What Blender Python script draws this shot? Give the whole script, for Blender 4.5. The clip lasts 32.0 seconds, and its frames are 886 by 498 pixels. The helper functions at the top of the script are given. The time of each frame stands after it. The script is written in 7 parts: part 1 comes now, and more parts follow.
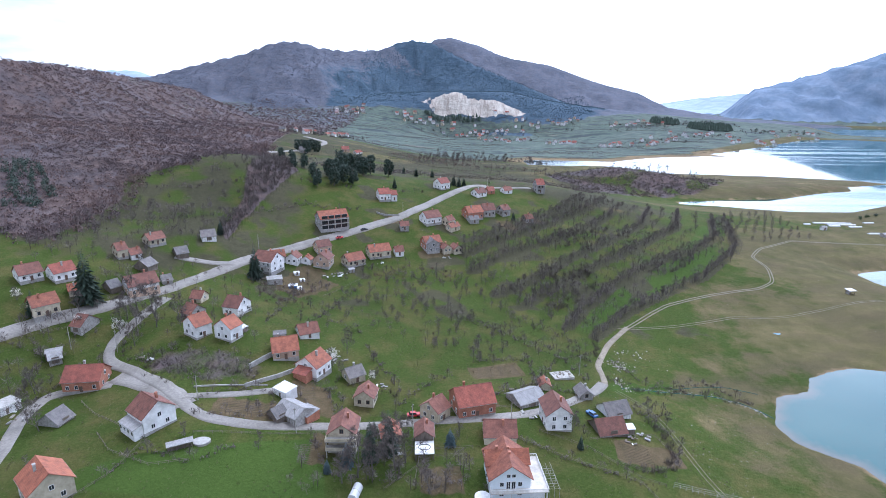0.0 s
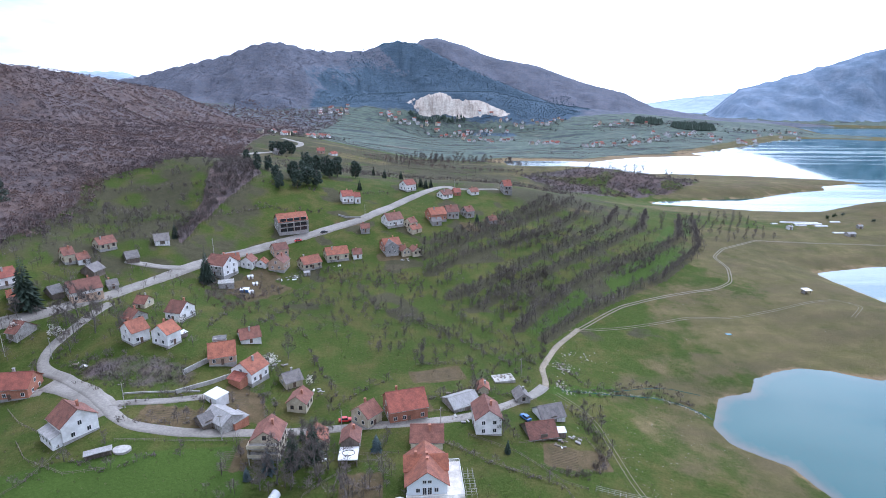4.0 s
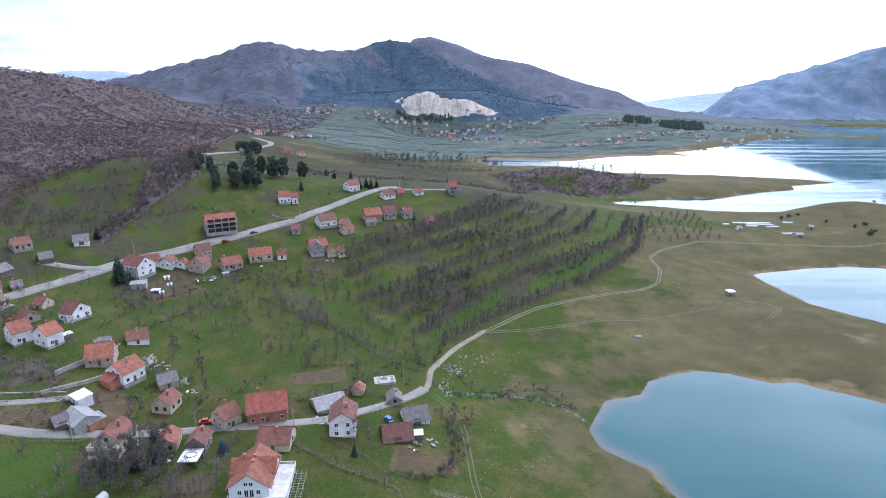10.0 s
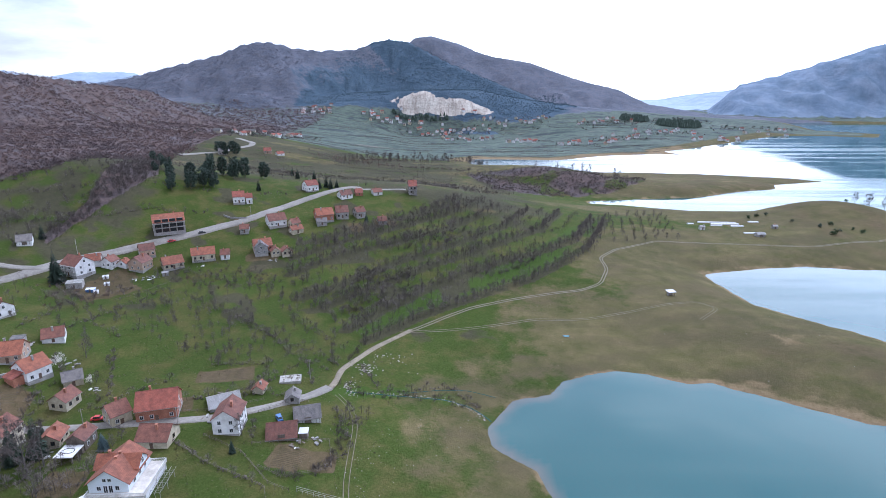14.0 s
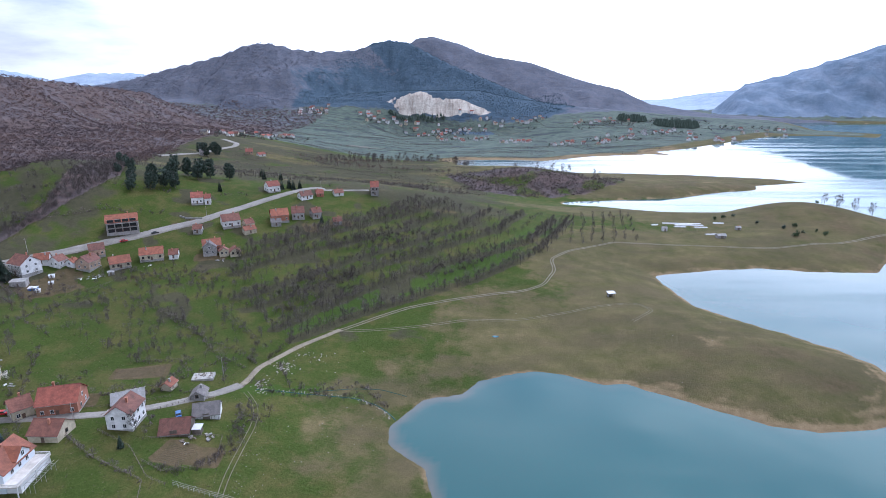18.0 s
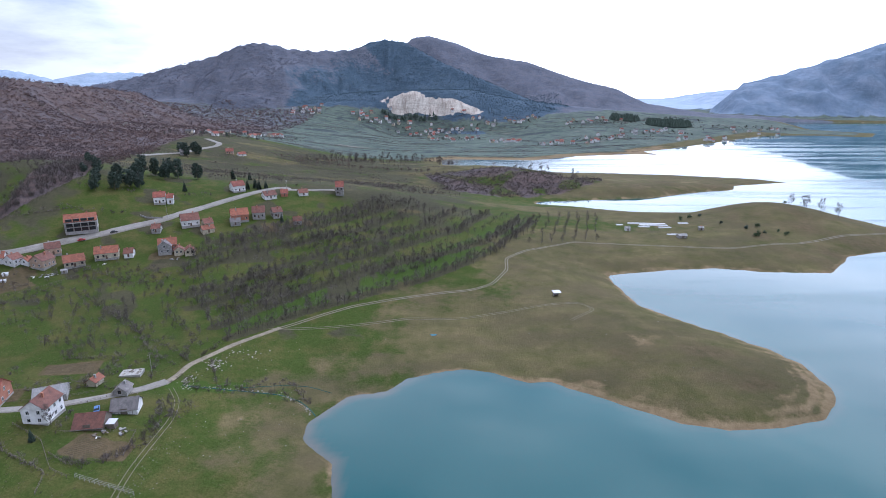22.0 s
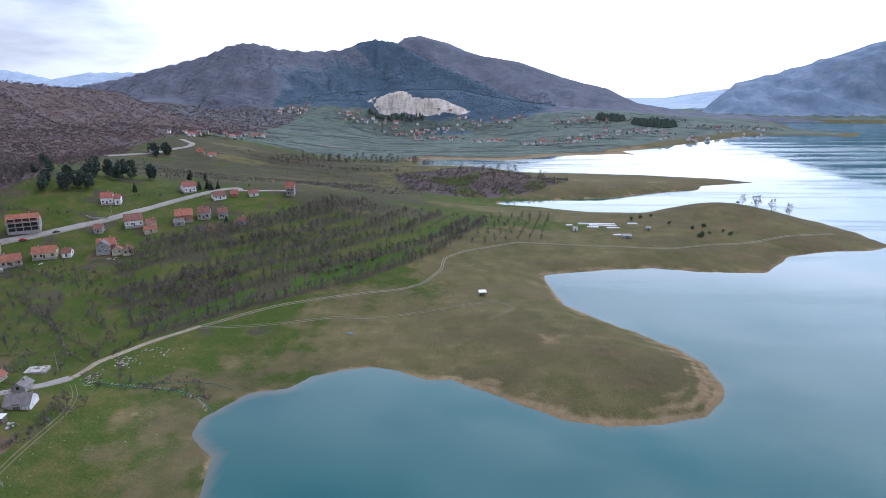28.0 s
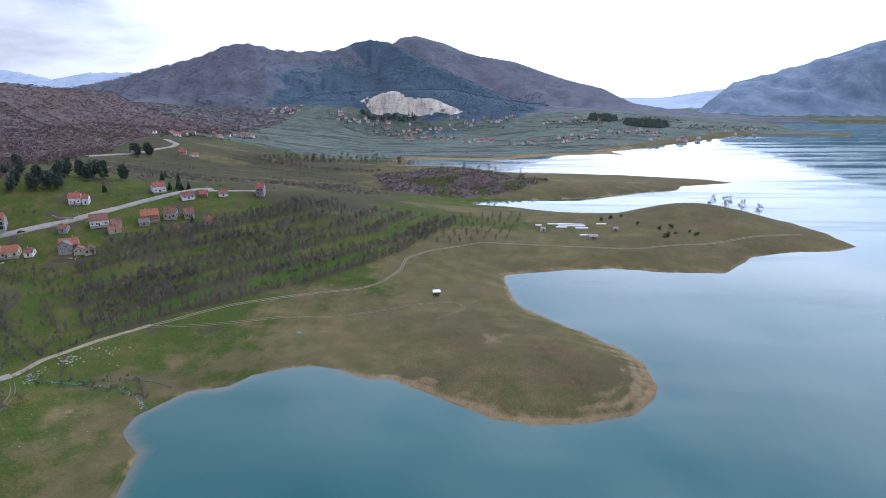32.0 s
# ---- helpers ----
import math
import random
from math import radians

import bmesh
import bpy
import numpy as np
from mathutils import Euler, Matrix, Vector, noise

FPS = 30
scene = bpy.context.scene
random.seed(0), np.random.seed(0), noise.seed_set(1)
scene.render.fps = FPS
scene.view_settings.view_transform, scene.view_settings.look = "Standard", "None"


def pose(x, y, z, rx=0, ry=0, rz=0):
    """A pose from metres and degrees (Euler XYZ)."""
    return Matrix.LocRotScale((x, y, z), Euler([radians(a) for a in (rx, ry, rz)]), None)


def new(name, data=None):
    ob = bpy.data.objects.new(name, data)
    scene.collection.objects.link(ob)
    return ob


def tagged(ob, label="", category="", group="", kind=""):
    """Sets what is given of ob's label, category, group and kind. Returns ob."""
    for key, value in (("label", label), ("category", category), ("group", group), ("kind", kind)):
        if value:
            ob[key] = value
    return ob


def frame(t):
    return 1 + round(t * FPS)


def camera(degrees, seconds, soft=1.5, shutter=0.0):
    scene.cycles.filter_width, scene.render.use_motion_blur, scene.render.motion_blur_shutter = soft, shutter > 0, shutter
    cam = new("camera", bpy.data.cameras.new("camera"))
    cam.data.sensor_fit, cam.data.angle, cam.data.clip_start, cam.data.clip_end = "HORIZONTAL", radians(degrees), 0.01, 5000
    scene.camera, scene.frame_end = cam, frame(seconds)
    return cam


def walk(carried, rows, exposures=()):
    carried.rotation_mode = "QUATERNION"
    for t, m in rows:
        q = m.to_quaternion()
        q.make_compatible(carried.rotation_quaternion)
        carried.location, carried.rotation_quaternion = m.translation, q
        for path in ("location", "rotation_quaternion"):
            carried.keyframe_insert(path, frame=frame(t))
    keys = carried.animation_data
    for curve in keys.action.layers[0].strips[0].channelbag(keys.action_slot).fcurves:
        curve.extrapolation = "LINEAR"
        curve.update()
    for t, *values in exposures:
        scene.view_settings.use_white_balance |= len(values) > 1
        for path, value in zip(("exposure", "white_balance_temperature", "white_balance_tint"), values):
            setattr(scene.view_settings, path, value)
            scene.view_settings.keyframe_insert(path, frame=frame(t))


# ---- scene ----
# camera: seconds, x, y, z, yaw, pitch, roll
PATH = [
    (0, 0.00, 0.00, 113.76, -0.000, -15.849, 0.413),
    (1, 3.92, -0.16, 114.15, -0.162, -15.823, 0.372),
    (2, 8.53, 0.09, 114.47, -0.536, -15.829, 0.283),
    (3, 13.93, 0.43, 114.71, -0.730, -15.840, 0.236),
    (3.5, 16.73, 0.69, 114.80, -0.729, -15.838, 0.249),
    (5.5, 29.53, 1.46, 115.32, -0.702, -15.874, 0.269),
    (6, 33.45, 1.54, 115.62, -0.648, -15.908, 0.289),
    (7, 40.58, 1.53, 115.56, -0.593, -15.905, 0.272),
    (8, 48.45, 1.33, 115.80, -0.478, -15.945, 0.238),
    (9, 56.86, 1.04, 116.06, -0.321, -15.966, 0.212),
    (10, 65.69, 0.69, 116.38, -0.104, -15.990, 0.150),
    (11, 75.24, 0.33, 116.68, 0.157, -16.031, 0.068),
    (12, 85.13, 0.09, 116.89, 0.456, -16.048, 0.006),
    (13, 95.82, 0.10, 116.99, 0.824, -16.057, 0.014),
    (14, 105.56, -0.25, 117.17, 1.100, -16.076, -0.160),
    (14.5, 110.64, -0.49, 117.31, 1.273, -16.077, -0.211),
    (16.5, 130.37, -1.66, 117.87, 1.945, -16.055, -0.268),
    (17, 134.98, -1.83, 118.04, 2.050, -16.054, -0.296),
    (18, 144.66, -2.12, 118.31, 2.329, -16.075, -0.316),
    (19, 153.45, -2.45, 118.62, 2.550, -16.108, -0.355),
    (20, 161.24, -3.45, 118.92, 2.691, -16.133, -0.344),
    (20.5, 164.96, -4.04, 118.96, 2.748, -16.142, -0.291),
    (21, 169.42, -4.19, 119.20, 2.843, -16.141, -0.351),
    (22, 177.05, -4.56, 119.57, 2.874, -16.173, -0.355),
    (23, 185.50, -5.16, 119.74, 3.017, -16.172, -0.372),
    (24, 193.08, -5.48, 120.03, 3.138, -16.191, -0.412),
    (25, 200.20, -5.88, 120.39, 3.174, -16.220, -0.415),
    (25.5, 203.24, -6.09, 120.55, 3.148, -16.230, -0.411),
    (27.5, 216.46, -7.07, 121.13, 3.171, -16.252, -0.403),
    (28, 220.10, -7.24, 121.23, 3.221, -16.247, -0.407),
    (29, 227.15, -7.48, 121.47, 3.303, -16.276, -0.452),
    (30, 234.20, -7.64, 121.66, 3.379, -16.291, -0.466),
    (31, 241.35, -7.88, 121.93, 3.532, -16.291, -0.484),
    (32, 248.00, -8.13, 122.09, 3.557, -16.282, -0.438),
]
cam = camera(75.94, 32.0, soft=0.4)
walk(cam, [(t, pose(x, y, z, 90 + p, 0, w) @ pose(0, 0, 0, 0, 0, r)) for t, x, y, z, w, p, r in PATH],
     exposures=[(0, 0.38, 5350, 16), (13, 0.21, 5400, 17), (25, -0.07, 5500, 17), (32, -0.12, 5550, 17)])

# ---- light: a bright, thinly overcast spring sky with the sun behind cloud ----
SUN_TURN, SUN_HEIGHT = 28, 66  # degrees to the right of +y, degrees up
world = bpy.data.worlds.new("sky")
scene.world = world
world.use_nodes = True
wn, wl = world.node_tree.nodes, world.node_tree.links
wn.clear()
w_out = wn.new("ShaderNodeOutputWorld")
w_bg = wn.new("ShaderNodeBackground")
w_sky = wn.new("ShaderNodeTexSky")
w_sky.sky_type, w_sky.sun_disc = "NISHITA", False
w_sky.sun_elevation, w_sky.sun_rotation = radians(SUN_HEIGHT), radians(SUN_TURN)
w_sky.air_density, w_sky.dust_density = 1.0, 2.0
w_coord = wn.new("ShaderNodeTexCoord")
w_map = wn.new("ShaderNodeMapping")
w_map.inputs["Scale"].default_value = (1.6, 1.6, 6.5)
w_noise = wn.new("ShaderNodeTexNoise")
w_noise.inputs["Scale"].default_value = 1.5
w_noise.inputs["Detail"].default_value = 7
w_noise.inputs["Roughness"].default_value = 0.58
w_ramp = wn.new("ShaderNodeValToRGB")
w_ramp.color_ramp.elements[0].position, w_ramp.color_ramp.elements[0].color = 0.34, (0.3, 0.3, 0.3, 1)
w_ramp.color_ramp.elements[1].position, w_ramp.color_ramp.elements[1].color = 0.55, (1, 1, 1, 1)
w_gain = wn.new("ShaderNodeVectorMath")
w_gain.operation = "SCALE"
w_gain.inputs["Scale"].default_value = 0.09
w_mix = wn.new("ShaderNodeMix")
w_mix.data_type = "RGBA"
w_mix.inputs["B"].default_value = (0.955, 0.985, 1.05, 1)
wl.new(w_coord.outputs["Generated"], w_map.inputs["Vector"])
wl.new(w_map.outputs["Vector"], w_noise.inputs["Vector"])
wl.new(w_noise.outputs["Fac"], w_ramp.inputs["Fac"])
wl.new(w_sky.outputs["Color"], w_gain.inputs[0])
wl.new(w_gain.outputs["Vector"], w_mix.inputs["A"])
wl.new(w_ramp.outputs["Color"], w_mix.inputs["Factor"])
# the cloud is brightest round the hidden sun
w_dot = wn.new("ShaderNodeVectorMath")
w_dot.operation = "DOT_PRODUCT"
w_dot.inputs[1].default_value = (math.sin(radians(SUN_TURN)) * 0.9, math.cos(radians(SUN_TURN)) * 0.9, 0.44)
w_lobe = wn.new("ShaderNodeMapRange")
w_lobe.interpolation_type = "SMOOTHSTEP"
for socket, value in (("From Min", 0.35), ("From Max", 1.0), ("To Min", 1.0), ("To Max", 3.4)):
    w_lobe.inputs[socket].default_value = value
w_bright = wn.new("ShaderNodeVectorMath")
w_bright.operation = "SCALE"
wl.new(w_coord.outputs["Generated"], w_dot.inputs[0])
wl.new(w_dot.outputs["Value"], w_lobe.inputs["Value"])
wl.new(w_mix.outputs["Result"], w_bright.inputs[0])
wl.new(w_lobe.outputs["Result"], w_bright.inputs["Scale"])
wl.new(w_bright.outputs["Vector"], w_bg.inputs["Color"])
w_bg.inputs["Strength"].default_value = 1.0
wl.new(w_bg.outputs["Background"], w_out.inputs["Surface"])
sun_data = bpy.data.lights.new("sun", "SUN")
sun_data.energy, sun_data.angle, sun_data.color = 0.9, radians(18), (1.0, 0.96, 0.9)
sun = new("sun", sun_data)
sun.matrix_world = pose(0, 0, 300, 90 - SUN_HEIGHT, 0, 180 - SUN_TURN)


# ---- materials ----
def node_material(name):
    m = bpy.data.materials.new(name)
    m.use_nodes = True
    return m, m.node_tree.nodes, m.node_tree.links, m.node_tree.nodes["Principled BSDF"]


def noise_node(nodes, links, scale, detail=4, rough=0.6, where="Position", stretch=None):
    if where == "Position":
        src = nodes.new("ShaderNodeNewGeometry").outputs["Position"]
    else:
        src = nodes.new("ShaderNodeTexCoord").outputs[where]
    if stretch:
        mp = nodes.new("ShaderNodeMapping")
        mp.inputs["Scale"].default_value = stretch
        links.new(src, mp.inputs["Vector"])
        src = mp.outputs["Vector"]
    n = nodes.new("ShaderNodeTexNoise")
    n.inputs["Scale"].default_value, n.inputs["Detail"].default_value, n.inputs["Roughness"].default_value = scale, detail, rough
    links.new(src, n.inputs["Vector"])
    return n.outputs["Fac"]


def ramp_node(nodes, links, fac, stops):
    r = nodes.new("ShaderNodeValToRGB")
    el = r.color_ramp.elements
    while len(el) < len(stops):
        el.new(0.5)
    for e, (at, col) in zip(el, stops):
        e.position = at
        e.color = (*col, 1) if len(col) == 3 else col
    links.new(fac, r.inputs["Fac"])
    return r.outputs["Color"]


def mix_node(nodes, links, fac, a, b, blend="MIX"):
    m = nodes.new("ShaderNodeMix")
    m.data_type, m.blend_type = "RGBA", blend
    for socket, value in ((m.inputs["Factor"], fac), (m.inputs["A"], a), (m.inputs["B"], b)):
        if isinstance(value, bpy.types.NodeSocket):
            links.new(value, socket)
        elif isinstance(value, (int, float)):
            socket.default_value = value
        else:
            socket.default_value = (*value, 1)
    return m.outputs["Result"]


def math_node(nodes, links, op, a, b=0.0):
    m = nodes.new("ShaderNodeMath")
    m.operation = op
    for socket, value in zip(m.inputs, (a, b)):
        if isinstance(value, bpy.types.NodeSocket):
            links.new(value, socket)
        else:
            socket.default_value = value
    return m.outputs[0]


def surface(name, dark, light, grain=3.0, stain=0.25, rough=0.85, bump=0.3, metal=0.0, vary=0.12, where="Position", stretch=None):
    """A weathered surface: grain between two colours, broad stains, and a slight difference from thing to thing."""
    m, nodes, links, shader = node_material(name)
    fine = noise_node(nodes, links, grain, 6, 0.65, where, stretch)
    broad = noise_node(nodes, links, stain, 4, 0.6, where)
    col = ramp_node(nodes, links, fine, [(0.3, dark), (0.7, light)])
    shade = ramp_node(nodes, links, broad, [(0.3, (0.72, 0.71, 0.69)), (0.62, (1.05, 1.05, 1.05))])
    col = mix_node(nodes, links, 1.0, col, shade, "MULTIPLY")
    if vary:
        info = nodes.new("ShaderNodeObjectInfo")
        tone = ramp_node(nodes, links, info.outputs["Random"], [(0.0, (1 - vary,) * 3), (1.0, (1 + vary, 1 + vary * 0.8, 1 + vary * 0.6))])
        col = mix_node(nodes, links, 1.0, col, tone, "MULTIPLY")
    links.new(col, shader.inputs["Base Color"])
    shader.inputs["Roughness"].default_value, shader.inputs["Metallic"].default_value = rough, metal
    if bump:
        b = nodes.new("ShaderNodeBump")
        b.inputs["Strength"].default_value, b.inputs["Distance"].default_value = bump, 0.05
        links.new(fine, b.inputs["Height"])
        links.new(b.outputs["Normal"], shader.inputs["Normal"])
    return m


def ground_material():
    m, nodes, links, shader = node_material("meadow_and_hills")
    zone = {}
    for key in ("brush", "wood", "pine", "cliff", "blue", "dry", "soil", "rock", "orchard", "mud", "far", "lawn"):
        a = nodes.new("ShaderNodeAttribute")
        a.attribute_name = key
        zone[key] = a.outputs["Fac"]
    n_tuft = noise_node(nodes, links, 1.1, 8, 0.82)
    n_patch = noise_node(nodes, links, 0.09, 6, 0.62)
    n_wide = noise_node(nodes, links, 0.018, 5, 0.6)
    n_hill = noise_node(nodes, links, 0.035, 9, 0.72, stretch=(1, 1, 2.5))
    n_spot = noise_node(nodes, links, 0.32, 5, 0.75)
    n_strip = noise_node(nodes, links, 0.03, 5, 0.7, stretch=(0.45, 1.0, 1))
    n_streak = noise_node(nodes, links, 0.05, 6, 0.66, stretch=(0.45, 1.2, 1))
    n_crown = noise_node(nodes, links, 0.16, 6, 0.75)
    n_crag = noise_node(nodes, links, 0.014, 8, 0.68, stretch=(1, 1, 0.8))
    n_face = noise_node(nodes, links, 0.11, 7, 0.72, stretch=(1, 0.25, 0.35))

    def edged(z, width=0.35):
        """A zone with a ragged edge."""
        v = math_node(nodes, links, "ADD", z, math_node(nodes, links, "MULTIPLY", math_node(nodes, links, "SUBTRACT", n_patch, 0.5), width * 2.4))
        v = math_node(nodes, links, "ADD", v, math_node(nodes, links, "MULTIPLY", math_node(nodes, links, "SUBTRACT", n_tuft, 0.5), width))
        return ramp_node(nodes, links, v, [(0.38, (0, 0, 0)), (0.62, (1, 1, 1))])

    lush = ramp_node(nodes, links, n_tuft, [(0.32, (0.032, 0.050, 0.010)), (0.5, (0.050, 0.074, 0.015)), (0.68, (0.081, 0.101, 0.027))])
    worn = ramp_node(nodes, links, n_tuft, [(0.34, (0.074, 0.067, 0.022)), (0.66, (0.134, 0.118, 0.045))])
    lawn = ramp_node(nodes, links, n_tuft, [(0.32, (0.036, 0.064, 0.011)), (0.68, (0.070, 0.108, 0.024))])
    grass = mix_node(nodes, links, ramp_node(nodes, links, n_patch, [(0.44, (0, 0, 0)), (0.66, (0.8, 0.8, 0.8))]), lush, worn)
    bare = ramp_node(nodes, links, n_spot, [(0.62, (0, 0, 0)), (0.74, (0.6, 0.6, 0.6))])
    grass = mix_node(nodes, links, bare, grass, (0.130, 0.102, 0.062))
    dry = ramp_node(nodes, links, n_patch, [(0.32, (0.084, 0.083, 0.031)), (0.50, (0.116, 0.104, 0.046)), (0.68, (0.154, 0.125, 0.064))])
    dry = mix_node(nodes, links, ramp_node(nodes, links, n_streak, [(0.42, (0, 0, 0)), (0.62, (0.7, 0.7, 0.7))]), dry, (0.098, 0.082, 0.046))
    dry = mix_node(nodes, links, 1.0, dry, ramp_node(nodes, links, n_tuft, [(0.3, (0.80, 0.80, 0.80)), (0.7, (1.16, 1.15, 1.14))]), "MULTIPLY")
    mud = ramp_node(nodes, links, n_spot, [(0.25, (0.145, 0.107, 0.058)), (0.75, (0.285, 0.212, 0.125))])
    soil = ramp_node(nodes, links, n_spot, [(0.3, (0.074, 0.066, 0.030)), (0.5, (0.108, 0.082, 0.046)), (0.75, (0.152, 0.114, 0.068))])
    under = ramp_node(nodes, links, n_spot, [(0.25, (0.044, 0.044, 0.025)), (0.75, (0.085, 0.078, 0.046))])
    tangle = mix_node(nodes, links, 0.5, n_hill, n_crown)
    brush = ramp_node(nodes, links, tangle, [(0.34, (0.066, 0.052, 0.052)), (0.45, (0.103, 0.081, 0.081)), (0.54, (0.143, 0.101, 0.090)), (0.66, (0.167, 0.143, 0.141))])
    brush = mix_node(nodes, links, ramp_node(nodes, links, n_wide, [(0.45, (0, 0, 0)), (0.62, (0.65, 0.65, 0.65))]), brush, (0.108, 0.100, 0.108))
    # haze is painted into the next five: far woods, pines, cliff, ridges, fields
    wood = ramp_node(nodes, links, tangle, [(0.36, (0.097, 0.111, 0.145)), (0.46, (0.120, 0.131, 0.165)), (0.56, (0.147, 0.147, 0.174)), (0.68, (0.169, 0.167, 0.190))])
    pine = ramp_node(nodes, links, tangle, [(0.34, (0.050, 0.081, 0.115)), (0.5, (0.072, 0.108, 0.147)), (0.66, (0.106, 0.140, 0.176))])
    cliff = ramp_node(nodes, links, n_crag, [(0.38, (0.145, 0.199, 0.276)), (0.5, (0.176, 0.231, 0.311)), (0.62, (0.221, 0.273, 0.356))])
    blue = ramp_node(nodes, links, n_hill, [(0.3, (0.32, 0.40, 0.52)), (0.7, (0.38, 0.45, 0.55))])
    hazed_farm = ramp_node(nodes, links, n_strip, [(0.38, (0.060, 0.070, 0.074)), (0.44, (0.082, 0.108, 0.094)), (0.50, (0.130, 0.161, 0.125)), (0.55, (0.077, 0.094, 0.091)), (0.62, (0.120, 0.146, 0.115)), (0.70, (0.180, 0.170, 0.146))])
    rock = ramp_node(nodes, links, n_face, [(0.34, (0.34, 0.29, 0.25)), (0.46, (0.50, 0.43, 0.37)), (0.55, (0.62, 0.56, 0.49)), (0.7, (0.70, 0.65, 0.58))])
    col = grass
    for key, tone, width in (("far", hazed_farm, 0.3), ("lawn", lawn, 0.25), ("orchard", under, 0.35), ("dry", dry, 0.3), ("mud", mud, 0.3), ("soil", soil, 0.12), ("brush", brush, 0.4), ("wood", wood, 0.5), ("pine", pine, 0.55),
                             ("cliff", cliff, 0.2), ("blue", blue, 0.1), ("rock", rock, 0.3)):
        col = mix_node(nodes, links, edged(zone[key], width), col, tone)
    n_fine = noise_node(nodes, links, 4.5, 4, 0.8)
    col = mix_node(nodes, links, 1.0, col, ramp_node(nodes, links, n_fine, [(0.32, (0.80, 0.80, 0.80)), (0.68, (1.20, 1.20, 1.20))]), "MULTIPLY")
    tint = ramp_node(nodes, links, n_wide, [(0.3, (0.80, 0.82, 0.80)), (0.7, (1.12, 1.1, 1.08))])
    col = mix_node(nodes, links, 1.0, col, tint, "MULTIPLY")
    links.new(col, shader.inputs["Base Color"])
    shader.inputs["Roughness"].default_value = 0.95
    shader.inputs["Specular IOR Level"].default_value = 0.06
    b = nodes.new("ShaderNodeBump")
    b.inputs["Strength"].default_value, b.inputs["Distance"].default_value = 0.8, 0.5
    links.new(n_tuft, b.inputs["Height"])
    b2 = nodes.new("ShaderNodeBump")
    b2.inputs["Strength"].default_value, b2.inputs["Distance"].default_value = 0.55, 9.0
    hill = math_node(nodes, links, "MULTIPLY", n_hill, math_node(nodes, links, "MINIMUM", math_node(nodes, links, "ADD", zone["brush"], math_node(nodes, links, "ADD", math_node(nodes, links, "ADD", zone["pine"], zone["wood"]), zone["cliff"])), 1.0))
    links.new(hill, b2.inputs["Height"])
    links.new(b.outputs["Normal"], b2.inputs["Normal"])
    links.new(b2.outputs["Normal"], shader.inputs["Normal"])
    return m


def water_material():
    m, nodes, links, shader = node_material("lake_water")
    broad = noise_node(nodes, links, 0.004, 4, 0.6)
    col = ramp_node(nodes, links, broad, [(0.3, (0.007, 0.066, 0.066)), (0.7, (0.014, 0.092, 0.090))])
    bed = nodes.new("ShaderNodeAttribute")
    bed.attribute_name = "shallow"
    col = mix_node(nodes, links, math_node(nodes, links, "MULTIPLY", bed.outputs["Fac"], 0.85), col, (0.130, 0.110, 0.092))
    links.new(col, shader.inputs["Base Color"])
    shader.inputs["Roughness"].default_value = 0.06
    shader.inputs["IOR"].default_value = 1.31
    ripple = noise_node(nodes, links, 1.1, 4, 0.6, stretch=(1, 0.6, 1))
    gust = ramp_node(nodes, links, noise_node(nodes, links, 0.012, 5, 0.62, stretch=(0.22, 1.5, 1)), [(0.46, (0, 0, 0)), (0.60, (1, 1, 1))])
    b = nodes.new("ShaderNodeBump")
    b.inputs["Distance"].default_value = 0.05
    links.new(math_node(nodes, links, "ADD", 0.04, math_node(nodes, links, "MULTIPLY", gust, 0.20)), shader.inputs["Roughness"])
    links.new(math_node(nodes, links, "ADD", 0.02, math_node(nodes, links, "MULTIPLY", gust, 0.32)), b.inputs["Strength"])
    links.new(ripple, b.inputs["Height"])
    links.new(b.outputs["Normal"], shader.inputs["Normal"])
    return m


GROUND_M, WATER_M = ground_material(), water_material()
ROAD_M = surface("pale_asphalt", (0.180, 0.166, 0.146), (0.292, 0.268, 0.234), grain=1.4, stain=0.12, vary=0)
GRAVEL_M = surface("gravel_track", (0.165, 0.136, 0.092), (0.31, 0.262, 0.190), grain=1.5, stain=0.3, vary=0)
EARTH_M = surface("trodden_earth", (0.115, 0.098, 0.062), (0.225, 0.195, 0.135), grain=1.5, stain=0.3, vary=0)


# ---- the lie of the land: shoreline, spot heights and ridges, in metres over the lake ----
SHORE = [(146, -800), (143, 90), (137, 132), (132, 153), (119, 166), (118, 177), (129, 194), (143, 199), (151, 209), (162, 215), (176, 219),
         (187, 216), (202, 208), (211, 209), (224, 201), (239, 191), (254, 181), (271, 177), (290, 179), (300, 184), (308, 185),
         (318, 196), (323, 208), (324, 228), (317, 241), (302, 260), (284, 279), (271, 297), (266, 330), (266, 348), (281, 354),
         (308, 361), (339, 366), (375, 359), (413, 358), (446, 396), (480, 409), (515, 413), (538, 426), (537, 465), (528, 502)]
NORTH_SHORE = [(505, 535), (455, 548), (409, 538), (374, 525), (333, 536), (280, 566), (245, 577), (245, 588), (300, 599), (368, 610),
               (410, 634), (446, 652), (478, 659), (494, 690), (521, 698), (572, 715), (543, 741), (499, 759), (444, 777), (358, 792),
               (260, 796), (180, 815), (138, 850), (131, 889), (130, 937), (205, 937), (271, 923), (359, 983), (471, 1015), (506, 999),
               (490, 1055), (538, 1086), (617, 1155), (741, 1269), (859, 1377), (972, 1374), (1071, 1329), (1151, 1431), (1060, 1537)]
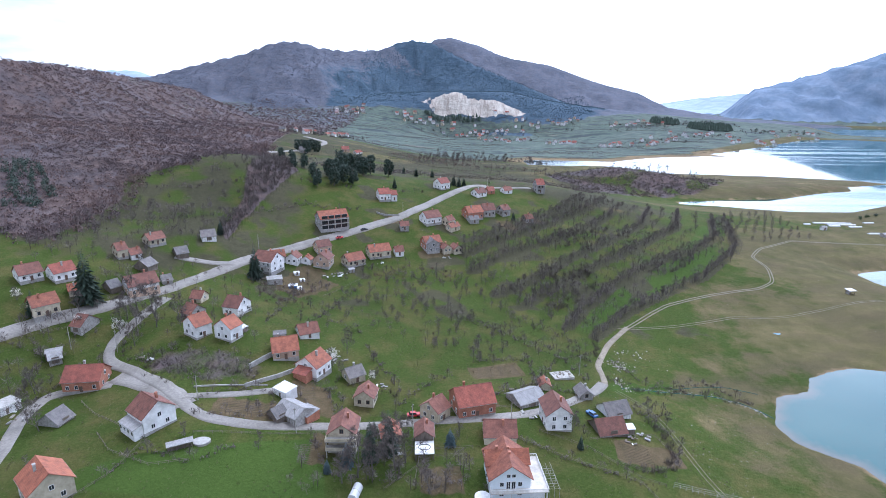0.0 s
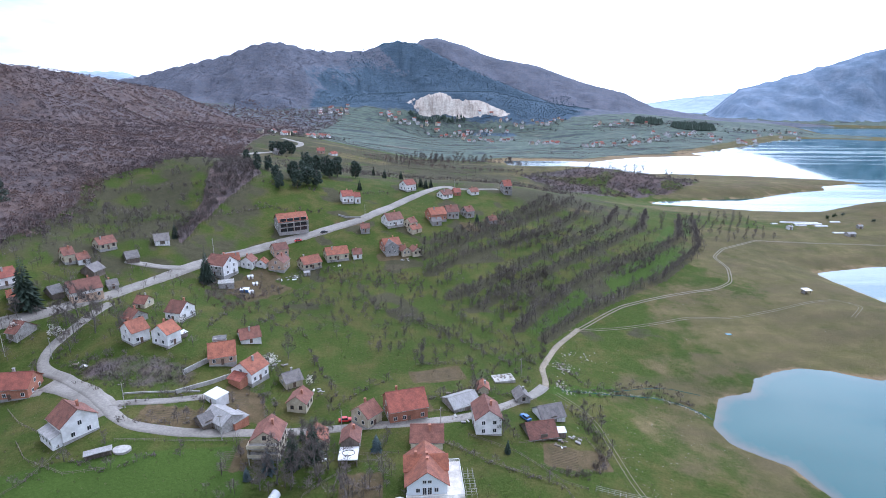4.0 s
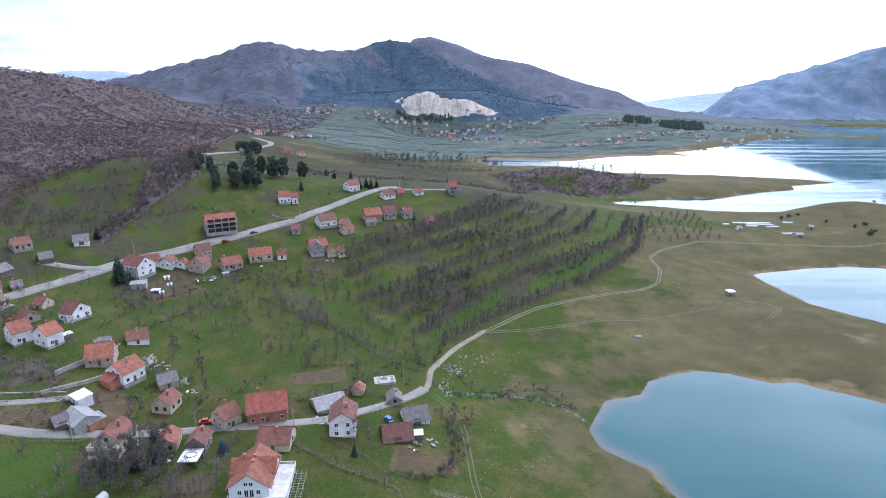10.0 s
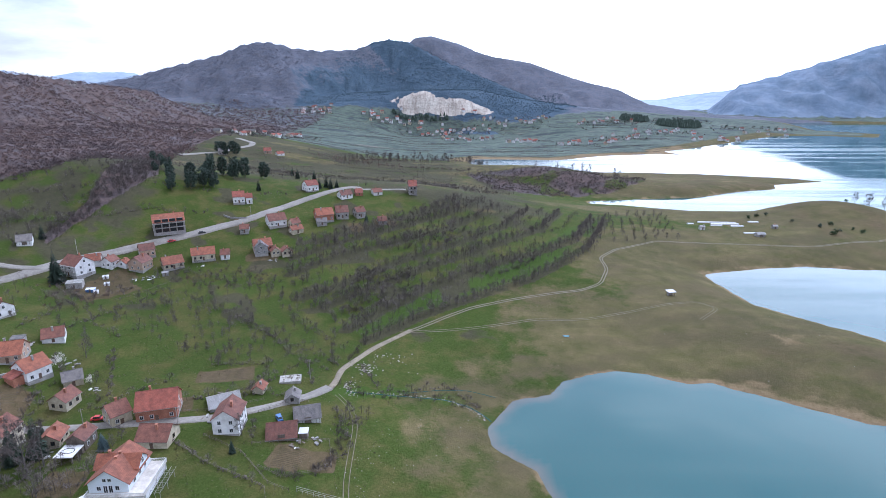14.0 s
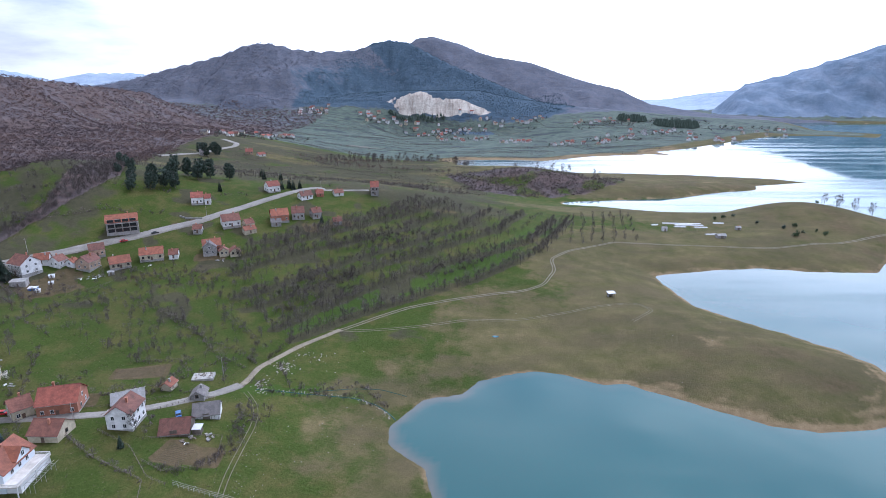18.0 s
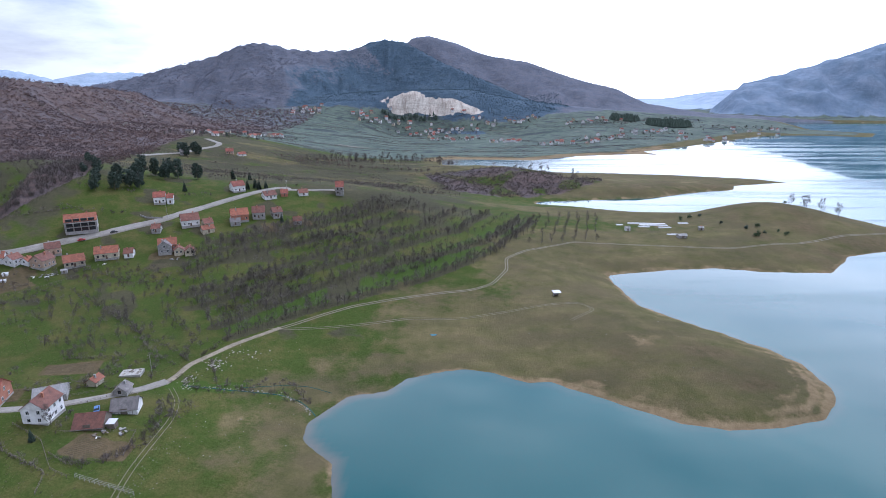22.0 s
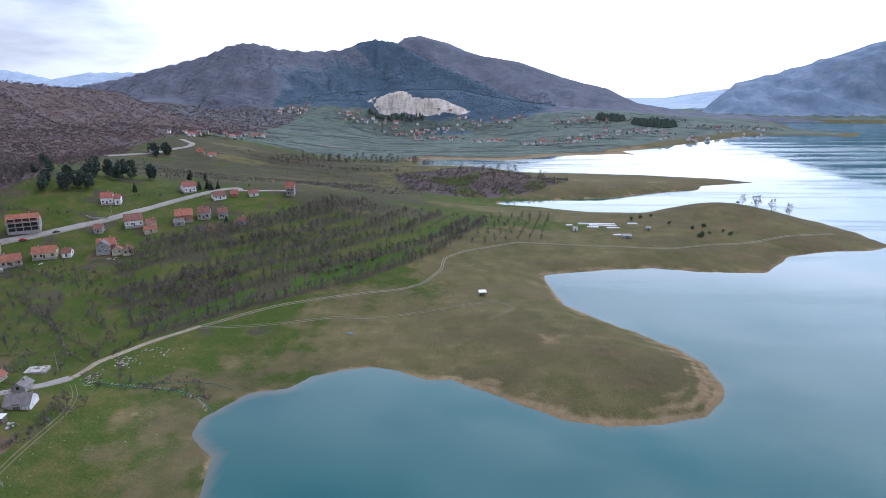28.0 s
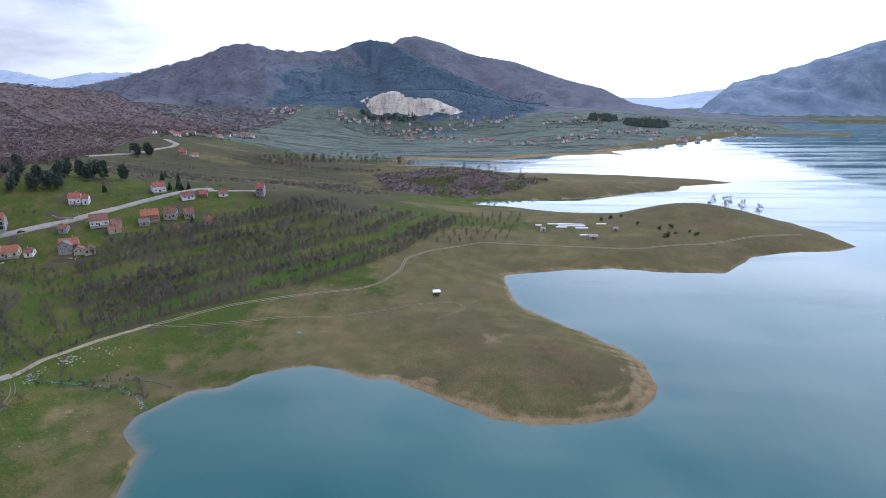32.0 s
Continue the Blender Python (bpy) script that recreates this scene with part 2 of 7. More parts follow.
FAR_SHORE = [(1071, 1795), (1095, 1860), (1209, 1839), (1356, 1805), (1447, 1775), (1720, 1680), (2500, 1350), (2850, 600), (2600, -700),
             (1700, -1700), (1000, -2400), (1000, -5000), (-5200, -5000), (-5200, 5200), (5200, 5200), (5200, -5000), (-5100, -5100), (-400, -1200)]
NEAR_SPOTS = [(32, 149, 14.4), (17, 130, 14.5), (10, 161, 15), (-25, 172, 13.7), (-28, 148, 13.5), (56, 163, 11.7), (49, 177, 10.5), (59, 196, 10.2),
              (-56, 185, 21.5), (-44, 187, 16.5), (-52, 201, 21.3), (-90, 192, 26), (-82, 142, 21), (-122, 170, 17), (-87, 273, 22.5), (-160, 213, 37),
              (-141, 269, 37.5), (-121, 283, 36), (-128, 263, 32.5), (-66, 326, 32), (-28, 250, 16.6), (29, 269, 13.5), (78, 320, 18), (138, 360, 16),
              (159, 250, 2.4), (225, 296, 6.5), (258, 235, 8.2), (0, 60, 12), (-160, 60, 20), (90, 100, 7), (100, 150, 5), (88, 190, 5)]
FAR_SPOTS = [(74, 433, 37), (37, 424, 39.5), (87, 408, 27.5), (98, 468, 34), (-120, 375, 60.3), (-134, 395, 66), (-152, 400, 68), (-173, 400, 65), (-160, 455, 59), (-132, 452, 56), (-130, 326, 44), (-158, 330, 46), (-71, 413, 52), (-153, 716, 46.5),
             (-162, 670, 42.3), (188, 664, 10.5), (-5, 1254, 6), (-127, 1463, 72), (-189, 1424, 60), (188, 1491, 57), (619, 1455, 26), (314, 442, 8),
             (393, 485, 14.5), (412, 486, 19), (431, 487, 21.5), (450, 486, 19.5), (470, 484, 15.5), (489, 480, 10), (405, 455, 13), (350, 462, 9), (296, 693, 7), (-99, 658, 36), (-117, 676, 40), (-212, 879, 48), (0, 880, 9), (-240, 1080, 32),
             (400, 1230, 8), (1000, 1600, 12), (20, 1482, 95), (63, 1465, 54), (-40, 1492, 92), (0, 1462, 50), (110, 1482, 78), (110, 1466, 48)]
FAR_SPOTS += [(0, 1570, 100), (-350, 1430, 62), (-250, 320, 62), (-330, 420, 85), (-260, 190, 50), (30, 560, 25), (500, 690, 4), (235, 678, 18), (195, 675, 17.5), (275, 678, 15), (308, 676, 10.5), (150, 672, 13), (200, 628, 7), (265, 630, 5.5)]
HILLS = {  # crest points x, y, z; then the fall to each side
    "brush": [([(-560, 80, 185), (-490, 320, 165), (-432, 580, 138), (-449, 710, 136), (-443, 810, 128), (-480, 970, 120), (-483, 1130, 108), (-520, 1280, 70)], 260)],
    "wood": [([(-1250, 1640, 70), (-855, 1720, 141), (-745, 1720, 168), (-578, 1720, 205), (-492, 1710, 235), (-423, 1705, 243), (-371, 1740, 227),
                (-314, 1790, 221), (-220, 1850, 226), (-160, 1890, 238)], 430),
             ([(-34, 2150, 280), (27, 2150, 288), (128, 2150, 262), (189, 2150, 234), (369, 2120, 195), (526, 2090, 142), (673, 2040, 101),
               (754, 1980, 56), (930, 1870, 24)], 470)],
    "pine": [([(-171, 1890, 242), (-102, 1920, 267), (-30, 1910, 248), (76, 1840, 191), (192, 1770, 141), (284, 1700, 101), (371, 1640, 64)], 400)],
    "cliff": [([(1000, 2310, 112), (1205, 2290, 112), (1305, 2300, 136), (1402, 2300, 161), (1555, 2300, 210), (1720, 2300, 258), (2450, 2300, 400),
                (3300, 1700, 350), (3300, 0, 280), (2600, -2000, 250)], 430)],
    # farthest ridges, whose base colour is pale blue distance haze
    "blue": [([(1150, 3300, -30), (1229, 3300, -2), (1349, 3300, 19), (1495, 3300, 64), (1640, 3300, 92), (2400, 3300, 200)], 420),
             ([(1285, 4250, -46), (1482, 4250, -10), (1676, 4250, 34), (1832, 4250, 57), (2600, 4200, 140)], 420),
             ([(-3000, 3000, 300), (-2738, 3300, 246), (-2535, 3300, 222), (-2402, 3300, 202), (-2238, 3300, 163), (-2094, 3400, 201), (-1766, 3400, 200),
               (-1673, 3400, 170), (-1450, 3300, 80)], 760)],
}


def smooth(e0, e1, v):
    u = np.clip((v - e0) / (e1 - e0), 0, 1)
    return u * u * (3 - 2 * u)


def polyline_near(px, py, pts, station=None):
    """Distance to a polyline, and the height along it at the nearest place; station takes the metres along it."""
    best, level, gone = np.full(px.shape, 1e9), np.zeros(px.shape), 0.0
    for a, b in zip(pts, pts[1:]):
        dx, dy = b[0] - a[0], b[1] - a[1]
        u = np.clip(((px - a[0]) * dx + (py - a[1]) * dy) / (dx * dx + dy * dy), 0, 1)
        dist = np.hypot(px - a[0] - u * dx, py - a[1] - u * dy)
        near = dist < best
        best = np.where(near, dist, best)
        if len(a) > 2:
            level = np.where(near, a[2] + u * (b[2] - a[2]), level)
        if station is not None:
            station[near] = gone + u[near] * math.hypot(dx, dy)
            gone += math.hypot(dx, dy)
    return best, level


def inside(px, py, pts):
    odd = np.zeros(px.shape, bool)
    for (ax, ay), (bx, by) in zip(pts, pts[1:] + pts[:1]):
        if ay != by:
            odd ^= ((ay > py) != (by > py)) & (px < (bx - ax) * (py - ay) / (by - ay) + ax)
    return odd


def waves(px, py, size, seed=0):
    """Smooth uneven swells from -1 to 1."""
    out = 0
    for k in range(5):
        a = seed * 1.7 + k * 2.4
        out = out + np.sin((px * np.cos(a) + py * np.sin(a)) / size * 6.28 * (0.7 + 0.23 * k) + seed + 1.3 * k + 1.5 * np.sin((py * np.cos(a) - px * np.sin(a)) / size * 2.1))
    return out / 5


SPOTS = np.array(NEAR_SPOTS + FAR_SPOTS, float)


def plate(d):
    return d * d * np.log(d + 1e-9)


def spot_weights():
    n = len(SPOTS)
    m = np.zeros((n + 3, n + 3))
    m[:n, :n] = plate(np.hypot(SPOTS[:, None, 0] - SPOTS[None, :, 0], SPOTS[:, None, 1] - SPOTS[None, :, 1]) / 100)
    m[:n, :n] += 0.02 * np.eye(n)
    m[:n, n], m[:n, n + 1:] = 1, SPOTS[:, :2] / 100
    m[n:, :n] = m[:n, n:].T
    return np.linalg.solve(m, np.concatenate([SPOTS[:, 2], np.zeros(3)]))


WEIGHTS = spot_weights()
LAND = SHORE + NORTH_SHORE + FAR_SHORE


def shore_distance(px, py):
    """Metres from the water's edge, over 0 on land."""
    ring = LAND[:-5]
    dist, _ = polyline_near(px, py, ring)
    return np.where(inside(px, py, LAND), dist, -dist)


def terrain(px, py):
    """Height of the ground, distance to the shore, and how far each kind of hill covers it."""
    px, py = np.asarray(px, float), np.asarray(py, float)
    n = len(SPOTS)
    base = WEIGHTS[n] + (px * WEIGHTS[n + 1] + py * WEIGHTS[n + 2]) / 100
    for (sx, sy, _), w in zip(SPOTS, WEIGHTS):
        base = base + w * plate(np.hypot(px - sx, py - sy) / 100)
    edge = smooth(1860, 1580, py) * smooth(-1000, -560, px) * smooth(1600, 1050, px) * smooth(-200, 0, py)
    base = base * edge + 8 * (1 - edge)
    sd = shore_distance(px, py)
    sd = sd + waves(px, py, 30, 3) * 1.1 + waves(px, py, 9, 5) * 0.45
    low = np.clip(base, 1.2, 104) * (1 - np.exp(-np.clip(sd, 0, None) / 22)) + 0.4 * waves(px, py, 40, 1) * smooth(12, 50, sd)
    cover = {}
    high = low
    for kind, ridges in HILLS.items():
        cover[kind] = np.zeros(px.shape)
        for pts, fall in ridges:
            station = np.zeros(px.shape)
            dist, level = polyline_near(px, py, pts, station)
            wide = fall * (1 + 0.16 * waves(px, py, 380, 2) + 0.08 * waves(px, py, 140, 7))
            u = np.clip(1 - dist / wide, 0, 1)
            shape = level * (u * (0.55 + 0.45 * u) + 0.03 * waves(px, py, 105, 4) * np.sin(np.pi * u))
            if kind == "cliff":  # a steep mountain that breaks off above the narrows
                shape = level * (0.25 * u + 0.75 * smooth(0, 1, u)) * np.clip((px - 1092 - 0.43 * (py - 2290)) / 116, 0, 1) ** 0.8
            # side ridges and gullies running down from the crest
            flank = np.sin(np.pi * np.clip(u, 0, 1)) * smooth(0.05, 0.45, u) * np.clip(level, 0, 260)
            ribs = 1 - 2.2 * np.abs(waves(station, dist * 0.4, 210, 5)) + 0.45 * (1 - 2.2 * np.abs(waves(station, dist * 0.6, 82, 2)))
            shape = shape + (0.055 if kind in ("wood", "pine") else 0.13 if kind == "cliff" else 0.04 if kind == "brush" else 0.02) * flank * ribs
            shape = shape - 16 * smooth(0.3, 0, u)
            over = shape - high
            cover[kind] = np.maximum(cover[kind], smooth(0, 7, over))
            for other in cover:
                if other != kind:
                    cover[other] = cover[other] * (1 - smooth(-4, 6, over))
            soft = 5.0
            high = np.where(np.abs(over) < soft, high + (over + soft) ** 2 / (4 * soft), np.maximum(high, shape))
    ground = np.where(sd > 0, np.where(sd < 12, low + (high - low) * smooth(0, 12, sd), high), np.maximum(-9, sd * 0.16))
    return ground, sd, cover


def ground_at(x, y):
    return float(terrain(np.array([x]), np.array([y]))[0][0])


# ---- small makers ----
def part(name, bm, material, parent=None, label=""):
    """Links a bmesh as one mesh object, under a thing or a part."""
    me = bpy.data.meshes.new(name)
    bm.to_mesh(me)
    bm.free()
    for one in material if isinstance(material, (list, tuple)) else [material]:
        me.materials.append(one)
    ob = new(name, me)
    if parent:
        ob.parent = parent
    return tagged(ob, label)


def quick_mesh(name, co, quads, tris=()):
    """A mesh from arrays of corners, quads and triangles."""
    me = bpy.data.meshes.new(name)
    quads, tris = np.asarray(quads, np.int32).reshape(-1, 4), np.asarray(tris, np.int32).reshape(-1, 3)
    me.vertices.add(len(co))
    me.vertices.foreach_set("co", np.asarray(co, np.float32).ravel())
    me.loops.add(quads.size + tris.size)
    me.loops.foreach_set("vertex_index", np.concatenate([quads.ravel(), tris.ravel()]))
    me.polygons.add(len(quads) + len(tris))
    me.polygons.foreach_set("loop_start", np.concatenate([np.arange(len(quads)) * 4, quads.size + np.arange(len(tris)) * 3]).astype(np.int32))
    me.update(calc_edges=True)
    return me


def mesh_object(name, verts, faces, material, parent=None):
    me = bpy.data.meshes.new(name)
    me.from_pydata(verts, [], faces)
    me.materials.append(material)
    ob = new(name, me)
    if parent:
        ob.parent = parent
    return ob


# ---- the ground, one sheet to the horizon ----
def in_patch(px, py, x, y, w, d, turn):
    """1 inside a rectangular plot, falling off at its edge."""
    c, s = math.cos(radians(turn)), math.sin(radians(turn))
    u, v = (px - x) * c + (py - y) * s, -(px - x) * s + (py - y) * c
    return smooth(1.2, -0.8, np.maximum(np.abs(u) - w / 2, np.abs(v) - d / 2))


def build_ground():
    cx, cy = 125.0, -45.0
    angles = np.concatenate([np.arange(-60, 60, 0.2), np.arange(60, 300, 4.0)])
    radii = 35 * np.exp(np.arange(0, 478) * 0.0103)
    radii = np.sort(np.concatenate([radii, np.arange(1490, 1556, 3.3)]))
    aa, rr = np.meshgrid(np.radians(angles), radii)
    px, py = (cx + rr * np.sin(aa)).ravel(), (cy + rr * np.cos(aa)).ravel()
    z, sd, cover = terrain(px, py)
    na, nr = len(angles), len(radii)
    co = np.stack([px, py, z], -1)
    co = np.concatenate([co, [[cx, cy, ground_at(cx, cy)]]])
    i, j = np.meshgrid(np.arange(nr - 1), np.arange(na), indexing="ij")
    a, b = i * na + j, i * na + (j + 1) % na
    quads = np.stack([a, a + na, b + na, b], -1).reshape(-1, 4)
    fan = np.stack([np.arange(na), (np.arange(na) + 1) % na, np.full(na, nr * na)], -1)
    me = quick_mesh("ground", co, quads, fan)
    me.polygons.foreach_set("use_smooth", [True] * len(me.polygons))
    zones = dict(cover)
    rough = px + 0.25 * (py - 180) + 34 * waves(px, py, 92, 9) + 12 * waves(px, py, 25, 2)
    zones["dry"] = smooth(140, 26, sd + 16 * waves(px, py, 60, 4)) * smooth(105, 200, rough) * smooth(560, 520, py) + smooth(800, 880, py) * smooth(50, 15, sd)
    zones["dry"] = np.maximum(zones["dry"], smooth(345, 385, px) * smooth(575, 535, py))
    zones["dry"] = np.maximum(zones["dry"], 0.62 * smooth(580, 610, py) * smooth(830, 790, py) * smooth(60, 140, px))
    zones["mud"] = (0.6 + 0.4 * waves(px, py, 26, 8)) * smooth(4.0, 1.0, sd) * (0.72 + 0.28 * smooth(150, 190, px)) * smooth(-5, -1, sd)
    zones["mud"] = np.maximum(zones["mud"], 0.45 * smooth(8, 2, sd + 3 * waves(px, py, 17, 6)) * smooth(-3, 0, sd) * smooth(150, 210, px) * smooth(420, 380, py))
    # sandy rim and old waterlines round the tip of the dry promontory
    tip = smooth(80, 20, np.hypot(px - 318, py - 212)) * smooth(-2, 1, sd)
    lines = 0.5 + 0.5 * np.sin(sd * 1.15 + 1.5 * waves(px, py, 40, 3))
    zones["mud"] = np.maximum(zones["mud"], tip * smooth(26, 4, sd) * (0.34 + 0.42 * lines))
    zones["mud"] = np.maximum(zones["mud"], smooth(13, 2, sd + 4 * waves(px, py, 23, 5)) * smooth(-2, 1, sd) * smooth(185, 230, px) * smooth(265, 235, py) * (0.5 + 0.3 * lines))
    zones["mud"] = np.maximum(zones["mud"], 0.5 * smooth(15, 3, np.hypot(px - 258, py - 238) + 5 * waves(px, py, 12, 2)))
    zones["mud"] = np.maximum(zones["mud"], 0.5 * smooth(8, 2, np.hypot(px - 96, py - 172) + 4 * waves(px, py, 9, 4)))
    zones["soil"] = np.zeros(px.shape)
    homes = np.full(px.shape, 0.0)
    village = (px > -175) & (px < 85) & (py > 100) & (py < 450)
    for hx, hy in HOMES:
        homes[village] = np.maximum(homes[village], smooth(13, 4, np.hypot(px[village] - hx, py[village] - hy) + 5 * waves(px[village], py[village], 11, 3)))
    zones["soil"] = np.maximum(0.40 * homes, (0.42 + 0.25 * waves(px, py, 37, 6)) * smooth(62, 25, np.hypot((px - 275) * 0.8, (py - 217) * 1.5)) * smooth(6, 20, sd))
    zones["soil"] = np.maximum(zones["soil"], (0.44 + 0.2 * waves(px, py, 48, 2)) * np.maximum(smooth(340, 400, px) * smooth(560, 530, py), smooth(595, 618, py) * smooth(830, 790, py) * smooth(215, 300, px)))
    for plot in PLOTS:
        zones["soil"] = np.maximum(zones["soil"], in_patch(px, py, *plot))
    zones["orchard"] = smooth(0.0, 1.0, orchard_cover(px, py))
    patch = smooth(0.12, 0.45, waves(px, py * 1.5, 62, 11) + 0.5 * waves(px, py, 21, 4)) * smooth(215, 250, py) * smooth(850, 780, py) * smooth(190, 90, px) * smooth(-260, -190, px)
    zones["orchard"] = np.maximum(zones["orchard"], 0.75 * patch)
    zones["rock"] = np.zeros(px.shape)
    for qx, qy, qw, qd in QUARRY:
        zones["rock"] = np.maximum(zones["rock"], smooth(1.1, 0.9, np.hypot((px - qx) / qw, (py - qy) / qd) + 0.22 * waves(px, py, 46, 6) + 0.18 * waves(px, py, 19, 2)))
    # the haze-tinted field colour takes over with distance
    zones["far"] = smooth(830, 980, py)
    # the drawn-down lake leaves pale flats along the far bay and the spit
    zones["mud"] = np.maximum(zones["mud"], 0.85 * smooth(46, 14, sd + 9 * waves(px, py, 60, 2)) * smooth(880, 930, py) * smooth(620, 480, px) * smooth(0, 2, sd))
    zones["dry"] = np.maximum(zones["dry"], smooth(595, 618, py) * smooth(830, 790, py) * smooth(150, 210, px))
    zones["mud"] = np.maximum(zones["mud"], (0.30 + 0.22 * waves(px, py, 44, 3)) * smooth(595, 618, py) * smooth(830, 790, py) * smooth(215, 330, px) * smooth(0, 2, sd))
    zones["lawn"] = np.zeros(px.shape)
    for a, b in zip(ROWS, ROWS[1:]):
        zones["lawn"] = np.maximum(zones["lawn"], (0.62 if a is ROWS[0] else 0.14) * poly_cover(px, py, a + b[::-1], 3))
    zones["lawn"] *= 1 - 0.8 * smooth(0.2, 0.8, zones["orchard"])
    for lawn in LAWNS:
        zones["lawn"] = np.maximum(zones["lawn"], poly_cover(px, py, lawn, 2.5))
    upvalley = 0.5 * poly_cover(px, py, WOODS, 30) * smooth(850, 1350, py + 0.3 * (px + 300) + 60 * waves(px, py, 150, 3)) * (1 - zones["pine"]) * (1 - zones["blue"])
    zones["wood"] = np.maximum(zones["wood"], upvalley)
    # lush banks along the brook
    zones["lawn"] = np.maximum(zones["lawn"], 0.85 * smooth(5.5, 2.0, polyline_near(px, py, [(63, 185), (78, 190), (95, 194.6), (110, 190), (119, 179)])[0] + 2 * waves(px, py, 11, 3)))
    zones["brush"] = np.maximum(zones["brush"], np.maximum(poly_cover(px, py, WOODS, np.where(py > 780, 34, 6)) * (1 - zones["pine"]) * (1 - zones["blue"]) * (1 - zones["wood"]), np.maximum(poly_cover(px, py, GULLY, 2), 0.5 * poly_cover(px, py, SLOPE, 3))))
    zones["brush"] = np.maximum(zones["brush"], 0.95 * poly_cover(px, py, BANK, 10) * smooth(-0.45, 0.1, waves(px, py, 70, 4)))
    # woods come down to the village at the mountain's foot
    foot = smooth(1436, 1478, py - 0.55 * np.clip(px - 300, 0, None) + 14 * waves(px, py, 75, 6)) * smooth(1000, 850, px)
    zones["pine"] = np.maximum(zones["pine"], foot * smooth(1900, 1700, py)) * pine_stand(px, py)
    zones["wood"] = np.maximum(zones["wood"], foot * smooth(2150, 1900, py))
    # all land beyond 2.5 km is painted in the haze blue too
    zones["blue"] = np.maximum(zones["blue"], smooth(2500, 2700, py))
    # grazed, drier turf along the near shore and up the middle valley
    zones["dry"] = np.maximum(zones["dry"], (0.62 + 0.3 * waves(px, py, 33, 7)) * smooth(58, 14, sd + 10 * waves(px, py, 28, 3)) * smooth(175, 140, px) * smooth(250, 225, py))
    middle = smooth(400, 470, py + 0.25 * px) * smooth(900, 840, py) * smooth(230, 150, px)
    zones["dry"] *= 1 - 0.9 * poly_cover(px, py, BANK, 10)
    zones["mud"] *= 1 - poly_cover(px, py, BANK, 10)
    zones["orchard"] = np.maximum(zones["orchard"], middle * (0.68 + 0.35 * waves(px, py * 1.8, 85, 5)))
    zones["dry"] = np.maximum(zones["dry"], middle * (0.30 + 0.35 * waves(px * 0.6, py * 1.6, 60, 8)))
    upper = smooth(250, 290, py - 0.2 * px) * smooth(-60, -100, px) * smooth(480, 440, py)
    zones["orchard"] = np.maximum(zones["orchard"], upper * (0.52 + 0.4 * waves(px, py * 1.4, 40, 6)))
    strips = smooth(0.05, 0.5, waves(px * 0.35, py, 70, 3)) * smooth(440, 490, py) * smooth(840, 800, py) * smooth(190, 120, px) * smooth(-230, -150, px)
    zones["dry"] = np.maximum(zones["dry"], 0.62 * strips)
    # the bare woods stand as an uneven canopy over the slopes
    canopy = np.clip(zones["brush"] + zones["wood"] + zones["pine"], 0, 1) * smooth(200, 420, py + 0.4 * np.abs(px))
    lump = waves(px, py, 17, 3) + 0.8 * waves(px, py, 9, 6) + 0.6 * waves(px, py, 31, 1)
    co[:-1, 2] += canopy * np.where(py > 1250, 1.1, 1.3) * lump
    me.vertices.foreach_set("co", co.astype(np.float32).ravel())
    for key, values in zones.items():
        layer = me.attributes.new(key, "FLOAT", "POINT")
        layer.data.foreach_set("value", np.append(values, 0.0).astype(np.float32))
    me.materials.append(GROUND_M)
    return tagged(new("ground", me), "green and brown valley meadows rising to wooded hills and mountains", "ground", kind="structure")


def pine_stand(px, py):
    """Where conifers take over from bare woods on the mountain; the stand widens towards the valley."""
    west = smooth(-330, -150, px + 60 * waves(px, py, 210, 3) + 22 * waves(px, py, 60, 1) + 0.16 * np.clip(1890 - py, 0, 400))
    return west * smooth(470, 330, px - 0.2 * (py - 1500) + 50 * waves(px, py, 120, 8))


HOMES = [(-95, 116), (-114, 148), (-117, 169), (-83, 143), (-103, 225), (-99, 210), (-90, 194), (-78, 192), (-84, 216), (-57, 187), (-45, 180), (-52, 204), (-45, 154), (-50, 152), (-31, 181), (-25, 167), (-28, 143), (-15, 147), (-5, 145), (-2, 158), (10, 162), (28, 169), (35, 156), (36, 180), (49, 176), (57, 166), (52, 155), (17, 146), (-89, 276), (-87, 287), (-79, 287), (-72, 289), (-64, 289), (-67, 303), (-48, 294), (-36, 305), (-25, 309), (-24, 340), (-8, 352), (3, 352), (6, 346), (-7, 316), (-7, 320), (1, 316), (8, 317), (19, 367), (30, 376), (41, 379), (18, 128)]
PLOTS = [(20.2, 189.9, 20, 10, 17), (56.3, 143.5, 10, 11, -10), (-44.9, 166.6, 10, 11, 0), (14.6, 167.2, 6, 8, 20), (-71.7, 270.4, 14, 28, -20), (41.8, 361.6, 9, 13, 30), (58.9, 374.3, 15, 9, 20),
         (-58.4, 152.9, 22, 9, 0), (0, 127.1, 11, 10, 5), (-5.2, 312.3, 18, 9, 20), (222, 606, 40, 7, 12), (-66, 261, 18, 26, -35), (-41, 162, 11, 13, 15), (-35, 140, 4, 14, 5), (65, 143.5, 11, 9, 5), (-33, 349, 26, 6, 44)]
QUARRY = [(22, 1475, 66, 20), (92, 1475, 52, 17), (158, 1486, 46, 15)]


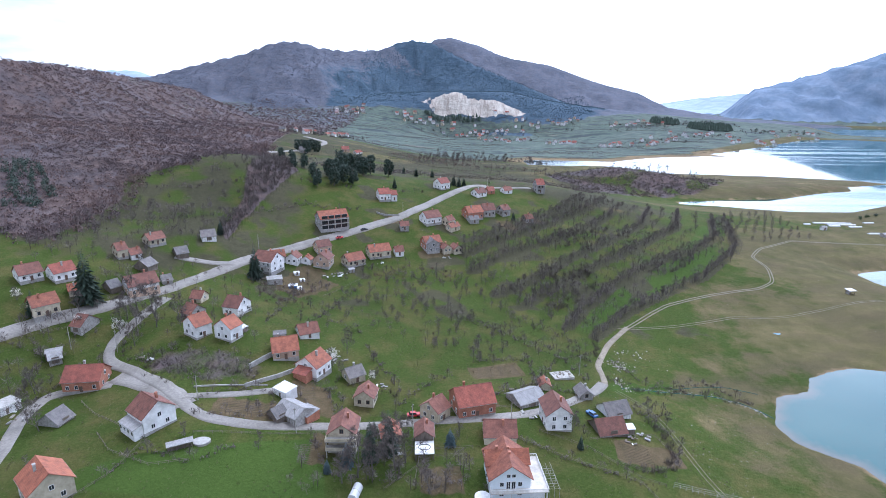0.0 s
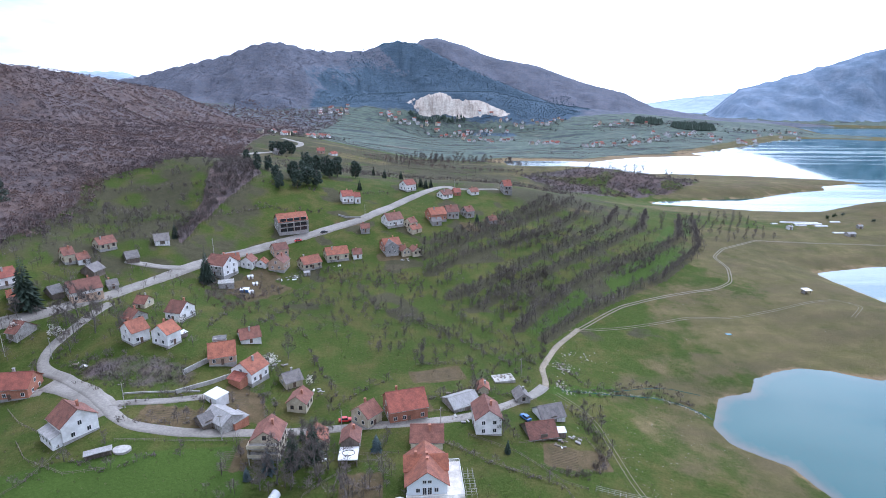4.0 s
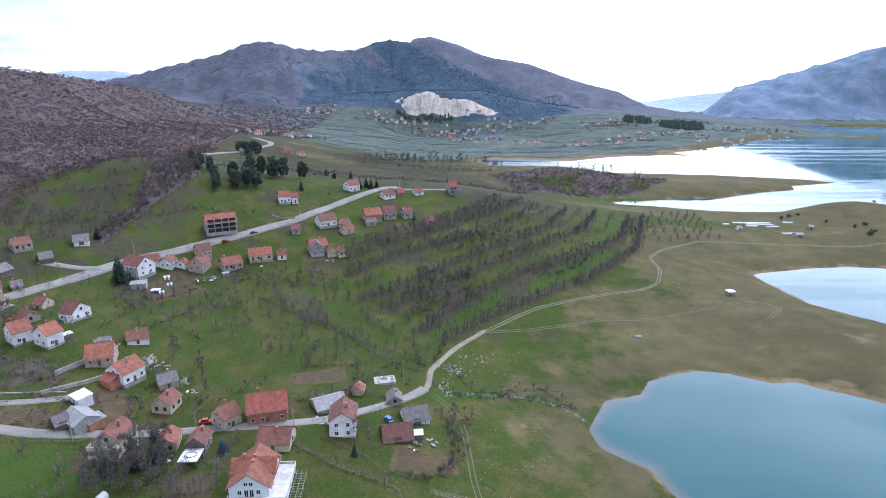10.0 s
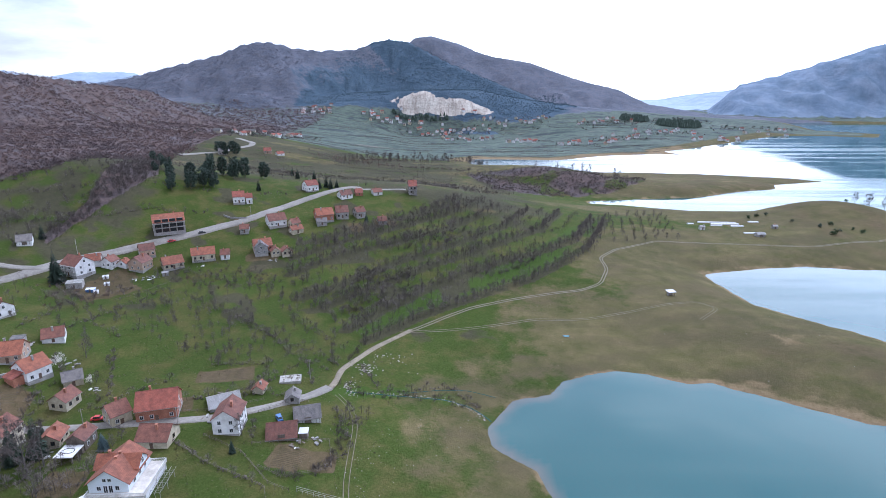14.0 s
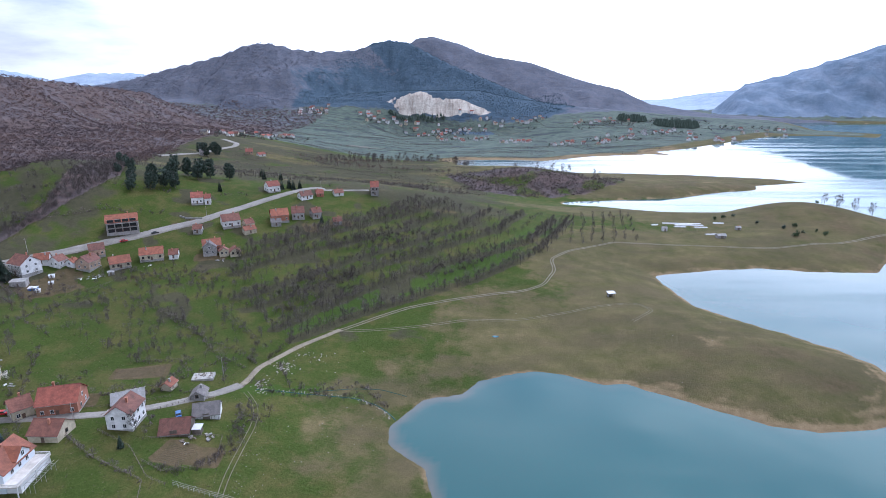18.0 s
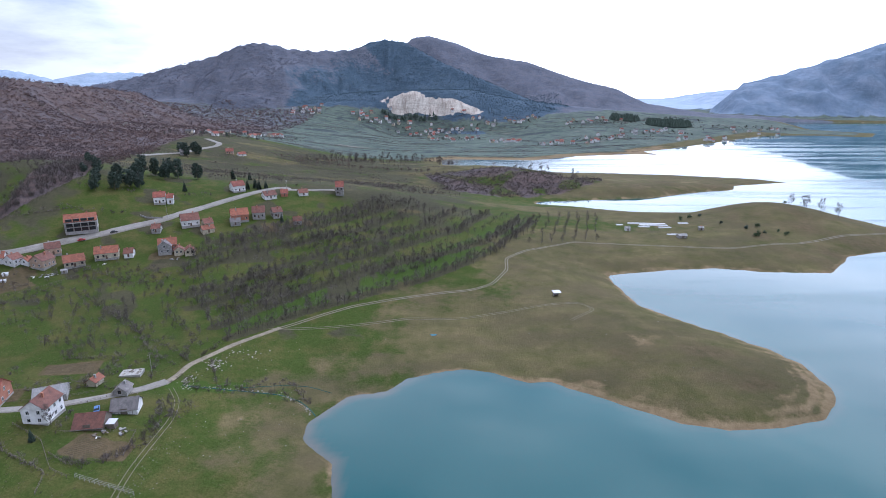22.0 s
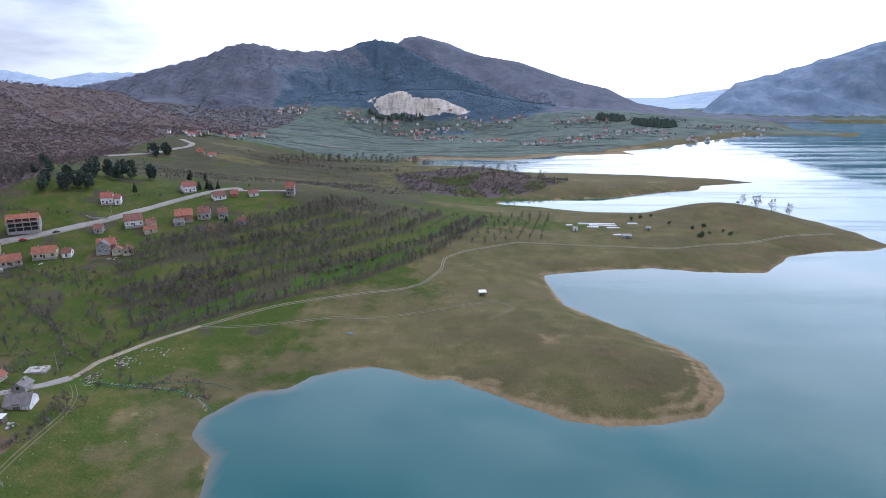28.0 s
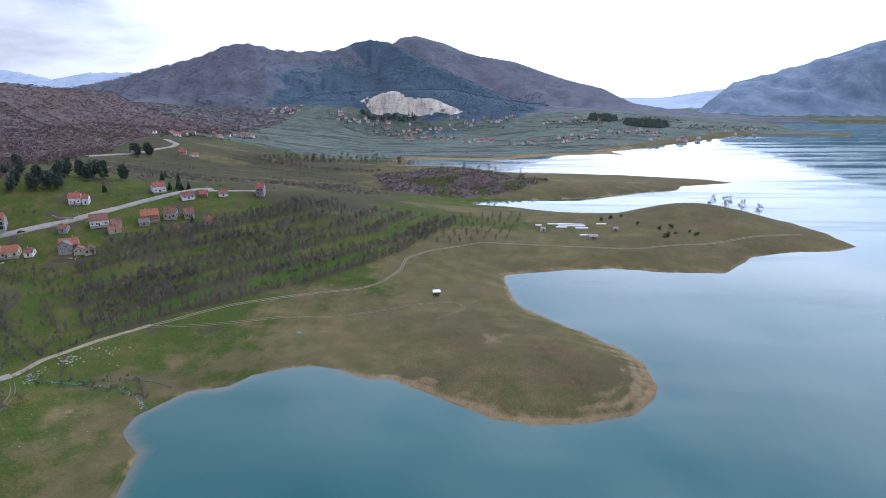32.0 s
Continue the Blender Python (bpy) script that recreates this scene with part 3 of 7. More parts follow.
WOODS = [(-232.6, 141), (-228.9, 247.1), (-224.2, 264.8), (-186.1, 248.3), (-185, 272.8), (-185.6, 318), (-199.4, 357.9), (-174.1, 384), (-174, 457.2), (-202.1, 673.4), (-212, 820),
         (-232, 900), (-226, 1114), (-205, 1300), (-195, 1445), (-400, 1500), (-1053, 1500), (-2106, 1053), (-2106, -351), (-193.05, -351)]
LAWNS = [[(-104.3, 118.4), (-87, 127.9), (-66.7, 134.6), (-34.7, 145.1), (-29, 119.2), (-42.3, 112.8)], [(76.6, 249.9), (119.9, 294.6), (150.4, 319), (185.8, 367.2), (208.8, 416.2), (198.1, 422.7), (159.1, 358.7), (111.1, 308.6), (80.2, 270.7)],
         [(318, 436), (340, 418), (378, 409), (382, 436), (352, 448)]]
BANK = [(150, 605), (210, 590), (285, 622), (330, 662), (335, 702), (270, 708), (190, 702), (120, 684)]
SLOPE = [(-102.2, 173.3), (-80, 163), (-62.8, 167.3), (-61, 177.9), (-75.2, 184.2), (-98.4, 184.8)]
GULLY = [(-115.2, 290.8), (-115.1, 318.9), (-110.3, 342.6), (-105.1, 365.3), (-99.3, 389.1), (-123.2, 441.2), (-130.4, 380.6), (-121.8, 339.8), (-122.4, 302.9)]
ROWS = [
    [(66.9, 229.5), (76.7, 241.9), (91.2, 260.3), (120, 286.4), (150.6, 311.2), (172.8, 337.7), (193.7, 361.7), (215.4, 416.1), (229.3, 455.8)],
    [(56.3, 236.8), (69.6, 259.8), (90.2, 286.4), (112.3, 311.2), (134.8, 333.4), (164.6, 356.4), (190.9, 386.1), (217.1, 451)],
    [(41.5, 259.9), (53, 275.2), (76.8, 299.6), (107.4, 331.5), (138.6, 366), (168.9, 400.9), (193.1, 460.7)],
    [(26.7, 267.5), (41.1, 280.9), (67, 309.3), (104.6, 351.3), (141.8, 396.8), (166.8, 451.5)],
    [(15.8, 293.4), (31.5, 312.9), (64.2, 339.6), (105.7, 385.9), (140.8, 440.2)],
    [(11.8, 314.4), (27.5, 328.7), (62.9, 363.9), (96.2, 405.3), (132.4, 453.2)],
    [(13, 332.1), (26, 339.8), (52.3, 366), (88.9, 412.9), (113.1, 447)],
]


def between(a, b):
    """A row half-way between two rows."""
    out = []
    for k in range(9):
        f, pair = k / 8, []
        for row in (a, b):
            u = f * (len(row) - 1)
            i = min(int(u), len(row) - 2)
            pair.append([row[i][c] + (row[i + 1][c] - row[i][c]) * (u - i) for c in (0, 1)])
        out.append(tuple((pair[0][c] + pair[1][c]) / 2 for c in (0, 1)))
    return out


MID_ROWS = [between(a, b) for a, b in zip(ROWS, ROWS[1:])]


def poly_cover(px, py, pts, soft):
    dist, _ = polyline_near(px, py, pts + pts[:1])
    return smooth(-soft, soft, np.where(inside(px, py, pts), dist, -dist))


def orchard_cover(px, py):
    out = np.zeros(px.shape)
    near = (px > -40) & (px < 320) & (py > 190) & (py < 520)
    qx, qy = px[near], py[near]
    best = np.full(qx.shape, 1e9)
    for row in ROWS:
        best = np.minimum(best, polyline_near(qx, qy, row)[0])
    out[near] = smooth(5.0, 1.6, best)
    return out


ground = build_ground()


def build_water():
    """One level sheet: a fine mesh over the near bays, so that the shallows can show their bed, and wide faces beyond."""
    xs = np.concatenate([[-200], np.arange(100, 581, 2.5), [4800]])
    ys = np.concatenate([[-3500], np.arange(40, 621, 2.5), [3000]])
    gx, gy = np.meshgrid(xs, ys)
    px, py = gx.ravel(), gy.ravel()
    i, j = np.meshgrid(np.arange(len(ys) - 1), np.arange(len(xs) - 1), indexing="ij")
    a = i * len(xs) + j
    me = quick_mesh("water", np.stack([px, py, np.zeros(px.shape)], -1), np.stack([a, a + 1, a + 1 + len(xs), a + len(xs)], -1).reshape(-1, 4))
    sd = terrain(px, py)[1]
    bed = smooth(-5.5, 0, sd + 1.2 * waves(px, py, 12, 4)) * (0.22 + 0.6 * smooth(165, 135, px)) * smooth(-150, 60, py) * smooth(3000, 2900, py)
    layer = me.attributes.new("shallow", "FLOAT", "POINT")
    layer.data.foreach_set("value", bed.astype(np.float32))
    me.materials.append(WATER_M)
    return new("water", me)


water = build_water()
tagged(water, "calm turquoise lake mirroring a pale cloudy sky", "lake", kind="structure")


# ---- roads and tracks, laid on the ground ----
def strip(name, pts, width, material, lift=0.12, label="", category="road", step=2.0):
    path = []
    for (ax, ay), (bx, by) in zip(pts, pts[1:]):
        n = max(1, int(math.hypot(bx - ax, by - ay) / step))
        path += [(ax + (bx - ax) * k / n, ay + (by - ay) * k / n) for k in range(n)]
    path.append(pts[-1])
    p = np.array(path, float)
    for _ in range(6):
        p[1:-1] = (p[:-2] + 2 * p[1:-1] + p[2:]) / 4
    d = np.gradient(p, axis=0)
    d /= np.linalg.norm(d, axis=1)[:, None]
    side = np.stack([-d[:, 1], d[:, 0]], -1)
    rim = 1 + 0.10 * waves(p[:, 0], p[:, 1], 9, 2)[:, None]
    cols = [p + side * width / 2 * rim * k for k in (-1.15, -1, -0.33, 0.33, 1, 1.15)]
    mid = terrain(p[:, 0], p[:, 1])[0]
    verts, faces = [], []
    for row in range(len(p)):
        for col in cols:
            verts.append((col[row, 0], col[row, 1], mid[row]))
    q = np.array(verts)
    edge = terrain(q[:, 0], q[:, 1])[0]
    flat = np.maximum(edge, 0.5 * edge + 0.5 * q[:, 2]) + lift
    for row in range(len(p)):
        flat[row * 6] = edge[row * 6] - 0.3
        flat[row * 6 + 5] = edge[row * 6 + 5] - 0.3
    q[:, 2] = flat
    for row in range(len(p) - 1):
        for c in range(5):
            k = row * 6 + c
            faces.append((k, k + 1, k + 7, k + 6))
    ob = mesh_object(name, q.tolist(), faces, material)
    for poly in ob.data.polygons:
        poly.use_smooth = True
    return tagged(ob, label, category, kind="structure")


ROADS = [
    ("road", 6.0, ROAD_M, 0.18, "pale grey asphalt main road climbing through the village",
     [(-182, 152), (-162.7, 177), (-156.8, 185), (-145.7, 198.8), (-131.5, 211.5), (-118.6, 232), (-110.8, 255), (-103.8, 273.7), (-92, 291.9), (-77.4, 307), (-55.2, 327.6), (-30.2, 351),
      (-9.5, 380.6), (6.3, 408), (21.9, 434), (30, 437), (34, 430)]),
    ("road", 3.7, ROAD_M, 0.16, "narrow pale village street between houses and gardens",
     [(-116, 224), (-118.8, 201), (-121, 189.4), (-118, 180.8), (-105, 174), (-88.5, 161.6), (-78.2, 152.4), (-70.5, 146.5), (-54.9, 145.8), (-34.9, 151.5), (-7.4, 155), (12, 155.4), (26.5, 158.9),
      (41.4, 169), (55, 181), (59.5, 188)]),
]
ROADS += [
    ("road", 4.0, ROAD_M, 0.15, "pale worn lane past the brick house", [(-108, 167.5), (-116, 166.5), (-127, 163.5), (-127, 151), (-119.5, 133), (-116, 121), (-114, 95)]),
    ("road", 7.0, ROAD_M, 0.14, "paved widening where the lanes meet", [(-109, 171.5), (-98, 167), (-87, 159.5), (-77.5, 151.5)]),
    ("road", 2.8, ROAD_M, 0.13, "short pale drive along a garden wall", [(-80, 156), (-65, 159.5), (-54, 165)]),
]
ROADS += [
    ("track", 2.3, GRAVEL_M, 0.1, "pale gravel track winding out over the meadow",
     [(59.5, 186), (61.5, 194), (60.4, 201.6), (71.2, 224), (85.8, 243.9)]),
    ("track", 1.3, EARTH_M, 0.07, "faint earth track curving across the meadow",
     [(84.5, 242), (98, 256), (115.3, 273), (146.3, 290), (176.2, 300), (190.5, 310), (200, 333), (200.3, 353.5), (216, 373), (253, 399), (322, 398)]),
]
ROADS += [
    ("track", 0.6, EARTH_M, 0.05, "faint wheel track through the dry meadow", [(81, 241), (112.6, 251), (147, 265), (177, 268), (221.6, 283)]),
    ("road", 3.6, ROAD_M, 0.14, "pale side lane to the upper farms", [(-101.5, 274), (-112.5, 267), (-130.4, 264.7)]),
    ("road", 6.6, ROAD_M, 0.22, "pale main road bending away on the far slope", [(-186, 600), (-178, 640), (-165, 672), (-148, 715), (-153, 736), (-184, 765)]),
    ("road", 3.4, ROAD_M, 0.14, "pale drive to the concrete house", [(30, 429), (42, 434), (56, 438), (68, 441)]),
    ("track", 1.2, EARTH_M, 0.08, "pale track under the spur's hill", [(322, 398), (365, 394), (416.8, 406), (460, 428), (506, 445)]),
    ("track", 0.45, EARTH_M, 0.05, "stony wheel track down the shore meadow", [(63, 184), (69.5, 177), (73, 166), (74, 150), (75, 136), (79, 116), (82, 90)]),
    ("track", 0.5, EARTH_M, 0.05, "faint wheel track beside the meadow hut", [(221, 283), (236, 287), (243, 276), (228, 262)]),
]


def shifted(pts, d):
    """A polyline moved sideways by d."""
    p = np.array(pts, float)
    t = np.gradient(p, axis=0)
    t /= np.linalg.norm(t, axis=1)[:, None]
    return [tuple(q) for q in p + np.stack([-t[:, 1], t[:, 0]], -1) * d]


for name, width, material, lift, label, pts in ROADS:
    if material == EARTH_M:  # two wheel ruts
        for side in (-0.75, 0.75):
            strip("track", shifted(pts, side), width * 0.5, material, lift, label)
    else:
        strip(name, pts, width, material, lift, label)


# ---- materials of buildings and plants ----
def tile_material(name, dark, light):
    m, nodes, links, shader = node_material(name)
    tc = nodes.new("ShaderNodeTexCoord")
    sep = nodes.new("ShaderNodeSeparateXYZ")
    links.new(tc.outputs["Object"], sep.inputs[0])
    course = math_node(nodes, links, "FRACT", math_node(nodes, links, "MULTIPLY", sep.outputs["Z"], 4.2))
    roll = math_node(nodes, links, "SINE", math_node(nodes, links, "MULTIPLY", sep.outputs["X"], 24.0))
    fine = noise_node(nodes, links, 4.5, 5, 0.7, "Object")
    broad = noise_node(nodes, links, 0.55, 5, 0.65, "Object")
    col = ramp_node(nodes, links, fine, [(0.3, dark), (0.72, light)])
    col = mix_node(nodes, links, 1.0, col, ramp_node(nodes, links, broad, [(0.32, (0.58, 0.58, 0.60)), (0.6, (1.08, 1.05, 1.0))]), "MULTIPLY")
    col = mix_node(nodes, links, 1.0, col, ramp_node(nodes, links, course, [(0.0, (0.62, 0.6, 0.6)), (0.22, (1, 1, 1))]), "MULTIPLY")
    info = nodes.new("ShaderNodeObjectInfo")
    col = mix_node(nodes, links, 1.0, col, ramp_node(nodes, links, info.outputs["Random"], [(0, (0.82, 0.84, 0.86)), (1, (1.14, 1.1, 1.06))]), "MULTIPLY")
    links.new(col, shader.inputs["Base Color"])
    shader.inputs["Roughness"].default_value = 0.8
    b = nodes.new("ShaderNodeBump")
    b.inputs["Strength"].default_value, b.inputs["Distance"].default_value = 0.6, 0.05
    links.new(math_node(nodes, links, "ADD", course, math_node(nodes, links, "MULTIPLY", roll, 0.4)), b.inputs["Height"])
    links.new(b.outputs["Normal"], shader.inputs["Normal"])
    return m


ROOFS = {
    "orange": tile_material("orange_clay_tiles", (0.24, 0.082, 0.048), (0.40, 0.150, 0.088)),
    "red": tile_material("red_clay_tiles", (0.21, 0.064, 0.044), (0.34, 0.108, 0.074)),
    "brown": tile_material("old_brown_tiles", (0.14, 0.060, 0.044), (0.26, 0.112, 0.080)),
    "slate": tile_material("grey_roof_sheets", (0.13, 0.125, 0.125), (0.23, 0.215, 0.21)),
    "metal": surface("corrugated_metal", (0.19, 0.19, 0.19), (0.36, 0.35, 0.34), grain=1.2, stain=0.5, rough=0.6, where="Object", stretch=(6, 1, 1)),
}
WALLS = {
    "white": surface("white_render", (0.70, 0.70, 0.70), (0.82, 0.82, 0.81), grain=0.8, stain=0.3, vary=0.06),
    "cream": surface("cream_render", (0.42, 0.37, 0.27), (0.60, 0.54, 0.41), grain=1.0, stain=0.35),
    "pink": surface("beige_render", (0.42, 0.30, 0.22), (0.56, 0.41, 0.31), grain=1.0, stain=0.35),
    "greyst": surface("grey_blocks", (0.26, 0.25, 0.24), (0.44, 0.43, 0.41), grain=1.6, stain=0.4),
    "brick": surface("hollow_brick", (0.30, 0.12, 0.075), (0.46, 0.21, 0.135), grain=2.4, stain=0.5),
    "wood": surface("weathered_boards", (0.105, 0.085, 0.068), (0.22, 0.185, 0.15), grain=3.0, stain=0.6, stretch=(1, 1, 0.15)),
    "twotone": surface("white_render_aged", (0.66, 0.65, 0.64), (0.78, 0.77, 0.76), grain=0.9, stain=0.4),
}
PLINTH_M = surface("grey_plinth", (0.28, 0.27, 0.26), (0.42, 0.41, 0.39), grain=1.4)
TRIM_M = surface("white_trim", (0.68, 0.68, 0.67), (0.80, 0.80, 0.79), grain=2, vary=0.05)
BROWN_TRIM_M = surface("brown_trim", (0.10, 0.065, 0.045), (0.17, 0.11, 0.08), grain=4)
CONCRETE_M = surface("bare_concrete", (0.25, 0.245, 0.23), (0.43, 0.42, 0.39), grain=1.2, stain=0.4)
BARK_M = surface("grey_bark", (0.075, 0.065, 0.058), (0.17, 0.155, 0.14), grain=6, bump=0.5)
TWIG_M = surface("bare_twigs", (0.074, 0.061, 0.054), (0.156, 0.130, 0.114), grain=0.6, stain=0.05, bump=0)
WEED_M = surface("dry_weeds", (0.085, 0.075, 0.045), (0.20, 0.175, 0.105), grain=1.0, bump=0)


def canopy_material(name, stops, scale):
    """Bare crowns whose tone wanders from stand to stand."""
    m, nodes, links, shader = node_material(name)
    stand = mix_node(nodes, links, 0.5, noise_node(nodes, links, scale, 4, 0.7), noise_node(nodes, links, scale * 0.12, 4, 0.6))
    col = ramp_node(nodes, links, stand, stops)
    geo = nodes.new("ShaderNodeNewGeometry")
    col = mix_node(nodes, links, 1.0, col, ramp_node(nodes, links, geo.outputs["Random Per Island"], [(0.0, (0.78, 0.78, 0.8)), (1.0, (1.2, 1.18, 1.16))]), "MULTIPLY")
    links.new(col, shader.inputs["Base Color"])
    shader.inputs["Roughness"].default_value = 0.95
    shader.inputs["Specular IOR Level"].default_value = 0.05
    return m


BRUSH_M = canopy_material("hillside_brush", [(0.38, (0.088, 0.070, 0.070)), (0.47, (0.128, 0.102, 0.101)), (0.55, (0.172, 0.119, 0.102)), (0.66, (0.154, 0.139, 0.140))], 0.12)
# both mountain crowns have blue distance haze mixed into bark and needle colour
HAZED_WOOD_M = canopy_material("mountain_woods_bark", [(0.38, (0.113, 0.124, 0.158)), (0.5, (0.142, 0.147, 0.179)), (0.64, (0.169, 0.165, 0.190))], 0.06)
HAZED_PINE_M = canopy_material("mountain_pine_needles", [(0.38, (0.054, 0.088, 0.115)), (0.5, (0.081, 0.120, 0.147)), (0.64, (0.115, 0.154, 0.179))], 0.08)
BIRCH_M = surface("birch_bark", (0.40, 0.39, 0.37), (0.62, 0.60, 0.57), grain=8)
SPRUCE_M = surface("spruce_needles", (0.020, 0.038, 0.026), (0.050, 0.078, 0.050), grain=2.5, bump=0)
PINE_M = surface("pine_needles", (0.026, 0.046, 0.036), (0.060, 0.088, 0.060), grain=2.0, bump=0)
BLUE_SPRUCE_M = surface("blue_spruce_needles", (0.035, 0.062, 0.068), (0.085, 0.125, 0.130), grain=2.5, bump=0)
BLOSSOM_M = surface("white_blossom", (0.55, 0.53, 0.48), (0.78, 0.76, 0.72), grain=5, bump=0)
BUSH_M = surface("green_bush", (0.022, 0.045, 0.016), (0.06, 0.095, 0.035), grain=3, bump=0)
STONE_M = surface("pale_field_stone", (0.22, 0.205, 0.18), (0.42, 0.39, 0.35), grain=3)


def glass_material():
    m, nodes, links, shader = node_material("window_glass")
    shader.inputs["Base Color"].default_value = (0.03, 0.035, 0.04, 1)
    shader.inputs["Roughness"].default_value = 0.12
    return m


GLASS_M = glass_material()


def paint(name, col, rough=0.35):
    m, nodes, links, shader = node_material(name)
    fine = noise_node(nodes, links, 6, 4, 0.6)
    links.new(ramp_node(nodes, links, fine, [(0.3, tuple(c * 0.85 for c in col)), (0.7, col)]), shader.inputs["Base Color"])
    shader.inputs["Roughness"].default_value = rough
    return m


RED_M, BLUE_M, WHITE_M = paint("red_paint", (0.50, 0.03, 0.03)), paint("blue_paint", (0.06, 0.16, 0.38)), paint("white_paint", (0.76, 0.76, 0.75))
DARK_M, FILM_M = paint("dark_rubber", (0.02, 0.02, 0.02), 0.7), paint("white_plastic_film", (0.62, 0.63, 0.64), 0.4)


# ---- shapes ----
def box(bm, x0, y0, z0, x1, y1, z1):
    v = [bm.verts.new((x, y, z)) for z in (z0, z1) for x, y in ((x0, y0), (x1, y0), (x1, y1), (x0, y1))]
    for f in ((3, 2, 1, 0), (4, 5, 6, 7), (0, 1, 5, 4), (1, 2, 6, 5), (2, 3, 7, 6), (3, 0, 4, 7)):
        bm.faces.new([v[k] for k in f])
    return v


def prism(bm, ring, a, b):
    """A ring of (y, z) pushed along x from a to b."""
    n = len(ring)
    lo = [bm.verts.new((a, y, z)) for y, z in ring]
    hi = [bm.verts.new((b, y, z)) for y, z in ring]
    bm.faces.new(lo[::-1])
    bm.faces.new(hi)
    for k in range(n):
        bm.faces.new((lo[k], lo[(k + 1) % n], hi[(k + 1) % n], hi[k]))


def tube(bm, p, q, r0, r1, sides=4):
    p, q = Vector(p), Vector(q)
    d = (q - p).normalized()
    u = d.orthogonal().normalized()
    w = d.cross(u)
    rings = []
    for c, r in ((p, r0), (q, r1)):
        rings.append([bm.verts.new(c + (u * math.cos(6.2832 * k / sides) + w * math.sin(6.2832 * k / sides)) * r) for k in range(sides)])
    for k in range(sides):
        bm.faces.new((rings[0][k], rings[0][(k + 1) % sides], rings[1][(k + 1) % sides], rings[1][k]))


def empty(name, x, y, z, turn=0.0, label="", category="", group=""):
    ob = new(name)
    ob.matrix_basis = pose(x, y, z, 0, 0, turn)
    return tagged(ob, label, category, group)


SHARED = {}


def shared_mesh(key, make, material):
    if key not in SHARED:
        bm = bmesh.new()
        make(bm)
        me = bpy.data.meshes.new(key)
        bm.to_mesh(me)
        bm.free()
        me.materials.append(material)
        SHARED[key] = me
    return SHARED[key]


def window_on(parent, x, y, z, turn, w=0.95, h=1.2, trim=None, name="window"):
    """A framed window on a wall that faces local -y after the turn."""
    trim = trim or TRIM_M

    def frame_shape(bm):
        t = 0.09
        box(bm, -w / 2 - t, -0.07, -h / 2 - t, w / 2 + t, 0.03, -h / 2)
        box(bm, -w / 2 - t, -0.07, h / 2, w / 2 + t, 0.03, h / 2 + t)
        box(bm, -w / 2 - t, -0.07, -h / 2, -w / 2, 0.03, h / 2)
        box(bm, w / 2, -0.07, -h / 2, w / 2 + t, 0.03, h / 2)
        box(bm, -0.03, -0.06, -h / 2, 0.03, 0.02, h / 2)

    ob = new(name, shared_mesh(f"window_frame_{w}_{h}_{trim.name}", frame_shape, trim))
    ob.parent = parent
    ob.matrix_basis = pose(x, y, z, 0, 0, turn)
    pane = new("pane", shared_mesh(f"window_pane_{w}_{h}", lambda bm: box(bm, -w / 2, -0.035, -h / 2, w / 2, 0.015, h / 2), GLASS_M))
    pane.parent = ob
    return ob


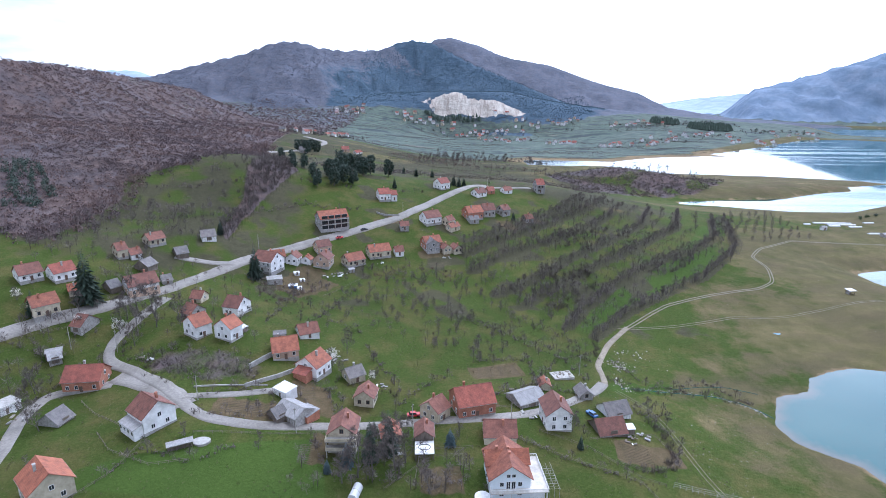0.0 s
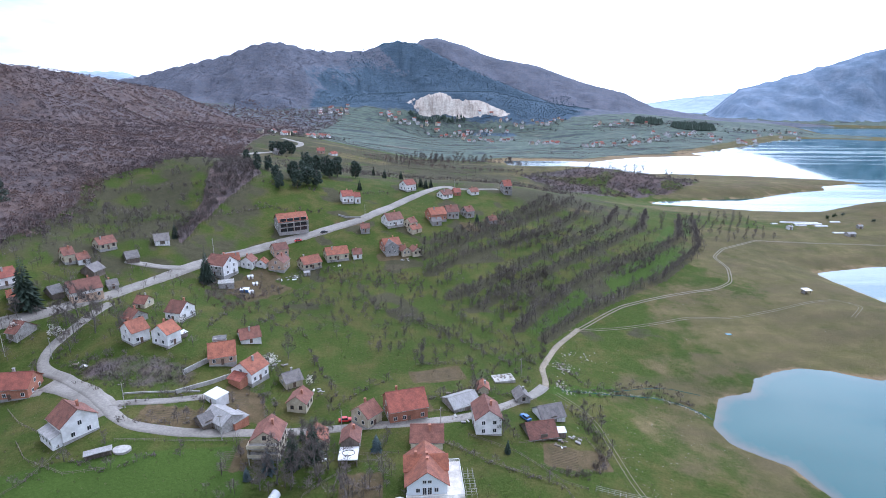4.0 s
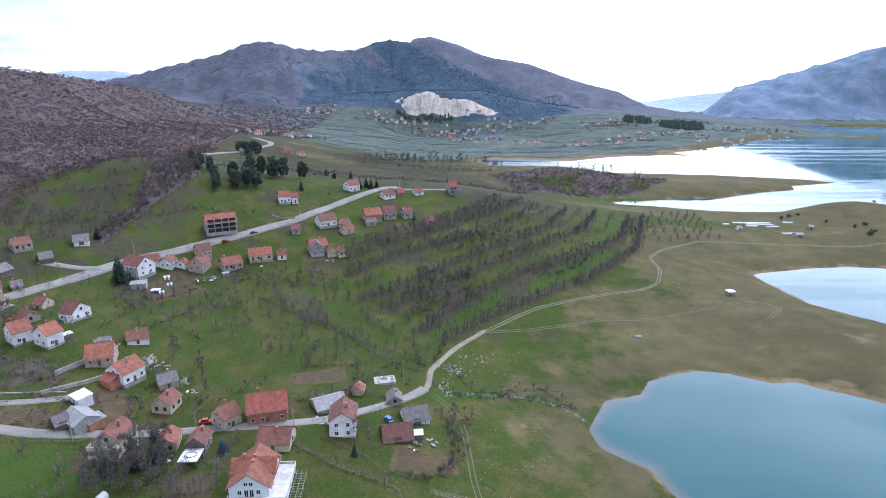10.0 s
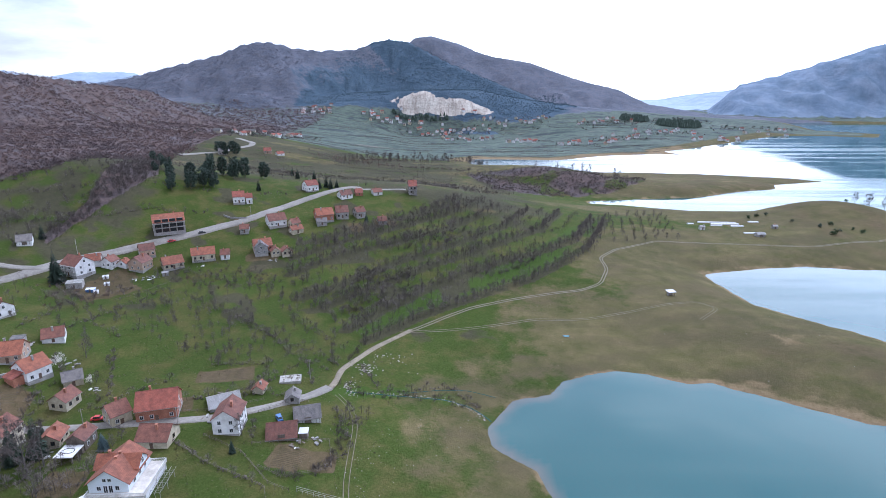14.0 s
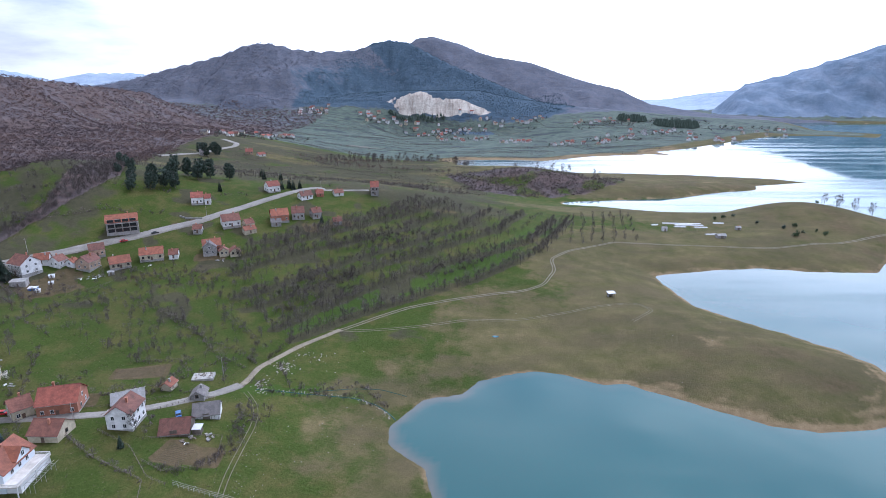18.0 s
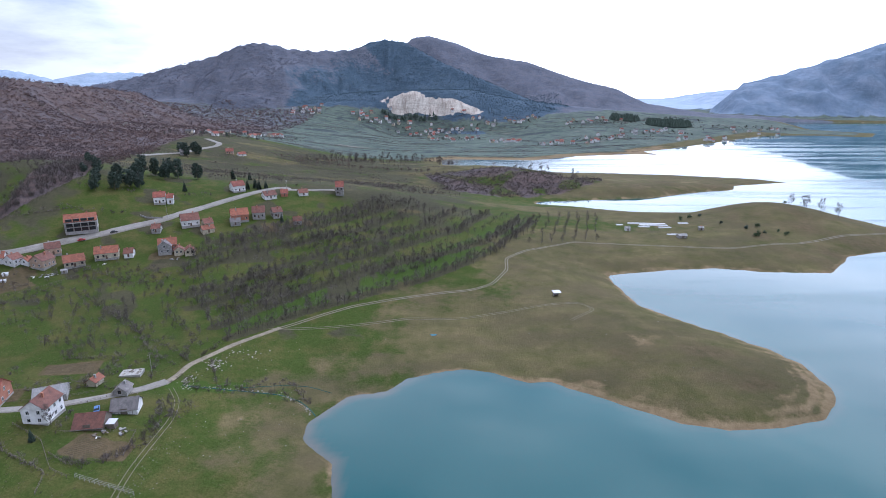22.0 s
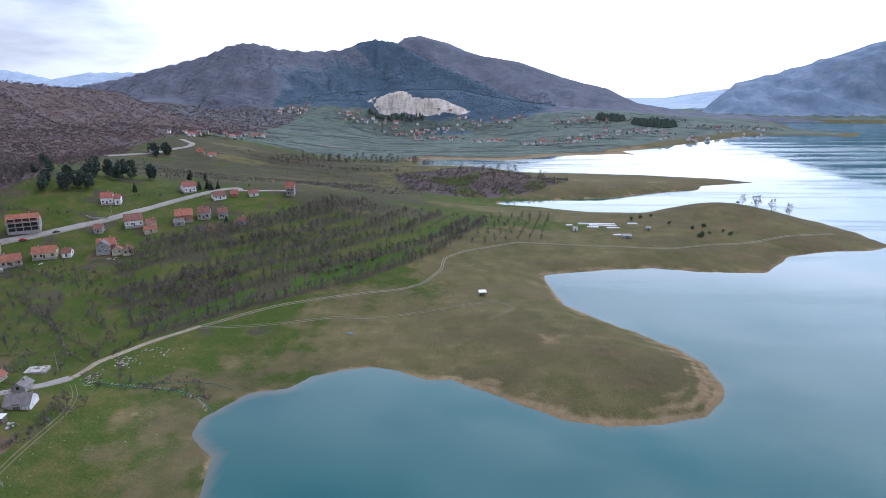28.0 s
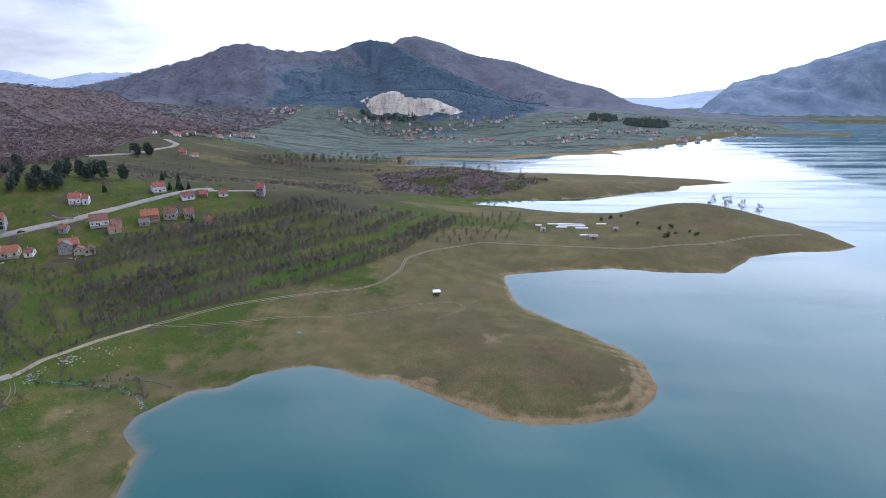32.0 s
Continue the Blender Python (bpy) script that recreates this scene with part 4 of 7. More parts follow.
def house(kind, x, y, turn, length, width, high, roof, wall, style, label):
    """A gabled building with its ridge along local x."""
    zs = terrain(np.array([x] * 5) + np.array([0, 1, -1, 0, 0]) * width * 0.4, np.array([y] * 5) + np.array([0, 0, 0, 1, -1]) * width * 0.4)[0]
    z = float(zs.mean())
    root = empty(kind, x, y, z, turn, label, kind, "village houses" if kind == "house" else "village outbuildings")
    rise = width * 0.37 if roof != "metal" else width * 0.24
    eave, deep = high - rise, -2.2
    hl, hw = length / 2, width / 2
    bm = bmesh.new()
    prism(bm, [(-hw, deep), (hw, deep), (hw, eave), (0, high - 0.12), (-hw, eave)], -hl + 0.25, hl - 0.25)
    part("wall", bm, WALLS[wall], root)
    if kind == "house":
        bm = bmesh.new()
        box(bm, -hl + 0.19, -hw - 0.06, deep, hl - 0.19, hw + 0.06, 0.45)
        part("plinth", bm, PLINTH_M if wall != "twotone" else WALLS["pink"], root)
    if wall == "twotone":
        bm = bmesh.new()
        box(bm, -hl + 0.2, -hw - 0.05, 0.4, hl - 0.2, hw + 0.05, 2.7)
        part("ground_floor_wall", bm, WALLS["pink"], root, "faded pink lower wall")
    over, thick = 0.42, 0.16
    drop = over * rise / hw
    bm = bmesh.new()
    ring = [(-hw - over, eave - drop), (0, high), (hw + over, eave - drop), (hw + over, eave - drop + thick), (0, high + thick), (-hw - over, eave - drop + thick)]
    prism(bm, ring, -hl - 0.1, hl + 0.1)
    part("roof", bm, ROOFS[roof], root)
    bm = bmesh.new()
    prism(bm, [(-0.16, high + thick - 0.08), (0.16, high + thick - 0.08), (0.07, high + thick + 0.08), (-0.07, high + thick + 0.08)], -hl - 0.12, hl + 0.12)
    part("ridge_cap", bm, ROOFS[roof] if roof != "metal" else CONCRETE_M, root)
    for s in (-1, 1):
        bm = bmesh.new()
        box(bm, -hl - 0.12, s * (hw + over) - 0.06, eave - drop - 0.06, hl + 0.12, s * (hw + over) + 0.06, eave - drop + 0.06)
        part("gutter", bm, CONCRETE_M, root)
    rng = random.Random(int(abs(x * 31 + y * 17)))
    if kind != "barn":
        bm = bmesh.new()
        cx, cy = rng.uniform(-0.25, 0.25) * length, rng.choice((-1, 1)) * 0.16 * width
        box(bm, cx - 0.3, cy - 0.3, high - 1.2, cx + 0.3, cy + 0.3, high + 0.75)
        box(bm, cx - 0.38, cy - 0.38, high + 0.75, cx + 0.38, cy + 0.38, high + 0.87)
        part("chimney", bm, WALLS["brick"] if rng.random() < 0.6 else CONCRETE_M, root)
        floors = 3 if style.startswith("g3") else 2 if style.startswith("g2") else 1
        step = 2.75
        trim = TRIM_M if wall in ("white", "twotone", "brick", "pink") or rng.random() < 0.4 else BROWN_TRIM_M
        n_long = max(1, int(length / 2.6))
        for f in range(floors):
            zc = 1.75 + f * step
            if zc + 0.8 > eave:
                break
            for s, t in ((-1, 0), (1, 180)):
                for k in range(n_long):
                    if s == -1 and (style == "g3o" or (f == 0 and k == n_long // 2)):
                        continue
                    window_on(root, (k + 0.5) / n_long * (length - 1.0) - hl + 0.5, s * (hw + 0.075), zc, t, trim=trim)
        for s, t in ((1, 90), (-1, -90)):
            for f in range(floors + (1 if rise > 2.0 else 0)):
                zc = 1.75 + f * step
                if zc + 0.9 > high - 0.8:
                    break
                spots = (-0.22, 0.22) if zc + 0.8 < eave else (0.0,)
                for k in spots:
                    window_on(root, s * (hl - 0.18), k * width, zc, t, trim=trim)
        bm = bmesh.new()
        box(bm, -0.5, -hw - 0.11, 0.0, 0.5, -hw - 0.02, 2.1)
        door = part("door", bm, BROWN_TRIM_M, root)
        bm = bmesh.new()
        box(bm, 0.34, -hw - 0.16, 0.95, 0.42, -hw - 0.10, 1.1)
        part("handle", bm, CONCRETE_M, door)
    else:
        bm = bmesh.new()
        box(bm, -1.1, -hw - 0.08, -0.1, 1.1, -hw - 0.01, 2.2)
        part("door", bm, WALLS["wood"], root, "grey plank double door")
        for k in range(int(length / 1.1)):
            xx = -hl + 0.5 + k * 1.1
            bm = bmesh.new()
            box(bm, xx - 0.05, -hw - 0.07, -0.5, xx + 0.05, -hw + 0.01, eave - 0.1)
            part("batten", bm, WALLS["wood"], root)
    if style == "g3o":  # wide dark panels behind the unfinished front's galleries, standing for shade in open floors
        for f in range(3):
            for k in range(4):
                bm = bmesh.new()
                x0 = -hl + 0.9 + k * (length - 1.8) / 4
                box(bm, x0 + 0.3, -hw - 0.12, 0.3 + f * 2.75, x0 + (length - 1.8) / 4 - 0.3, -hw - 0.02, 2.5 + f * 2.75)
                bay = part("bay", bm, GLASS_M, root, "dark panel for the shade in an unfinished open bay")
                bm = bmesh.new()
                box(bm, x0 + 0.2, -hw - 0.16, 2.5 + f * 2.75, x0 + (length - 1.8) / 4 - 0.2, -hw - 0.02, 2.65 + f * 2.75)
                part("lintel", bm, CONCRETE_M, bay)
    if style in ("g3", "g3o", "g2b"):
        for f in range(1, 3):
            bm = bmesh.new()
            zf = 0.1 + f * 2.75
            if style == "g2b":
                box(bm, hl - 0.2, -hw - 0.3, zf - 0.2, hl + 2.4, hw + 0.3, zf)
                balcony = part("balcony", bm, CONCRETE_M, root)
                bm = bmesh.new()
                box(bm, hl + 2.3, -hw - 0.3, zf, hl + 2.42, hw + 0.3, zf + 0.95)
                box(bm, hl, -hw - 0.36, zf, hl + 2.4, -hw - 0.26, zf + 0.95)
                box(bm, hl, hw + 0.26, zf, hl + 2.4, hw + 0.36, zf + 0.95)
                part("parapet", bm, WALLS["cream"], balcony, "cream balcony parapet")
                bm = bmesh.new()
                for s in (-1, 1):
                    tube(bm, (hl + 2.2, s * hw, zf - 2.75), (hl + 2.2, s * hw, zf - 0.2), 0.13, 0.13, 6)
                part("pillar", bm, CONCRETE_M, balcony)
            else:
                box(bm, -hl + 0.2, -hw - 1.4, zf - 0.18, hl - 0.2, -hw, zf)
                balcony = part("balcony", bm, CONCRETE_M, root)
                bm = bmesh.new()
                for k in range(int(length / 0.5)):
                    tube(bm, (-hl + 0.3 + 0.5 * k, -hw - 1.33, zf), (-hl + 0.3 + 0.5 * k, -hw - 1.33, zf + 0.95), 0.025, 0.025, 4)
                box(bm, -hl + 0.25, -hw - 1.37, zf + 0.93, hl - 0.25, -hw - 1.29, zf + 1.0)
                part("railing", bm, BROWN_TRIM_M, balcony)
                bm = bmesh.new()
                for s in (-1, 0, 1):
                    box(bm, s * (hl - 0.5) - 0.14, -hw - 1.35, zf - 2.9, s * (hl - 0.5) + 0.14, -hw - 1.1, zf - 0.18)
                part("pillar", bm, CONCRETE_M, balcony)
    if style == "g2p":
        bm = bmesh.new()
        prism(bm, [(-hw - 2.6, -1.5), (-hw, -1.5), (-hw, 3.4), (-hw - 2.6, 2.7)], -hl + 0.6, hl - 0.6)
        porch = part("porch", bm, WALLS["white"], root)
        bm = bmesh.new()
        prism(bm, [(-hw - 2.9, 2.68), (-hw, 3.5), (-hw, 3.6), (-hw - 2.9, 2.8)], -hl + 0.4, hl - 0.4)
        part("porch_roof", bm, ROOFS["metal"], porch, "pale ribbed metal porch roof")
        for k in range(4):
            window_on(root, -hl + 1.4 + k * (length - 2.8) / 3, -hw - 2.65, 1.5, 0)
    if style == "g2a":
        bm = bmesh.new()
        prism(bm, [(-2.6, -1.5), (2.6, -1.5), (2.6, 2.9), (-2.6, 2.9)], -hl - 3.4, -hl + 0.3)
        annex = part("annex", bm, WALLS["brick"], root)
        bm = bmesh.new()
        prism(bm, [(-3.0, 2.88), (3.0, 2.88), (3.0, 3.0), (-3.0, 3.0)], -hl - 3.8, -hl + 0.2)
        for v in bm.verts:
            v.co.z += (v.co.x + hl + 3.8) * 0.3
        part("annex_roof", bm, ROOFS["red"], annex, "red lean-to roof")
    return root


# ---- the village ----
house("house", -95.2, 115.9, -41, 10.3, 9.4, 8.3, "orange", "cream", "g2", "cream house with an orange and brown tiled roof beside the lane")
house("barn", -114.4, 148.0, 77, 6.1, 7.3, 4.0, "slate", "greyst", "b0", "low grey stone barn with a dark metal roof")
house("house", -117.3, 168.6, 8, 11.8, 9.4, 7.4, "red", "brick", "g2", "unfinished brick house with a red tiled roof")
house("house", -82.8, 143.0, -36, 9.0, 9.4, 8.6, "brown", "white", "g2p", "white rendered house with a brown roof and a glazed porch")
house("cottage", -103.0, 225.4, -9, 5.4, 6.2, 4.4, "brown", "cream", "s", "small cream outbuilding with a brown tiled roof by the road")
house("cottage", -99.1, 210.1, -29, 6.3, 7.3, 4.8, "brown", "greyst", "s", "grey rendered garage with a brown tiled roof")
house("house", -90.4, 193.6, 54, 6.8, 8.3, 7.9, "orange", "white", "g2", "white two-storey house with orange tiles, one of a pair")
house("house", -78.5, 192.1, 66, 6.4, 7.8, 7.9, "orange", "white", "g2", "white two-storey house with orange tiles, narrow gable")
house("house", -83.8, 216.0, -16, 7.6, 8.8, 7.0, "brown", "white", "g2", "white house with a brown roof below the main road")
house("house", -56.7, 186.7, 20, 9.3, 9.4, 6.6, "orange", "pink", "g1", "orange-roofed brick house with a small columned porch")
house("house", -45.1, 180.2, 66, 9.0, 8.8, 7.5, "orange", "white", "g2a", "white house with orange roof and a red lean-to annex")
house("cottage", -52.5, 203.5, 28, 7.9, 7.3, 4.8, "brown", "white", "s", "low white cottage with a brown roof and stacked firewood")
house("barn", -45.3, 154.0, -35, 10.0, 7.3, 4.2, "metal", "greyst", "b0", "grey barn with a pale patched metal roof")
house("barn", -49.9, 151.7, 50, 4.3, 5.2, 3.5, "slate", "wood", "b0", "small weathered wooden barn with a grey roof")
house("cottage", -31.3, 180.7, 36, 6.6, 6.2, 4.8, "slate", "cream", "s", "old cream cottage with a grey slate roof")
house("cottage", -25.0, 166.8, -96, 7.3, 6.4, 5.7, "brown", "cream", "s", "pale stone cottage with a brown tiled roof")
house("house", -28.1, 142.8, -89, 9.0, 7.8, 9.3, "brown", "cream", "g2b", "cream house with two deep balconies and brown roof")
house("cottage", -15.1, 146.6, -77, 7.7, 5.7, 4.8, "orange", "cream", "s", "small house with a bright orange roof among trees")
house("cottage", -5.1, 144.8, -87, 7.1, 5.2, 5.7, "brown", "wood", "s", "wooden garden lodge over a white terrace")
house("house", -2.1, 158.0, 51, 6.6, 7.3, 6.6, "brown", "cream", "g2", "cream stone house with a brown roof at the street")
house("house", 9.7, 162.0, 17, 12.6, 10.4, 8.2, "red", "brick", "g2", "large red brick house with a red tiled roof")
house("barn", 27.9, 169.0, 29, 10.5, 8.3, 4.0, "metal", "greyst", "b0", "open shed with a grey corrugated roof")
house("house", 35.2, 155.6, -85, 10.0, 7.8, 8.6, "brown", "white", "g2", "white gabled house with a brown roof at the street")
house("cottage", 36.2, 180.4, -91, 5.3, 3.7, 3.3, "orange", "cream", "s", "tiny garden hut with an orange roof")
house("cottage", 49.2, 176.4, -80, 6.1, 4.7, 3.7, "slate", "greyst", "s", "small grey hut with a slate roof at the track")
house("barn", 56.8, 166.1, 17, 8.9, 7.3, 4.4, "slate", "white", "b0", "pale barn with a grey roof near the stream")
house("barn", 51.7, 155.2, 12, 9.5, 8.3, 4.0, "brown", "wood", "b0", "low wooden barn with a brown tiled roof")
house("cottage", 17.0, 146.5, -0, 9.8, 8.3, 5.6, "brown", "cream", "s", "stone house with a brown roof behind the villa")
house("house", -88.8, 275.9, -22, 11.8, 10.4, 9.6, "brown", "white", "g3", "large white three-storey house with a brown roof")
house("cottage", -87.4, 287.2, 25, 7.5, 7.3, 5.3, "orange", "white", "s", "white house with an orange roof beside the main road")
house("cottage", -78.8, 287.4, -98, 6.9, 6.2, 5.7, "brown", "white", "s", "small white gabled house with a brown roof")
house("cottage", -72.3, 289.2, -99, 4.8, 5.2, 4.2, "orange", "white", "s", "small white house with orange roof")
house("house", -63.6, 289.4, -98, 9.1, 8.3, 7.5, "brown", "pink", "g2", "beige two-storey house with a brown roof")
house("house", -66.9, 303.1, 36, 8.1, 7.3, 6.6, "brown", "pink", "g2", "pinkish house with a brown roof under the main road")
house("house", -48.5, 293.7, 38, 10.7, 8.3, 6.2, "orange", "cream", "g2", "cream house with a bright orange roof")
house("house", -36.2, 305.4, 25, 12.6, 8.3, 6.6, "orange", "cream", "g2", "long cream house with an orange roof")
house("cottage", -25.2, 309.2, 18, 5.3, 6.2, 4.8, "brown", "white", "s", "small white house with a pale awning")
house("cottage", -24.0, 339.5, 13, 5.6, 5.7, 4.8, "brown", "greyst", "s", "grey concrete shed below the main road")
house("house", -8.2, 352.3, 33, 11.4, 9.4, 7.5, "brown", "white", "g2", "white house with brown roof and a gable balcony")
house("cottage", 3.4, 352.3, 45, 6.2, 6.2, 5.7, "brown", "cream", "s", "small yellow house with a brown roof")
house("cottage", 6.1, 346.0, 42, 8.1, 5.2, 4.4, "orange", "cream", "s", "small yellow house with an orange roof")
house("house", -6.6, 315.8, -69, 7.8, 7.3, 7.5, "slate", "greyst", "g2", "bare grey block house with a slate roof")
house("house", -7.1, 319.7, 27, 10.6, 8.3, 7.0, "orange", "brick", "g2", "brick house with an orange roof behind the grey house")
house("cottage", 1.4, 315.9, -62, 6.3, 5.2, 4.8, "brown", "cream", "s", "cream gabled shed with a brown roof")
house("cottage", 7.5, 317.1, -61, 6.6, 5.7, 4.8, "brown", "cream", "s", "second cream gabled shed with a brown roof")
house("house", 19.3, 366.9, 27, 11.6, 9.4, 7.9, "orange", "brick", "g2", "brick house with an orange roof on the slope")
house("house", 29.6, 375.5, 18, 8.6, 9.4, 7.5, "brown", "greyst", "g2", "grey unplastered house with a brown roof")
house("cottage", 40.9, 379.2, 34, 6.9, 7.3, 6.6, "brown", "greyst", "s", "small grey house with a brown roof")
house("cottage", 19.4, 359.4, 21, 6.8, 5.2, 4.4, "slate", "greyst", "s", "grey shed with a slate roof")
house("cottage", 56.9, 374.1, 21, 6.1, 6.2, 4.4, "brown", "greyst", "s", "lone block house with a brown roof by a ploughed plot")
house("house", 73.5, 435.1, 11, 6.5, 9.9, 9.8, "red", "greyst", "g3", "bare concrete house with three balconied floors")
house("cottage", 47.3, 423.5, 29, 7.3, 6.2, 4.4, "brown", "white", "s", "small white house on the hilltop")
house("cottage", 25.8, 409.2, 40, 9.5, 7.3, 5.3, "brown", "white", "s", "white cottage by the road's bend")
house("cottage", 34.5, 418.0, 21, 5.6, 6.2, 4.4, "red", "brick", "s", "small red-roofed house by the road's bend")
house("house", -66.4, 330.1, 30, 17.7, 10.4, 10.2, "orange", "greyst", "g3o", "long unfinished three-storey house above the main road")
house("house", -40.4, 377.1, 23, 7.9, 8.3, 7.5, "red", "white", "g2", "white house with a steep red roof on the slope")
house("cottage", -34.0, 379.1, 21, 4.4, 6.2, 6.2, "red", "white", "s", "white wing with a red roof on the slope")
house("house", -1.4, 417.6, 43, 9.6, 8.3, 7.5, "red", "white", "g2", "red-roofed house beside dark pines")
house("cottage", -102.2, 678.7, 50, 9.8, 6.2, 4.4, "red", "white", "s", "small red-roofed house on the far slope")
house("cottage", -117.0, 680.0, 20, 9.0, 8.3, 6.2, "red", "pink", "s", "house with a red roof at the road's far bend")
house("cottage", -160.0, 652.0, 30, 9.0, 8.3, 7.0, "slate", "greyst", "s", "grey house beside pines on the far slope")
house("house", -167.0, 216.8, 51, 8.6, 8.3, 6.2, "brown", "white", "g2", "white house with a brown roof and a dormer")
house("house", -157.1, 221.9, 56, 8.8, 7.8, 6.6, "red", "white", "g2", "white two-storey house with a red roof")
house("house", -143.7, 272.4, 54, 8.5, 7.3, 5.7, "brown", "cream", "g2", "cream house with a brown roof on the upper meadow")
house("house", -149.4, 252.1, 48, 4.8, 7.3, 6.6, "brown", "cream", "g2", "old cream house with a brown roof")
house("cottage", -144.4, 254.3, 49, 5.2, 6.2, 4.4, "brown", "white", "s", "low white annex with a brown roof")
house("house", -127.0, 225.4, 44, 12.1, 9.4, 7.9, "brown", "twotone", "g2", "white house over a pink ground floor beside the road")
house("house", -150.5, 199.6, 50, 9.1, 8.3, 7.5, "orange", "cream", "g2", "cream house with an orange roof below the main road")
house("cottage", -147.5, 213.8, 38, 4.5, 5.2, 4.0, "orange", "cream", "s", "small hut with an orange roof under a spruce")
house("barn", -137.1, 222.0, 58, 5.0, 6.2, 4.4, "slate", "wood", "b0", "dark weathered wooden barn beside the spruce")
house("barn", -135.3, 246.5, 79, 7.1, 6.8, 4.8, "slate", "wood", "b0", "old wooden barn with a grey roof")
house("cottage", -122.6, 238.0, 41, 4.5, 5.2, 3.5, "slate", "greyst", "s", "small grey shed beside the main road")
house("barn", -128.7, 267.3, 41, 6.0, 6.8, 4.4, "slate", "wood", "b0", "dark wooden barn with a grey roof")
house("barn", -123.3, 288.1, 30, 7.4, 7.3, 4.8, "slate", "white", "b0", "white barn with a grey roof on the meadow")
house("barn", -134.1, 196.9, -16, 5.3, 8.3, 5.3, "brown", "greyst", "b0", "stone barn with a steep brown roof")
house("barn", -134.8, 179.4, 38, 4.3, 5.2, 2.8, "metal", "greyst", "b0", "low shed with a rusty flat roof")


def villa(x, y, turn):
    """The pale two-storey villa with an orange cross-gabled roof and a white terrace; front towards local -y."""
    z = ground_at(x, y)
    root = empty("villa", x, y, z, turn, "pale blue-white villa with orange cross-gabled roof and white terrace", "house", "village houses")
    hw, hl, eave, high = 5.0, 6.3, 5.9, 9.5
    bm = bmesh.new()
    prism(bm, [(-hw, -2), (hw, -2), (hw, eave), (0, high - 0.1), (-hw, eave)], -hl, hl)
    bmesh.ops.rotate(bm, verts=bm.verts, cent=(0, 0, 0), matrix=Matrix.Rotation(radians(90), 3, "Z"))
    part("wall", bm, paint("pale_blue_render", (0.72, 0.77, 0.80), 0.85), root)
    bm = bmesh.new()
    prism(bm, [(-hw - 0.7, eave - 0.62), (0, high), (hw + 0.7, eave - 0.62), (hw + 0.7, eave - 0.44), (0, high + 0.18), (-hw - 0.7, eave - 0.44)], -hl - 0.5, hl + 0.3)
    bmesh.ops.rotate(bm, verts=bm.verts, cent=(0, 0, 0), matrix=Matrix.Rotation(radians(90), 3, "Z"))
    part("roof", bm, ROOFS["orange"], root)
    for s in (-1, 1):
        bm = bmesh.new()
        prism(bm, [(-1.4, eave - 0.5), (4.0, eave - 0.5), (4.0, eave + 0.6), (1.3, high - 0.55), (-1.4, eave + 0.6)], 0.0 if s > 0 else -hw - 0.45, hw + 0.45 if s > 0 else 0.0)
        wing = part("wing", bm, bpy.data.materials["pale_blue_render"], root)
        bm = bmesh.new()
        prism(bm, [(-1.9, eave + 0.25), (1.3, high - 0.5), (4.5, eave + 0.25), (4.5, eave + 0.42), (1.3, high - 0.32), (-1.9, eave + 0.42)], 0.0 if s > 0 else -hw - 0.9, hw + 0.9 if s > 0 else 0.0)
        part("wing_roof", bm, ROOFS["orange"], wing)
        window_on(root, s * (hw + 0.52), 1.3, eave + 1.1, 90 if s > 0 else -90, 1.1, 1.3)
    for k in (-2.3, 2.3):
        window_on(root, k, -hl - 0.07, 4.2, 0, 0.9, 1.1)
        window_on(root, k, -hl - 0.07, 1.5, 0, 1.0, 1.3)
    for k in (-0.65, 0.65):
        window_on(root, k, -hl - 0.07, 3.9, 0, 0.9, 2.0, name="balcony_door")
        window_on(root, k, -hl - 0.07, 6.6, 0, 0.8, 0.8)
    for k in (-3, 0, 3):
        window_on(root, hw + 0.07, k, 4.2, 90, 1.0, 1.2)
        window_on(root, -hw - 0.07, k, 4.2, -90, 1.0, 1.2)
    for cx, cy in ((0.3, 1.0), (0.3, -1.2), (-2.6, 1.4)):
        bm = bmesh.new()
        box(bm, cx - 0.3, cy - 0.3, 6.5, cx + 0.3, cy + 0.3, high + 0.4)
        box(bm, cx - 0.38, cy - 0.38, high + 0.4, cx + 0.38, cy + 0.38, high + 0.52)
        part("chimney", bm, WALLS["brick"], root)
    bm = bmesh.new()
    box(bm, -hw - 0.3, -hl - 1.7, 2.55, hw + 4.4, -hl, 2.8)
    box(bm, hw, -hl, 2.55, hw + 4.4, hl, 2.8)
    terrace = part("terrace", bm, surface("terrace_tiles", (0.46, 0.43, 0.39), (0.60, 0.57, 0.52), grain=1.5, stain=0.4), root, "pale tiled upper terrace")
    bm = bmesh.new()
    for a, b in (((-hw - 0.2, -hl - 1.6), (hw + 4.3, -hl - 1.6)), ((hw + 4.3, -hl - 1.6), (hw + 4.3, hl - 0.1)), ((hw + 4.3, hl - 0.1), (hw, hl - 0.1)), ((-hw - 0.2, -hl - 1.6), (-hw - 0.2, -hl))):
        n = max(2, int(math.hypot(b[0] - a[0], b[1] - a[1]) / 0.28))
        for k in range(n + 1):
            px, py = a[0] + (b[0] - a[0]) * k / n, a[1] + (b[1] - a[1]) * k / n
            tube(bm, (px, py, 2.8), (px, py, 3.6), 0.055, 0.055, 5)
        tube(bm, (a[0], a[1], 3.65), (b[0], b[1], 3.65), 0.09, 0.09, 4)
    part("balustrade", bm, TRIM_M, terrace)
